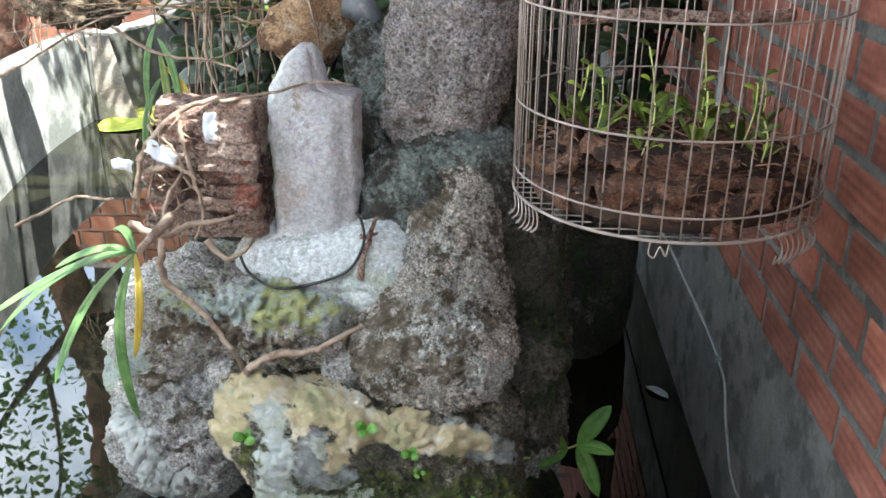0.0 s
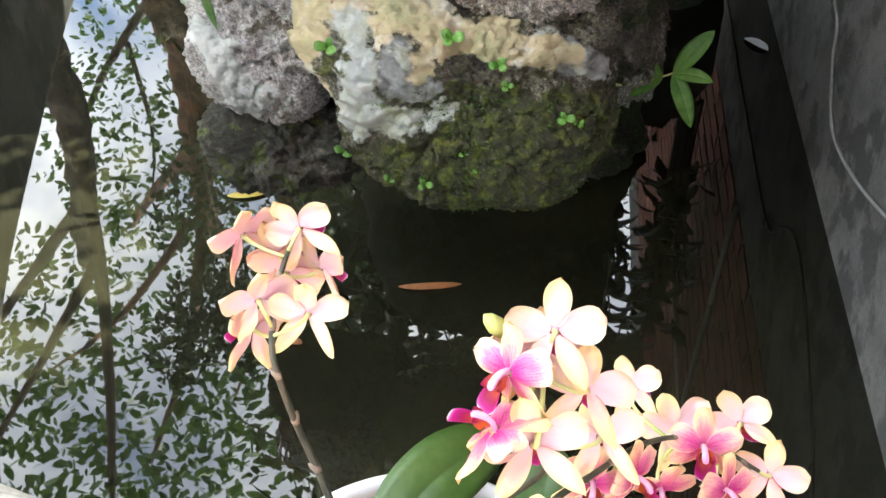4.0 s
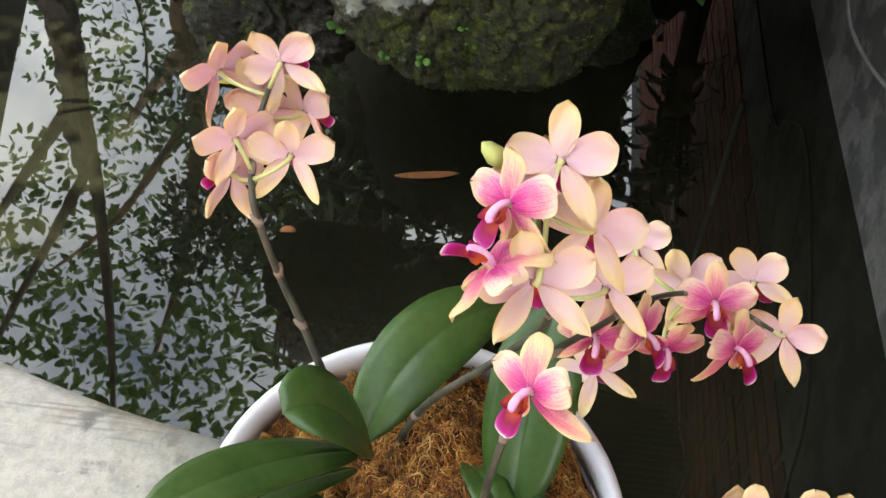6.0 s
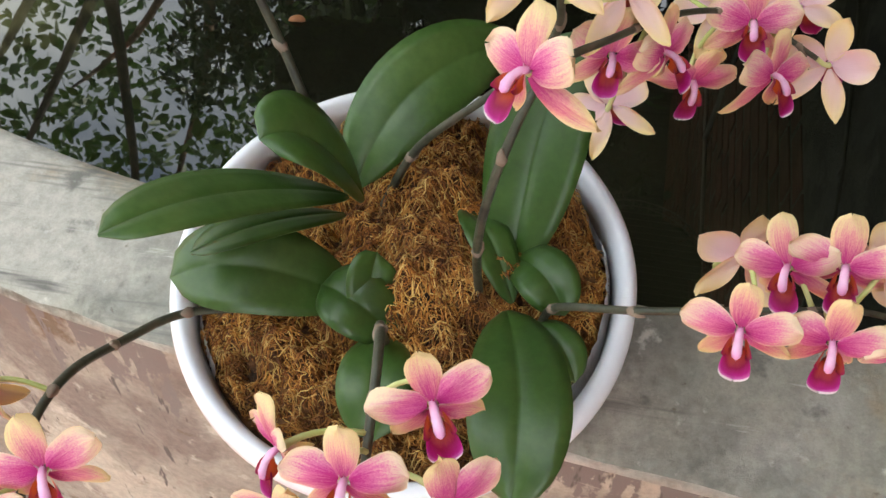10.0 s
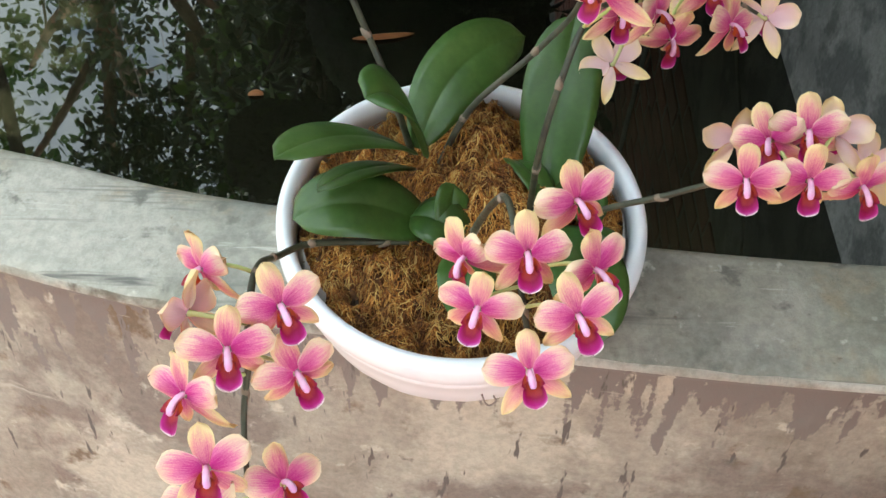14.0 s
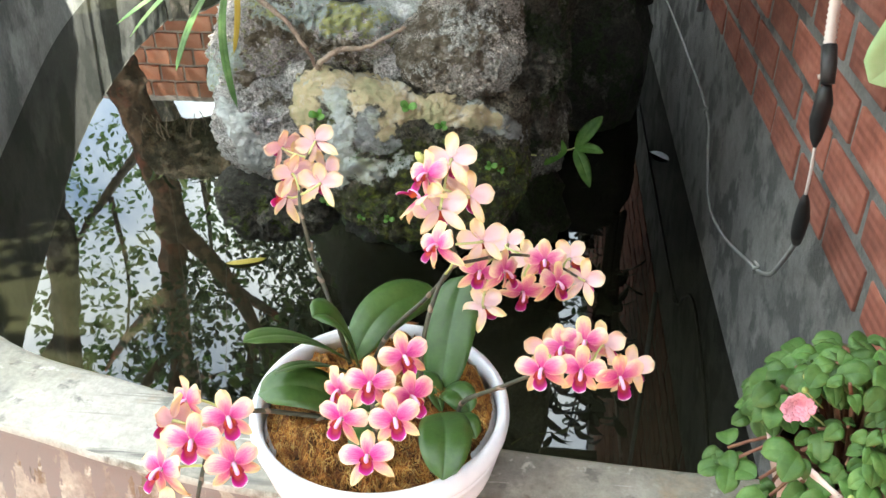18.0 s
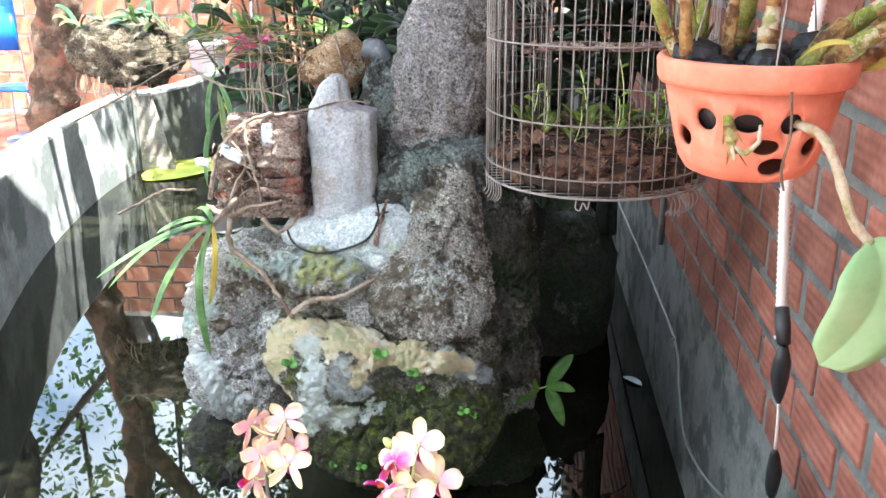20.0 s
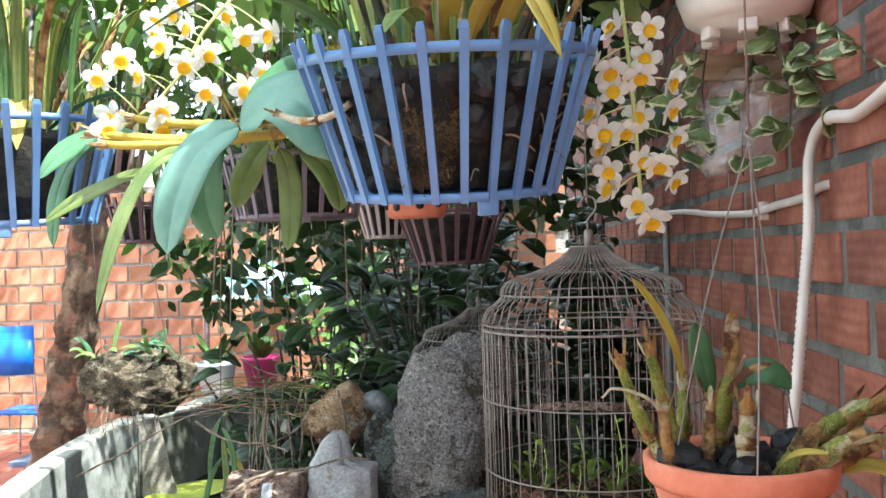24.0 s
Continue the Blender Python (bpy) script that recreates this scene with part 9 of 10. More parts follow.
def tree(base, trunk, limbs, clouds, label, mat_, leaf=0.09):
    t = thing("tree", base, label, "tree", "trees of the yard")
    o = Vector(base)
    bm = bmesh.new()
    line = curve([Vector(p[:3]) - o for p in trunk], 6)
    n = len(line)
    rs = [trunk[min(len(trunk) - 1, i // 6)][3] + (trunk[min(len(trunk) - 1, i // 6 + 1)][3] - trunk[min(len(trunk) - 1, i // 6)][3]) * (i % 6) / 6 for i in range(n)]
    tube(bm, line, rs, 14)
    bmesh.ops.subdivide_edges(bm, edges=bm.edges, cuts=1, use_grid_fill=True)
    for v in bm.verts:
        v.co += Vector((noise.noise(v.co * 7), noise.noise(v.co * 7 + Vector((5, 0, 0))), 0)) * rs[0] * 0.30 + Vector((noise.noise(v.co * 25), noise.noise(v.co * 25 + Vector((5, 0, 0))), 0)) * rs[0] * 0.08
    part("trunk", bm, mat_, t)
    for pts, r in limbs:
        bm = bmesh.new()
        ln_ = curve([Vector(p) - o for p in pts], 5)
        tube(bm, ln_, [r * (1 - 0.8 * i / (len(ln_) - 1)) for i in range(len(ln_))], 8)
        part("limb", bm, mat_, t)
    bm = bmesh.new()
    for c, s, k in clouds:
        leaf_cloud(bm, Vector(c) - o, s, k, leaf, gr)
    ob = part("crown", bm, crown_m, t, smooth=False)
    ob["kind"] = "stuff"
    return t


tree((-3.35, 5.6, FLOOR), [(-3.35, 5.6, 0.0, 0.21), (-3.30, 5.6, 0.5, 0.17), (-3.18, 5.6, 1.1, 0.14), (-3.06, 5.6, 1.8, 0.125), (-3.0, 5.6, 2.5, 0.12), (-3.15, 5.65, 3.4, 0.10), (-3.2, 5.7, 4.6, 0.07)],
     [([(-3.0, 5.6, 2.5), (-2.5, 5.5, 3.1), (-2.1, 5.2, 3.9), (-1.9, 5.0, 4.8)], 0.09), ([(-3.1, 5.6, 3.2), (-3.8, 5.9, 4.0), (-4.4, 6.2, 4.8)], 0.08), ([(-3.0, 5.6, 2.7), (-2.9, 5.0, 3.5), (-3.0, 4.3, 4.4), (-3.2, 3.6, 5.0)], 0.08), ([(-2.3, 5.3, 3.5), (-2.4, 4.8, 4.2), (-2.7, 4.3, 5.0)], 0.05), ([(-3.2, 5.7, 4.2), (-3.4, 6.4, 5.0), (-3.5, 7.2, 5.6)], 0.06), ([(-3.0, 5.0, 3.5), (-3.6, 4.5, 4.2), (-4.3, 4.2, 4.7)], 0.045), ([(-2.5, 5.5, 3.1), (-2.2, 6.0, 3.9), (-2.2, 6.6, 4.8)], 0.05)],
     [((-2.1, 5.0, 4.9), (1.2, 1.3, 0.8), 520), ((-3.3, 4.0, 5.1), (1.3, 1.2, 0.8), 560), ((-4.4, 6.0, 5.0), (1.3, 1.3, 0.8), 480), ((-3.0, 6.8, 5.4), (1.5, 1.4, 0.9), 520), ((-4.4, 4.4, 4.6), (1.0, 1.2, 0.7), 420), ((-2.5, 3.2, 4.4), (0.9, 0.9, 0.5), 260), ((-2.0, 6.6, 4.6), (0.9, 0.9, 0.7), 300)], "rough-barked tree with reddish trunk standing in the yard", trunk_m, 0.13)
tree((-3.55, 4.6, FLOOR), [(-3.55, 4.6, 0.0, 0.17), (-3.50, 4.6, 0.7, 0.14), (-3.42, 4.6, 1.5, 0.13), (-3.45, 4.6, 2.4, 0.11), (-3.7, 4.5, 3.6, 0.08)], [([(-3.45, 4.6, 2.3), (-3.2, 4.0, 3.0), (-3.0, 3.2, 3.8), (-2.9, 2.4, 4.6)], 0.07), ([(-3.6, 4.55, 3.0), (-4.3, 4.2, 3.8), (-5.0, 3.6, 4.6)], 0.06), ([(-3.2, 4.0, 3.0), (-3.6, 3.2, 3.6), (-4.0, 2.4, 4.2)], 0.045)],
     [((-3.0, 2.4, 4.7), (1.2, 1.3, 0.7), 420), ((-4.6, 3.2, 4.5), (1.4, 1.4, 0.8), 460), ((-3.8, 1.4, 4.6), (1.2, 1.0, 0.6), 320)], "grey-brown tree trunk at the edge of the yard", dark_bark_m, 0.13)
# a slanting trunk over the far water, seen mostly as a reflection
tree((-1.55, 7.9, FLOOR), [(-1.55, 7.9, 0.0, 0.14), (-1.6, 7.85, 1.2, 0.12), (-1.75, 7.6, 2.4, 0.11), (-2.0, 7.2, 3.6, 0.09), (-2.4, 6.8, 5.0, 0.06)], [([(-1.8, 7.5, 2.7), (-1.2, 7.0, 3.5), (-0.8, 6.4, 4.2)], 0.05)], [((-2.4, 6.9, 5.2), (1.0, 1.0, 0.7), 260), ((-0.9, 6.4, 4.4), (1.0, 0.9, 0.6), 240)], "slanting tree trunk behind the far end of the pond", dark_bark_m, 0.12)

tree((-4.6, 9.6, FLOOR), [(-4.6, 9.6, 0.0, 0.2), (-4.6, 9.6, 1.5, 0.16), (-4.7, 9.4, 3.0, 0.13), (-4.9, 9.2, 4.6, 0.08)], [([(-4.7, 9.4, 2.8), (-4.0, 8.6, 3.6), (-3.6, 7.6, 4.3)], 0.07), ([(-4.8, 9.3, 3.4), (-5.4, 8.2, 4.2), (-5.6, 7.2, 4.8)], 0.07), ([(-4.8, 9.3, 3.6), (-4.6, 10.2, 4.6), (-4.3, 11, 5.2)], 0.06), ([(-5.2, 8.5, 4.0), (-4.8, 7.8, 4.7), (-4.6, 7.0, 5.2)], 0.04), ([(-4.2, 8.9, 3.4), (-3.6, 9.2, 4.2), (-3.0, 9.6, 5.0)], 0.05)],
     [((-3.7, 7.4, 4.2), (0.8, 1.0, 0.6), 420), ((-5.4, 7.6, 4.4), (0.9, 1.2, 0.6), 480), ((-4.6, 10.4, 4.7), (1.4, 1.3, 0.8), 520), ((-4.7, 6.9, 5.0), (0.8, 0.8, 0.5), 300), ((-3.2, 9.4, 4.7), (0.9, 0.9, 0.6), 320), ((-5.6, 9.4, 4.0), (0.8, 0.9, 0.7), 300)], "leafy tree rising behind the far brick wall", dark_bark_m, 0.12)

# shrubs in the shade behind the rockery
# Leaf colours carry the light: dark for shaded plants, light green for sunlit ones.
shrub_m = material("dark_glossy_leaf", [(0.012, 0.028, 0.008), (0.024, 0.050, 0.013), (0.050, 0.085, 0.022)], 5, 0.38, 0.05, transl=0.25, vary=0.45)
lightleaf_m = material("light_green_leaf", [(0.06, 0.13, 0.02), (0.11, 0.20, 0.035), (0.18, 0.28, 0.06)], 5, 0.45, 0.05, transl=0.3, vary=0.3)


def shrub(base, height, spread, n_, leaf_len, mat_, label, seed, tilt=0.2):
    s = thing("shrub", base, label, "shrub", "shrubs behind the rockery")
    q = random.Random(seed)
    tips = []
    for i in range(max(4, n_ // 9)):
        a = q.random() * math.tau
        t0 = Vector((math.cos(a) * spread * q.uniform(0.2, 1), math.sin(a) * spread * q.uniform(0.2, 1), height * q.uniform(0.55, 1)))
        bm = bmesh.new()
        ln_ = curve([(math.cos(a) * 0.03, math.sin(a) * 0.03, 0), (t0.x * 0.35, t0.y * 0.35, t0.z * 0.5), t0], 6)
        tube(bm, ln_, [0.013 * (1 - 0.7 * k / 12) for k in range(13)], 6)
        part("stem", bm, dark_bark_m, s)
        tips += [ln_[k] for k in range(4, 13)]
    for i in range(n_):
        p = q.choice(tips) + Vector((q.uniform(-1, 1), q.uniform(-1, 1), q.uniform(-1, 1))) * spread * 0.18
        a = q.random() * math.tau
        d = Vector((math.cos(a), math.sin(a), q.uniform(-0.5, 0.5))).normalized()
        L_ = leaf_len * q.uniform(0.65, 1.2)
        part("leaf", leaf_mesh(p, p + d * L_ * 0.5 + Vector((0, 0, L_ * 0.12)), p + d * L_ - Vector((0, 0, L_ * 0.1)), L_ * 0.50, (0, -0.5, 0.85), 0.2, 6, 0.6, 0.0012), mat_, s)
    return s


shrub((-0.62, 2.35, 0.55), 1.05, 0.36, 230, 0.13, shrub_m, "dark broad-leaved shrub in the shade behind the rockery", 1)
shrub((-0.18, 2.55, 0.55), 1.25, 0.42, 260, 0.13, shrub_m, "dense dark green shrub behind the second birdcage", 2)
shrub((0.45, 2.75, 0.55), 1.35, 0.17, 160, 0.13, shrub_m, "dense dark shrub against the brick wall", 3)
shrub((0.16, 2.55, 0.60), 1.00, 0.20, 170, 0.12, shrub_m, "dark leafy shrub standing behind the birdcage", 21)
shrub((-0.35, 3.6, 0.55), 1.5, 0.58, 280, 0.15, shrub_m, "tall dark shrub over the shaded end of the pond", 4)
shrub((0.50, 4.7, 0.55), 1.7, 0.20, 160, 0.16, shrub_m, "tall dark shrub by the wall at the pond's end", 5)
shrub((-0.80, 5.4, 0.10), 2.6, 0.75, 330, 0.22, shrub_m, "tall dark broad-leaved shrub at the back of the pond", 12)
shrub((-0.15, 6.2, 0.10), 2.7, 0.30, 150, 0.22, shrub_m, "dark broad-leaved shrub near the pond's end", 13)
shrub((-1.05, 4.6, 0.55), 1.3, 0.5, 120, 0.13, lightleaf_m, "shrub behind the pond, coloured light green as if in the sun", 6)
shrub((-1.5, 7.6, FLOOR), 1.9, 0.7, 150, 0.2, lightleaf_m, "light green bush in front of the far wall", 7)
shrub((-0.5, 7.6, FLOOR), 2.3, 0.8, 170, 0.2, shrub_m, "large dark bush in the far corner", 8)
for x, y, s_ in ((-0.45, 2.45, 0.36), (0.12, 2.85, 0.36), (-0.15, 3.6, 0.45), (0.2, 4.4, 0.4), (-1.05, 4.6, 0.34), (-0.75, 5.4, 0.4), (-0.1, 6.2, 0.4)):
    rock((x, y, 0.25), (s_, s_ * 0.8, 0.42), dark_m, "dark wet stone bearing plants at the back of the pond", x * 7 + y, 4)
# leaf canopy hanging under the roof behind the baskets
# High dark masses are added unseen, to shade the wall and darken reflections.
for c, s_, k, mt, lb in (((-0.35, 2.6, 2.15), (0.75, 0.5, 0.35), 620, shrub_m, "mass of hanging dark green foliage under the roof"), ((0.25, 1.9, 2.1), (0.30, 0.35, 0.28), 300, shrub_m, "hanging dark foliage beside the brick wall"), ((-0.95, 2.4, 2.35), (0.5, 0.6, 0.35), 420, lightleaf_m, "trailing leaves under the roof edge, coloured light green as if sunlit"), ((-0.55, 1.05, 2.30), (0.40, 0.22, 0.16), 300, lightleaf_m, "light green leaves crowding above the baskets"),
                         ((-1.25, 3.2, 2.05), (0.35, 0.5, 0.40), 150, lightleaf_m, "creeper hanging over the pond, coloured light green as if sunlit"), ((-1.05, 4.75, 3.05), (0.40, 0.45, 0.35), 700, shrub_m, "added dark leaf mass at the roof edge, shading the pond wall"), ((-1.0, 5.45, 3.0), (0.36, 0.60, 0.30), 900, shrub_m, "added dark leaf mass shading the far end of the pond wall"), ((-2.25, 6.5, 3.15), (0.6, 0.8, 0.45), 900, shrub_m, "added dark leaves above the far rim, blocking reflected sky"), ((-2.75, 5.0, 3.1), (0.40, 0.8, 0.35), 520, shrub_m, "added leaf mass round the tree fork, blocking reflected sky"), ((0.15, 2.3, 2.55), (0.4, 0.6, 0.25), 500, shrub_m, "added dark foliage under the roof, darkening the reflections"), ((-0.75, 6.0, 3.5), (0.78, 0.8, 1.3), 1900, shrub_m, "added tall leaf mass beyond the roof, blocking reflected sky"), ((-0.60, 4.4, 2.9), (0.6, 0.65, 0.4), 950, shrub_m, "added dark leaves over the water, cutting light behind the rockery"), ((-0.98, 3.0, 1.78), (0.45, 0.4, 0.32), 380, shrub_m, "dark leaves hanging low over the water"), ((-1.5, 5.2, 3.9), (0.6, 0.7, 0.8), 700, shrub_m, "added dark leaves beside the tree, blocking reflected sky"), ((0.55, 5.9, 3.6), (0.18, 0.9, 1.2), 170, shrub_m, "added dark leaves by the wall, narrowing the reflected sky"), ((0.15, 0.95, 2.28), (0.35, 0.25, 0.16), 240, olive_m, "olive leaves crowding above the blue basket"),
                         ((-2.15, 7.2, 4.55), (0.75, 1.35, 0.30), 2600, shrub_m, "high unseen foliage added over the pond end to block reflected sky"), ((-3.1, 8.9, 4.6), (0.6, 0.8, 0.30), 900, shrub_m, "high unseen foliage added by the far wall to block reflected sky"),
                         ((-2.15, 4.5, 3.9), (0.52, 0.75, 0.28), 1500, shrub_m, "unseen leaf screen over the pond, added to darken its reflections"), ((-1.50, 4.2, 3.85), (0.45, 0.75, 0.28), 1200, shrub_m, "unseen leaf screen between roof and tree, added to darken reflections"), ((-2.0, 5.75, 3.95), (0.72, 0.70, 0.28), 1500, shrub_m, "unseen leaf screen high over the far rim, added to darken reflections"), ((-2.72, 4.35, 3.9), (0.36, 0.80, 0.25), 1100, shrub_m, "unseen leaf screen by the outer limbs, added to darken reflections")):
    bm = bmesh.new()
    leaf_cloud(bm, c, s_, k, 0.085, gr, 0.4)
    solid("hanging_foliage", bm, mt, lb, "foliage", "stuff", smooth=False)
curtain = thing("root_curtain", (-0.7, 2.5, 2.93), "curtain of thin dry stems hanging from the roof", "roots")
for i in range(30):
    x, y = gr.uniform(-1.15, 0.1), gr.uniform(1.8, 2.95)
    bm = bmesh.new()
    z1 = gr.uniform(1.5, 2.0)
    tube(bm, curve([(x, y, 2.95), (x + gr.uniform(-0.05, 0.05), y, 2.4), (x + gr.uniform(-0.08, 0.08), y, z1)], 5), 0.003, 4)
    for v in bm.verts:
        v.co -= curtain.location
    part("stem", bm, root_m, curtain)

# hanging log with ferns
lgx = thing("hanging_log", (-2.06, 4.2, 1.08), "rough bark log planted with ferns, hung over the pond edge", "log")
bm = blob((0, 0, 0), (0.31, 0.16, 0.17), 5, 0.25, 2.4, 3.0)
part("bark", bm, stone("mossy_bark", (0.10, 0.07, 0.05), (0.20, 0.15, 0.10), (0.26, 0.20, 0.13), (0.06, 0.045, 0.025), 0.46, 14, 60, 1.0, (0.24, 0.20, 0.14), 0.32, [((0.30, 0.13, 0.06), 0.24, 20)], 0.6), lgx)
for i in range(26):
    a = gr.uniform(-0.3, 0.3)
    d = Vector((gr.uniform(-1, 1), gr.uniform(-0.8, 0.3), gr.uniform(0.0, 0.8))).normalized()
    p = Vector((a, gr.uniform(-0.08, 0.06), 0.12))
    L_ = gr.uniform(0.10, 0.22)
    part("leaf", leaf_mesh(p, p + d * L_ * 0.5 + Vector((0, 0, 0.04)), p + d * L_, 0.035, (0, -0.5, 1), 0.2, 8, 0.5, 0.001), gr.choice((broad_m, olive_m, shrub_m)), lgx)
for i in range(16):
    p = Vector((gr.uniform(-0.28, 0.28), gr.uniform(-0.14, 0), -0.10))
    creeper(lgx, [p, p + Vector((gr.uniform(-0.05, 0.05), -0.03, -0.08)), p + Vector((gr.uniform(-0.08, 0.08), -0.03, -0.18))], 0.004, root_m, "rootlet", (0, 0, 0), 4)
for dx in (-0.2, 0.2):
    bm = bmesh.new()
    tube(bm, [(dx, 0, 0.1), (dx * 0.4, -0.4, HANG - 1.0)], 0.002, 4)
    part("hanger_wire", bm, wire_m, lgx)
# pots on the far rim
for (x, y), r, h, mt, lb in (((-2.44, 6.54), 0.175, 0.24, glaze_m, "white plastic pot standing on the far pond rim"), ((-2.13, 6.80), 0.17, 0.25, material("magenta_plastic", [(0.55, 0.03, 0.16), (0.66, 0.05, 0.22)], 6, 0.4, 0.05), "magenta plastic pot standing on the far pond rim")):
    p_ = thing("plant_pot", (x, y, RIM + 0.003), lb, "pot")
    bm = bmesh.new()
    lathe(bm, [(0.0, 0.0), (r * 0.72, 0.0), (r * 0.95, h * 0.88), (r, h * 0.9), (r, h), (r * 0.9, h), (r * 0.68, 0.02), (0.0, 0.02)], 36, closed=False)
    part("body", bm, mt, p_)
    for i in range(24):
        a = gr.random() * math.tau
        d = Vector((math.cos(a) * 0.6, math.sin(a) * 0.6, gr.uniform(0.4, 1)))
        L_ = gr.uniform(0.16, 0.32)
        part("leaf", leaf_mesh((0, 0, h * 0.85), Vector((0, 0, h * 0.85)) + d * L_ * 0.6, Vector((0, 0, h * 0.8)) + d * L_, 0.06, (math.cos(a), math.sin(a), 0.4), 0.2, 8, 0.55, 0.0012), lightleaf_m, p_)
# blue plastic chair with metal legs
chair_m = material("bright_blue_plastic", [(0.01, 0.12, 0.55), (0.015, 0.16, 0.65)], 6, 0.35, 0.03)
steel_m = material("chromed_tube", [(0.55, 0.55, 0.56), (0.65, 0.65, 0.66)], 9, 0.25, 0.02, metal=0.9)
ch = thing("chair", (-4.28, 6.85, FLOOR), "blue plastic stacking chair on thin chromed legs", "chair")
for sx in (-1, 1):
    for sy in (-1, 1):
        bm = bmesh.new()
        tube(bm, curve([(sx * 0.21, sy * 0.20, 0), (sx * 0.19, sy * 0.18, 0.25), (sx * 0.17, sy * 0.16, 0.44)], 5), 0.011, 8)
        part("leg", bm, steel_m, ch)
for z, d_, nm in ((0.45, 0.0, "seat"), ):
    bm = bmesh.new()
    box(bm, (0, 0, z), (0.42, 0.42, 0.025), bevel=0.01)
    part(nm, bm, chair_m, ch)
for sx in (-1, 1):
    bm = bmesh.new()
    tube(bm, curve([(sx * 0.19, -0.19, 0.44), (sx * 0.20, -0.22, 0.7), (sx * 0.20, -0.26, 1.0)], 6), 0.011, 8)
    part("back_post", bm, steel_m, ch)
for k in range(3):
    bm = bmesh.new()
    rows = []
    for i in range(15):
        x = -0.22 + 0.44 * i / 14
        y = -0.27 - 0.05 * (1 - (x / 0.22) ** 2) - 0.0 + k * 0.012
        z0 = 0.80 + k * 0.09
        rows.append([(x, y, z0), (x, y - 0.012, z0), (x, y - 0.02, z0 + 0.30 - 0.03 * k), (x, y - 0.008, z0 + 0.30 - 0.03 * k)])
    loft(bm, rows)
    part("backrest", bm, chair_m, ch)
# pole, mat and parasol
bm = bmesh.new()
tube(bm, [(-2.66, 6.9, FLOOR), (-2.62, 6.9, 3.4)], 0.03, 12)
solid("metal_pole", bm, steel_m, "upright grey metal pole in the yard", "pole")
bm = bmesh.new()
box(bm, (-3.4, 7.0, FLOOR + 0.03), (1.8, 0.9, 0.05), bevel=0.01)
solid("ground_sheet", bm, material("blue_grey_sheet", [(0.10, 0.14, 0.25), (0.20, 0.22, 0.28)], 5, 0.7, 0.2), "folded blue-grey sheet lying on the yard", "sheet", smooth=False)
pr = thing("parasol", (-2.35, 7.6, FLOOR), "turquoise and white garden parasol near the far wall", "parasol")
bm = bmesh.new()
tube(bm, [(0, 0, 0), (0, 0, 1.75)], 0.02, 8)
part("pole", bm, steel_m, pr)
bm = bmesh.new()
lathe(bm, [(0.62, 1.38), (0.40, 1.56), (0.02, 1.74), (0.0, 1.72), (0.40, 1.545), (0.62, 1.365)], 24, closed=False)
part("canopy", bm, material("turquoise_cloth", [(0.20, 0.48, 0.52), (0.66, 0.72, 0.72)], 6, 0.8, 0.1, stops=[0.45, 0.55], transl=0.3), pr)

# ================================================================ bricks and tiles
def brick_mesh(name, mat_, L, H, D, seed):
    bm = bmesh.new()
    box(bm, (0, 0, 0), (D, L, H), bevel=0.004)
    for v in bm.verts:
        v.co += Vector((noise.noise(v.co * 30 + Vector((seed, 0, 0))), noise.noise(v.co * 30 + Vector((0, seed, 0))), noise.noise(v.co * 30 + Vector((0, 0, seed))))) * 0.0025
    me = bpy.data.meshes.new(name)
    bm.to_mesh(me)
    bm.free()
    me.materials.append(mat_)
    return me


BL, BH, PITCH, COURSE = 0.200, 0.078, 0.222, 0.0985
variants = [brick_mesh("brick", brick_m, BL, BH, 0.03, i) for i in range(4)]
bq = random.Random(9)
rest = bmesh.new()
count = 0
for row in range(24):
    z = 0.684 + COURSE * (row + 0.5) + 0.004
    y = -0.62 + (0.5 if row % 2 else 0.0) * PITCH + bq.uniform(-0.03, 0.03)
    while y < 7.6:
        pos = Vector((WALL_X - 0.0005 + bq.uniform(-0.002, 0.002), y, z + bq.uniform(-0.002, 0.002)))
        if 0.25 < y < 3.1 and row < 21 and count < 300:
            o = new("brick", variants[bq.randrange(4)])
            o.parent = wall_e
            o.location = pos
            o.rotation_euler = (bq.uniform(-0.008, 0.008), 0, bq.uniform(-0.006, 0.006))
            count += 1
        else:
            box(rest, pos, (0.03, BL, BH))
        y += PITCH + bq.uniform(-0.006, 0.006)
o = part("bricks", rest, brick_m, wall_e, smooth=False)
o["kind"] = "stuff"
FB, FC = 0.27, 0.19
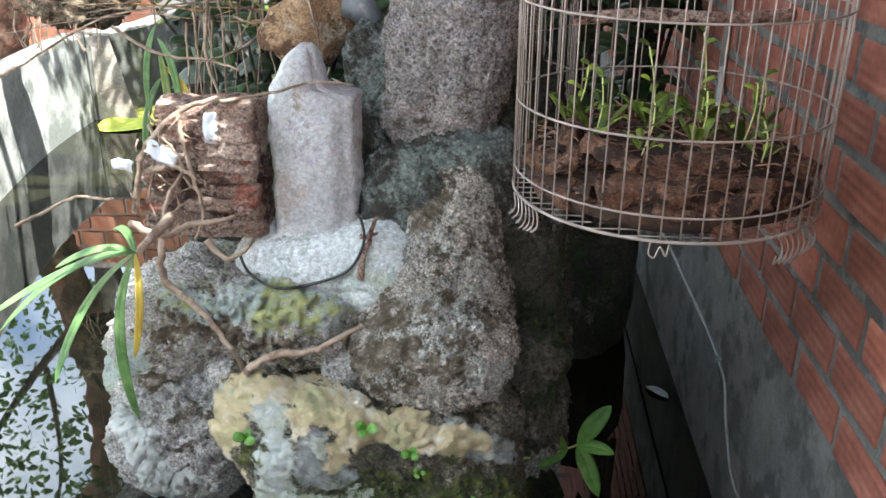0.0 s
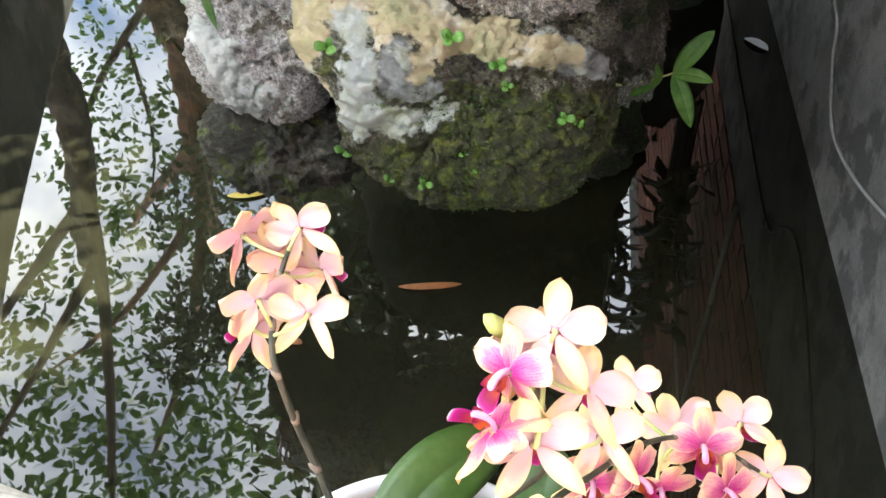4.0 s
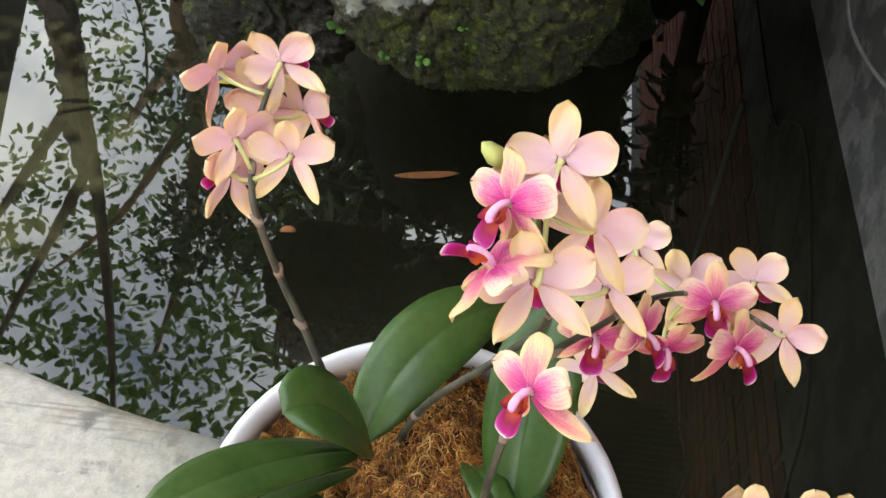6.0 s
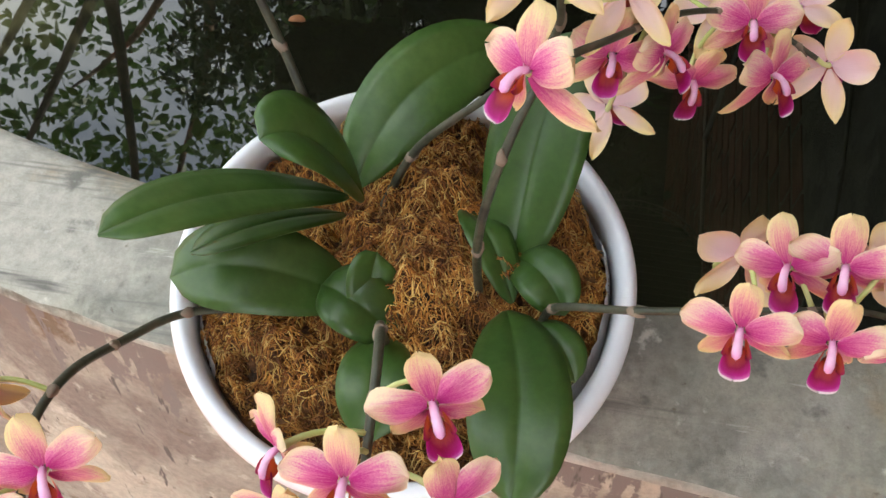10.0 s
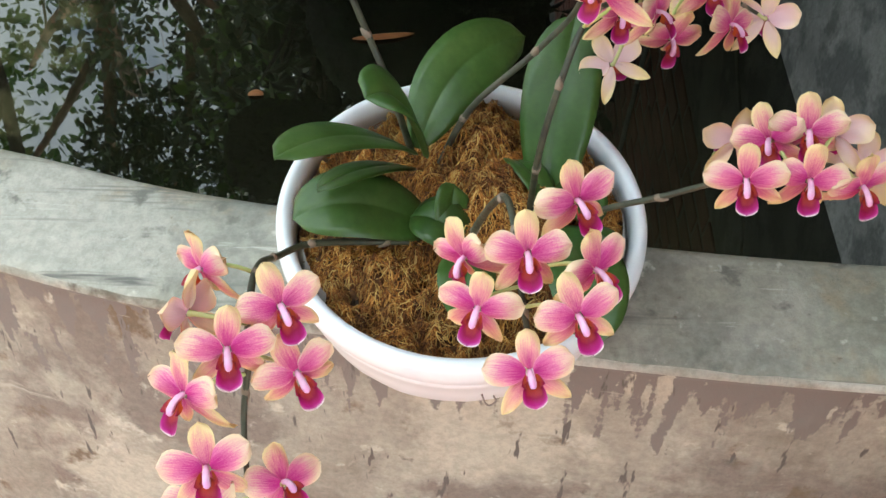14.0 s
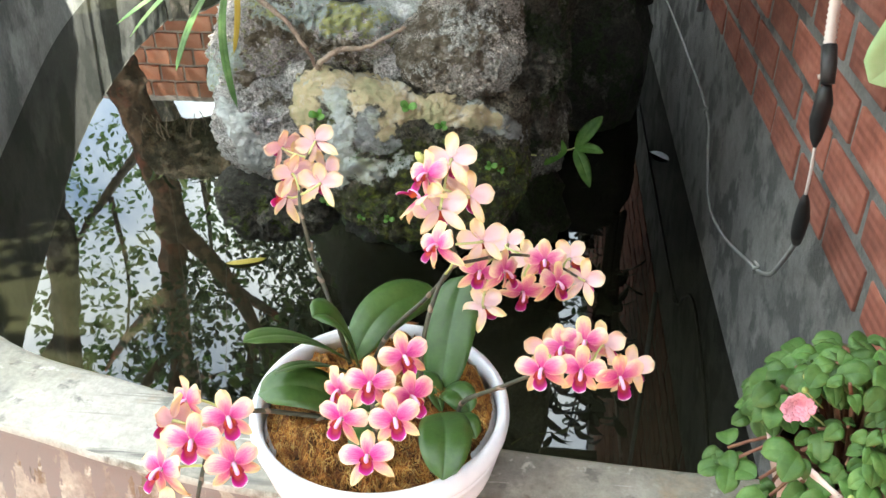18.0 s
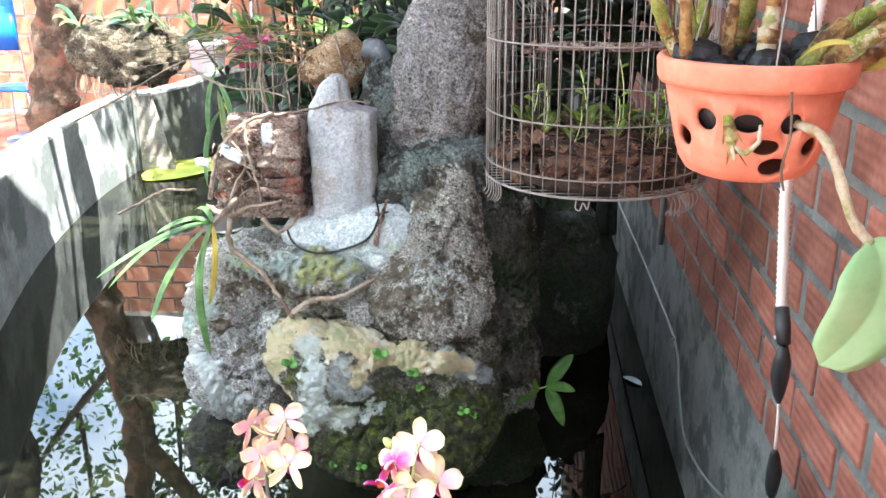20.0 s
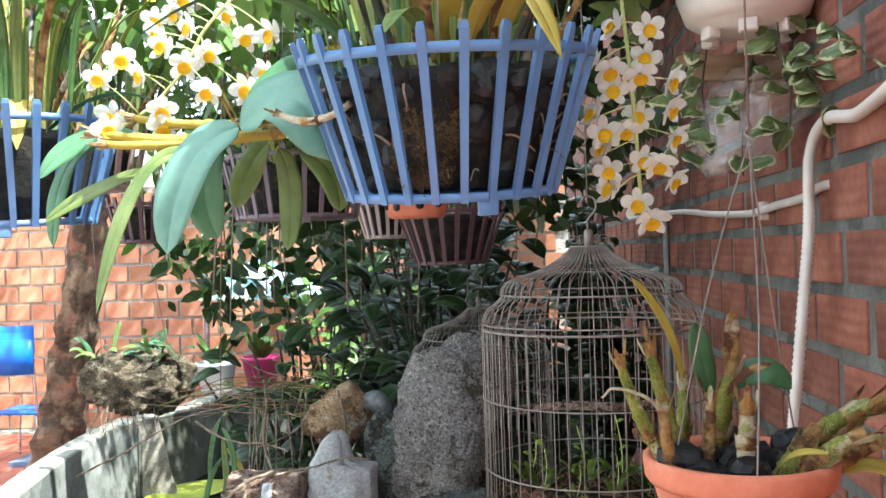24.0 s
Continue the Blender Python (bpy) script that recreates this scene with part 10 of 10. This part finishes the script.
fvar = [brick_mesh("brick", far_brick_m, FB - 0.03, FC - 0.03, 0.03, i + 9) for i in range(3)]
rest = bmesh.new()
count = 0
for row in range(13):
    z = FLOOR + FC * (row + 0.5)
    x = -7.6 + (FB / 2 if row % 2 else 0)
    while x < 0.6:
        pos = Vector((x, 8.243 + bq.uniform(-0.003, 0.003), z))
        if -5.6 < x < -1.6 and row < 15 and count < 230:
            o = new("brick", fvar[bq.randrange(3)])
            o.parent = wall_n
            o.location = pos
            o.rotation_euler = (0, 0, math.pi / 2)
            count += 1
        else:
            box(rest, pos, (FB - 0.03, 0.03, FC - 0.03))
        x += FB
o = part("bricks", rest, far_brick_m, wall_n, smooth=False)
o["kind"] = "stuff"
# red floor tiles
bm = bmesh.new()
box(bm, (0, 0, 0), (0.294, 0.294, 0.012), bevel=0.002)
tile_me = bpy.data.meshes.new("tile")
bm.to_mesh(tile_me)
bm.free()
tile_me.materials.append(tile_m)


def inside_pond(x, y, grow=0.36):
    line = beside(INNER, grow * SIDE)
    n, hit_ = len(line), False
    for i in range(n):
        a, b = line[i], line[(i + 1) % n]
        if (a.y > y) != (b.y > y) and x < (b.x - a.x) * (y - a.y) / (b.y - a.y) + a.x:
            hit_ = not hit_
    return hit_


rest = bmesh.new()
count = 0
for i in range(-25, 3):
    for j in range(-13, 27):
        x, y = i * 0.30 + 0.1, j * 0.30
        if x > WALL_X - 0.15 or inside_pond(x, y, 0.12):
            continue
        if not (x < -2.2 and y > 2.0 or y < 0.4 and -1.6 < x):
            continue
        if (-5.0 < x < -2.5 and 2.5 < y < 7.6 or -1.4 < x and -0.6 < y) and count < 290:
            o = new("tile", tile_me)
            o.parent = floor
            o.location = (x, y, FLOOR + 0.004)
            o.rotation_euler = (0, 0, bq.choice((0, 1, 2, 3)) * math.pi / 2)
            count += 1
        else:
            box(rest, (x, y, FLOOR + 0.004), (0.294, 0.294, 0.012))
o = part("tiles", rest, tile_m, floor, smooth=False)
o["kind"] = "stuff"
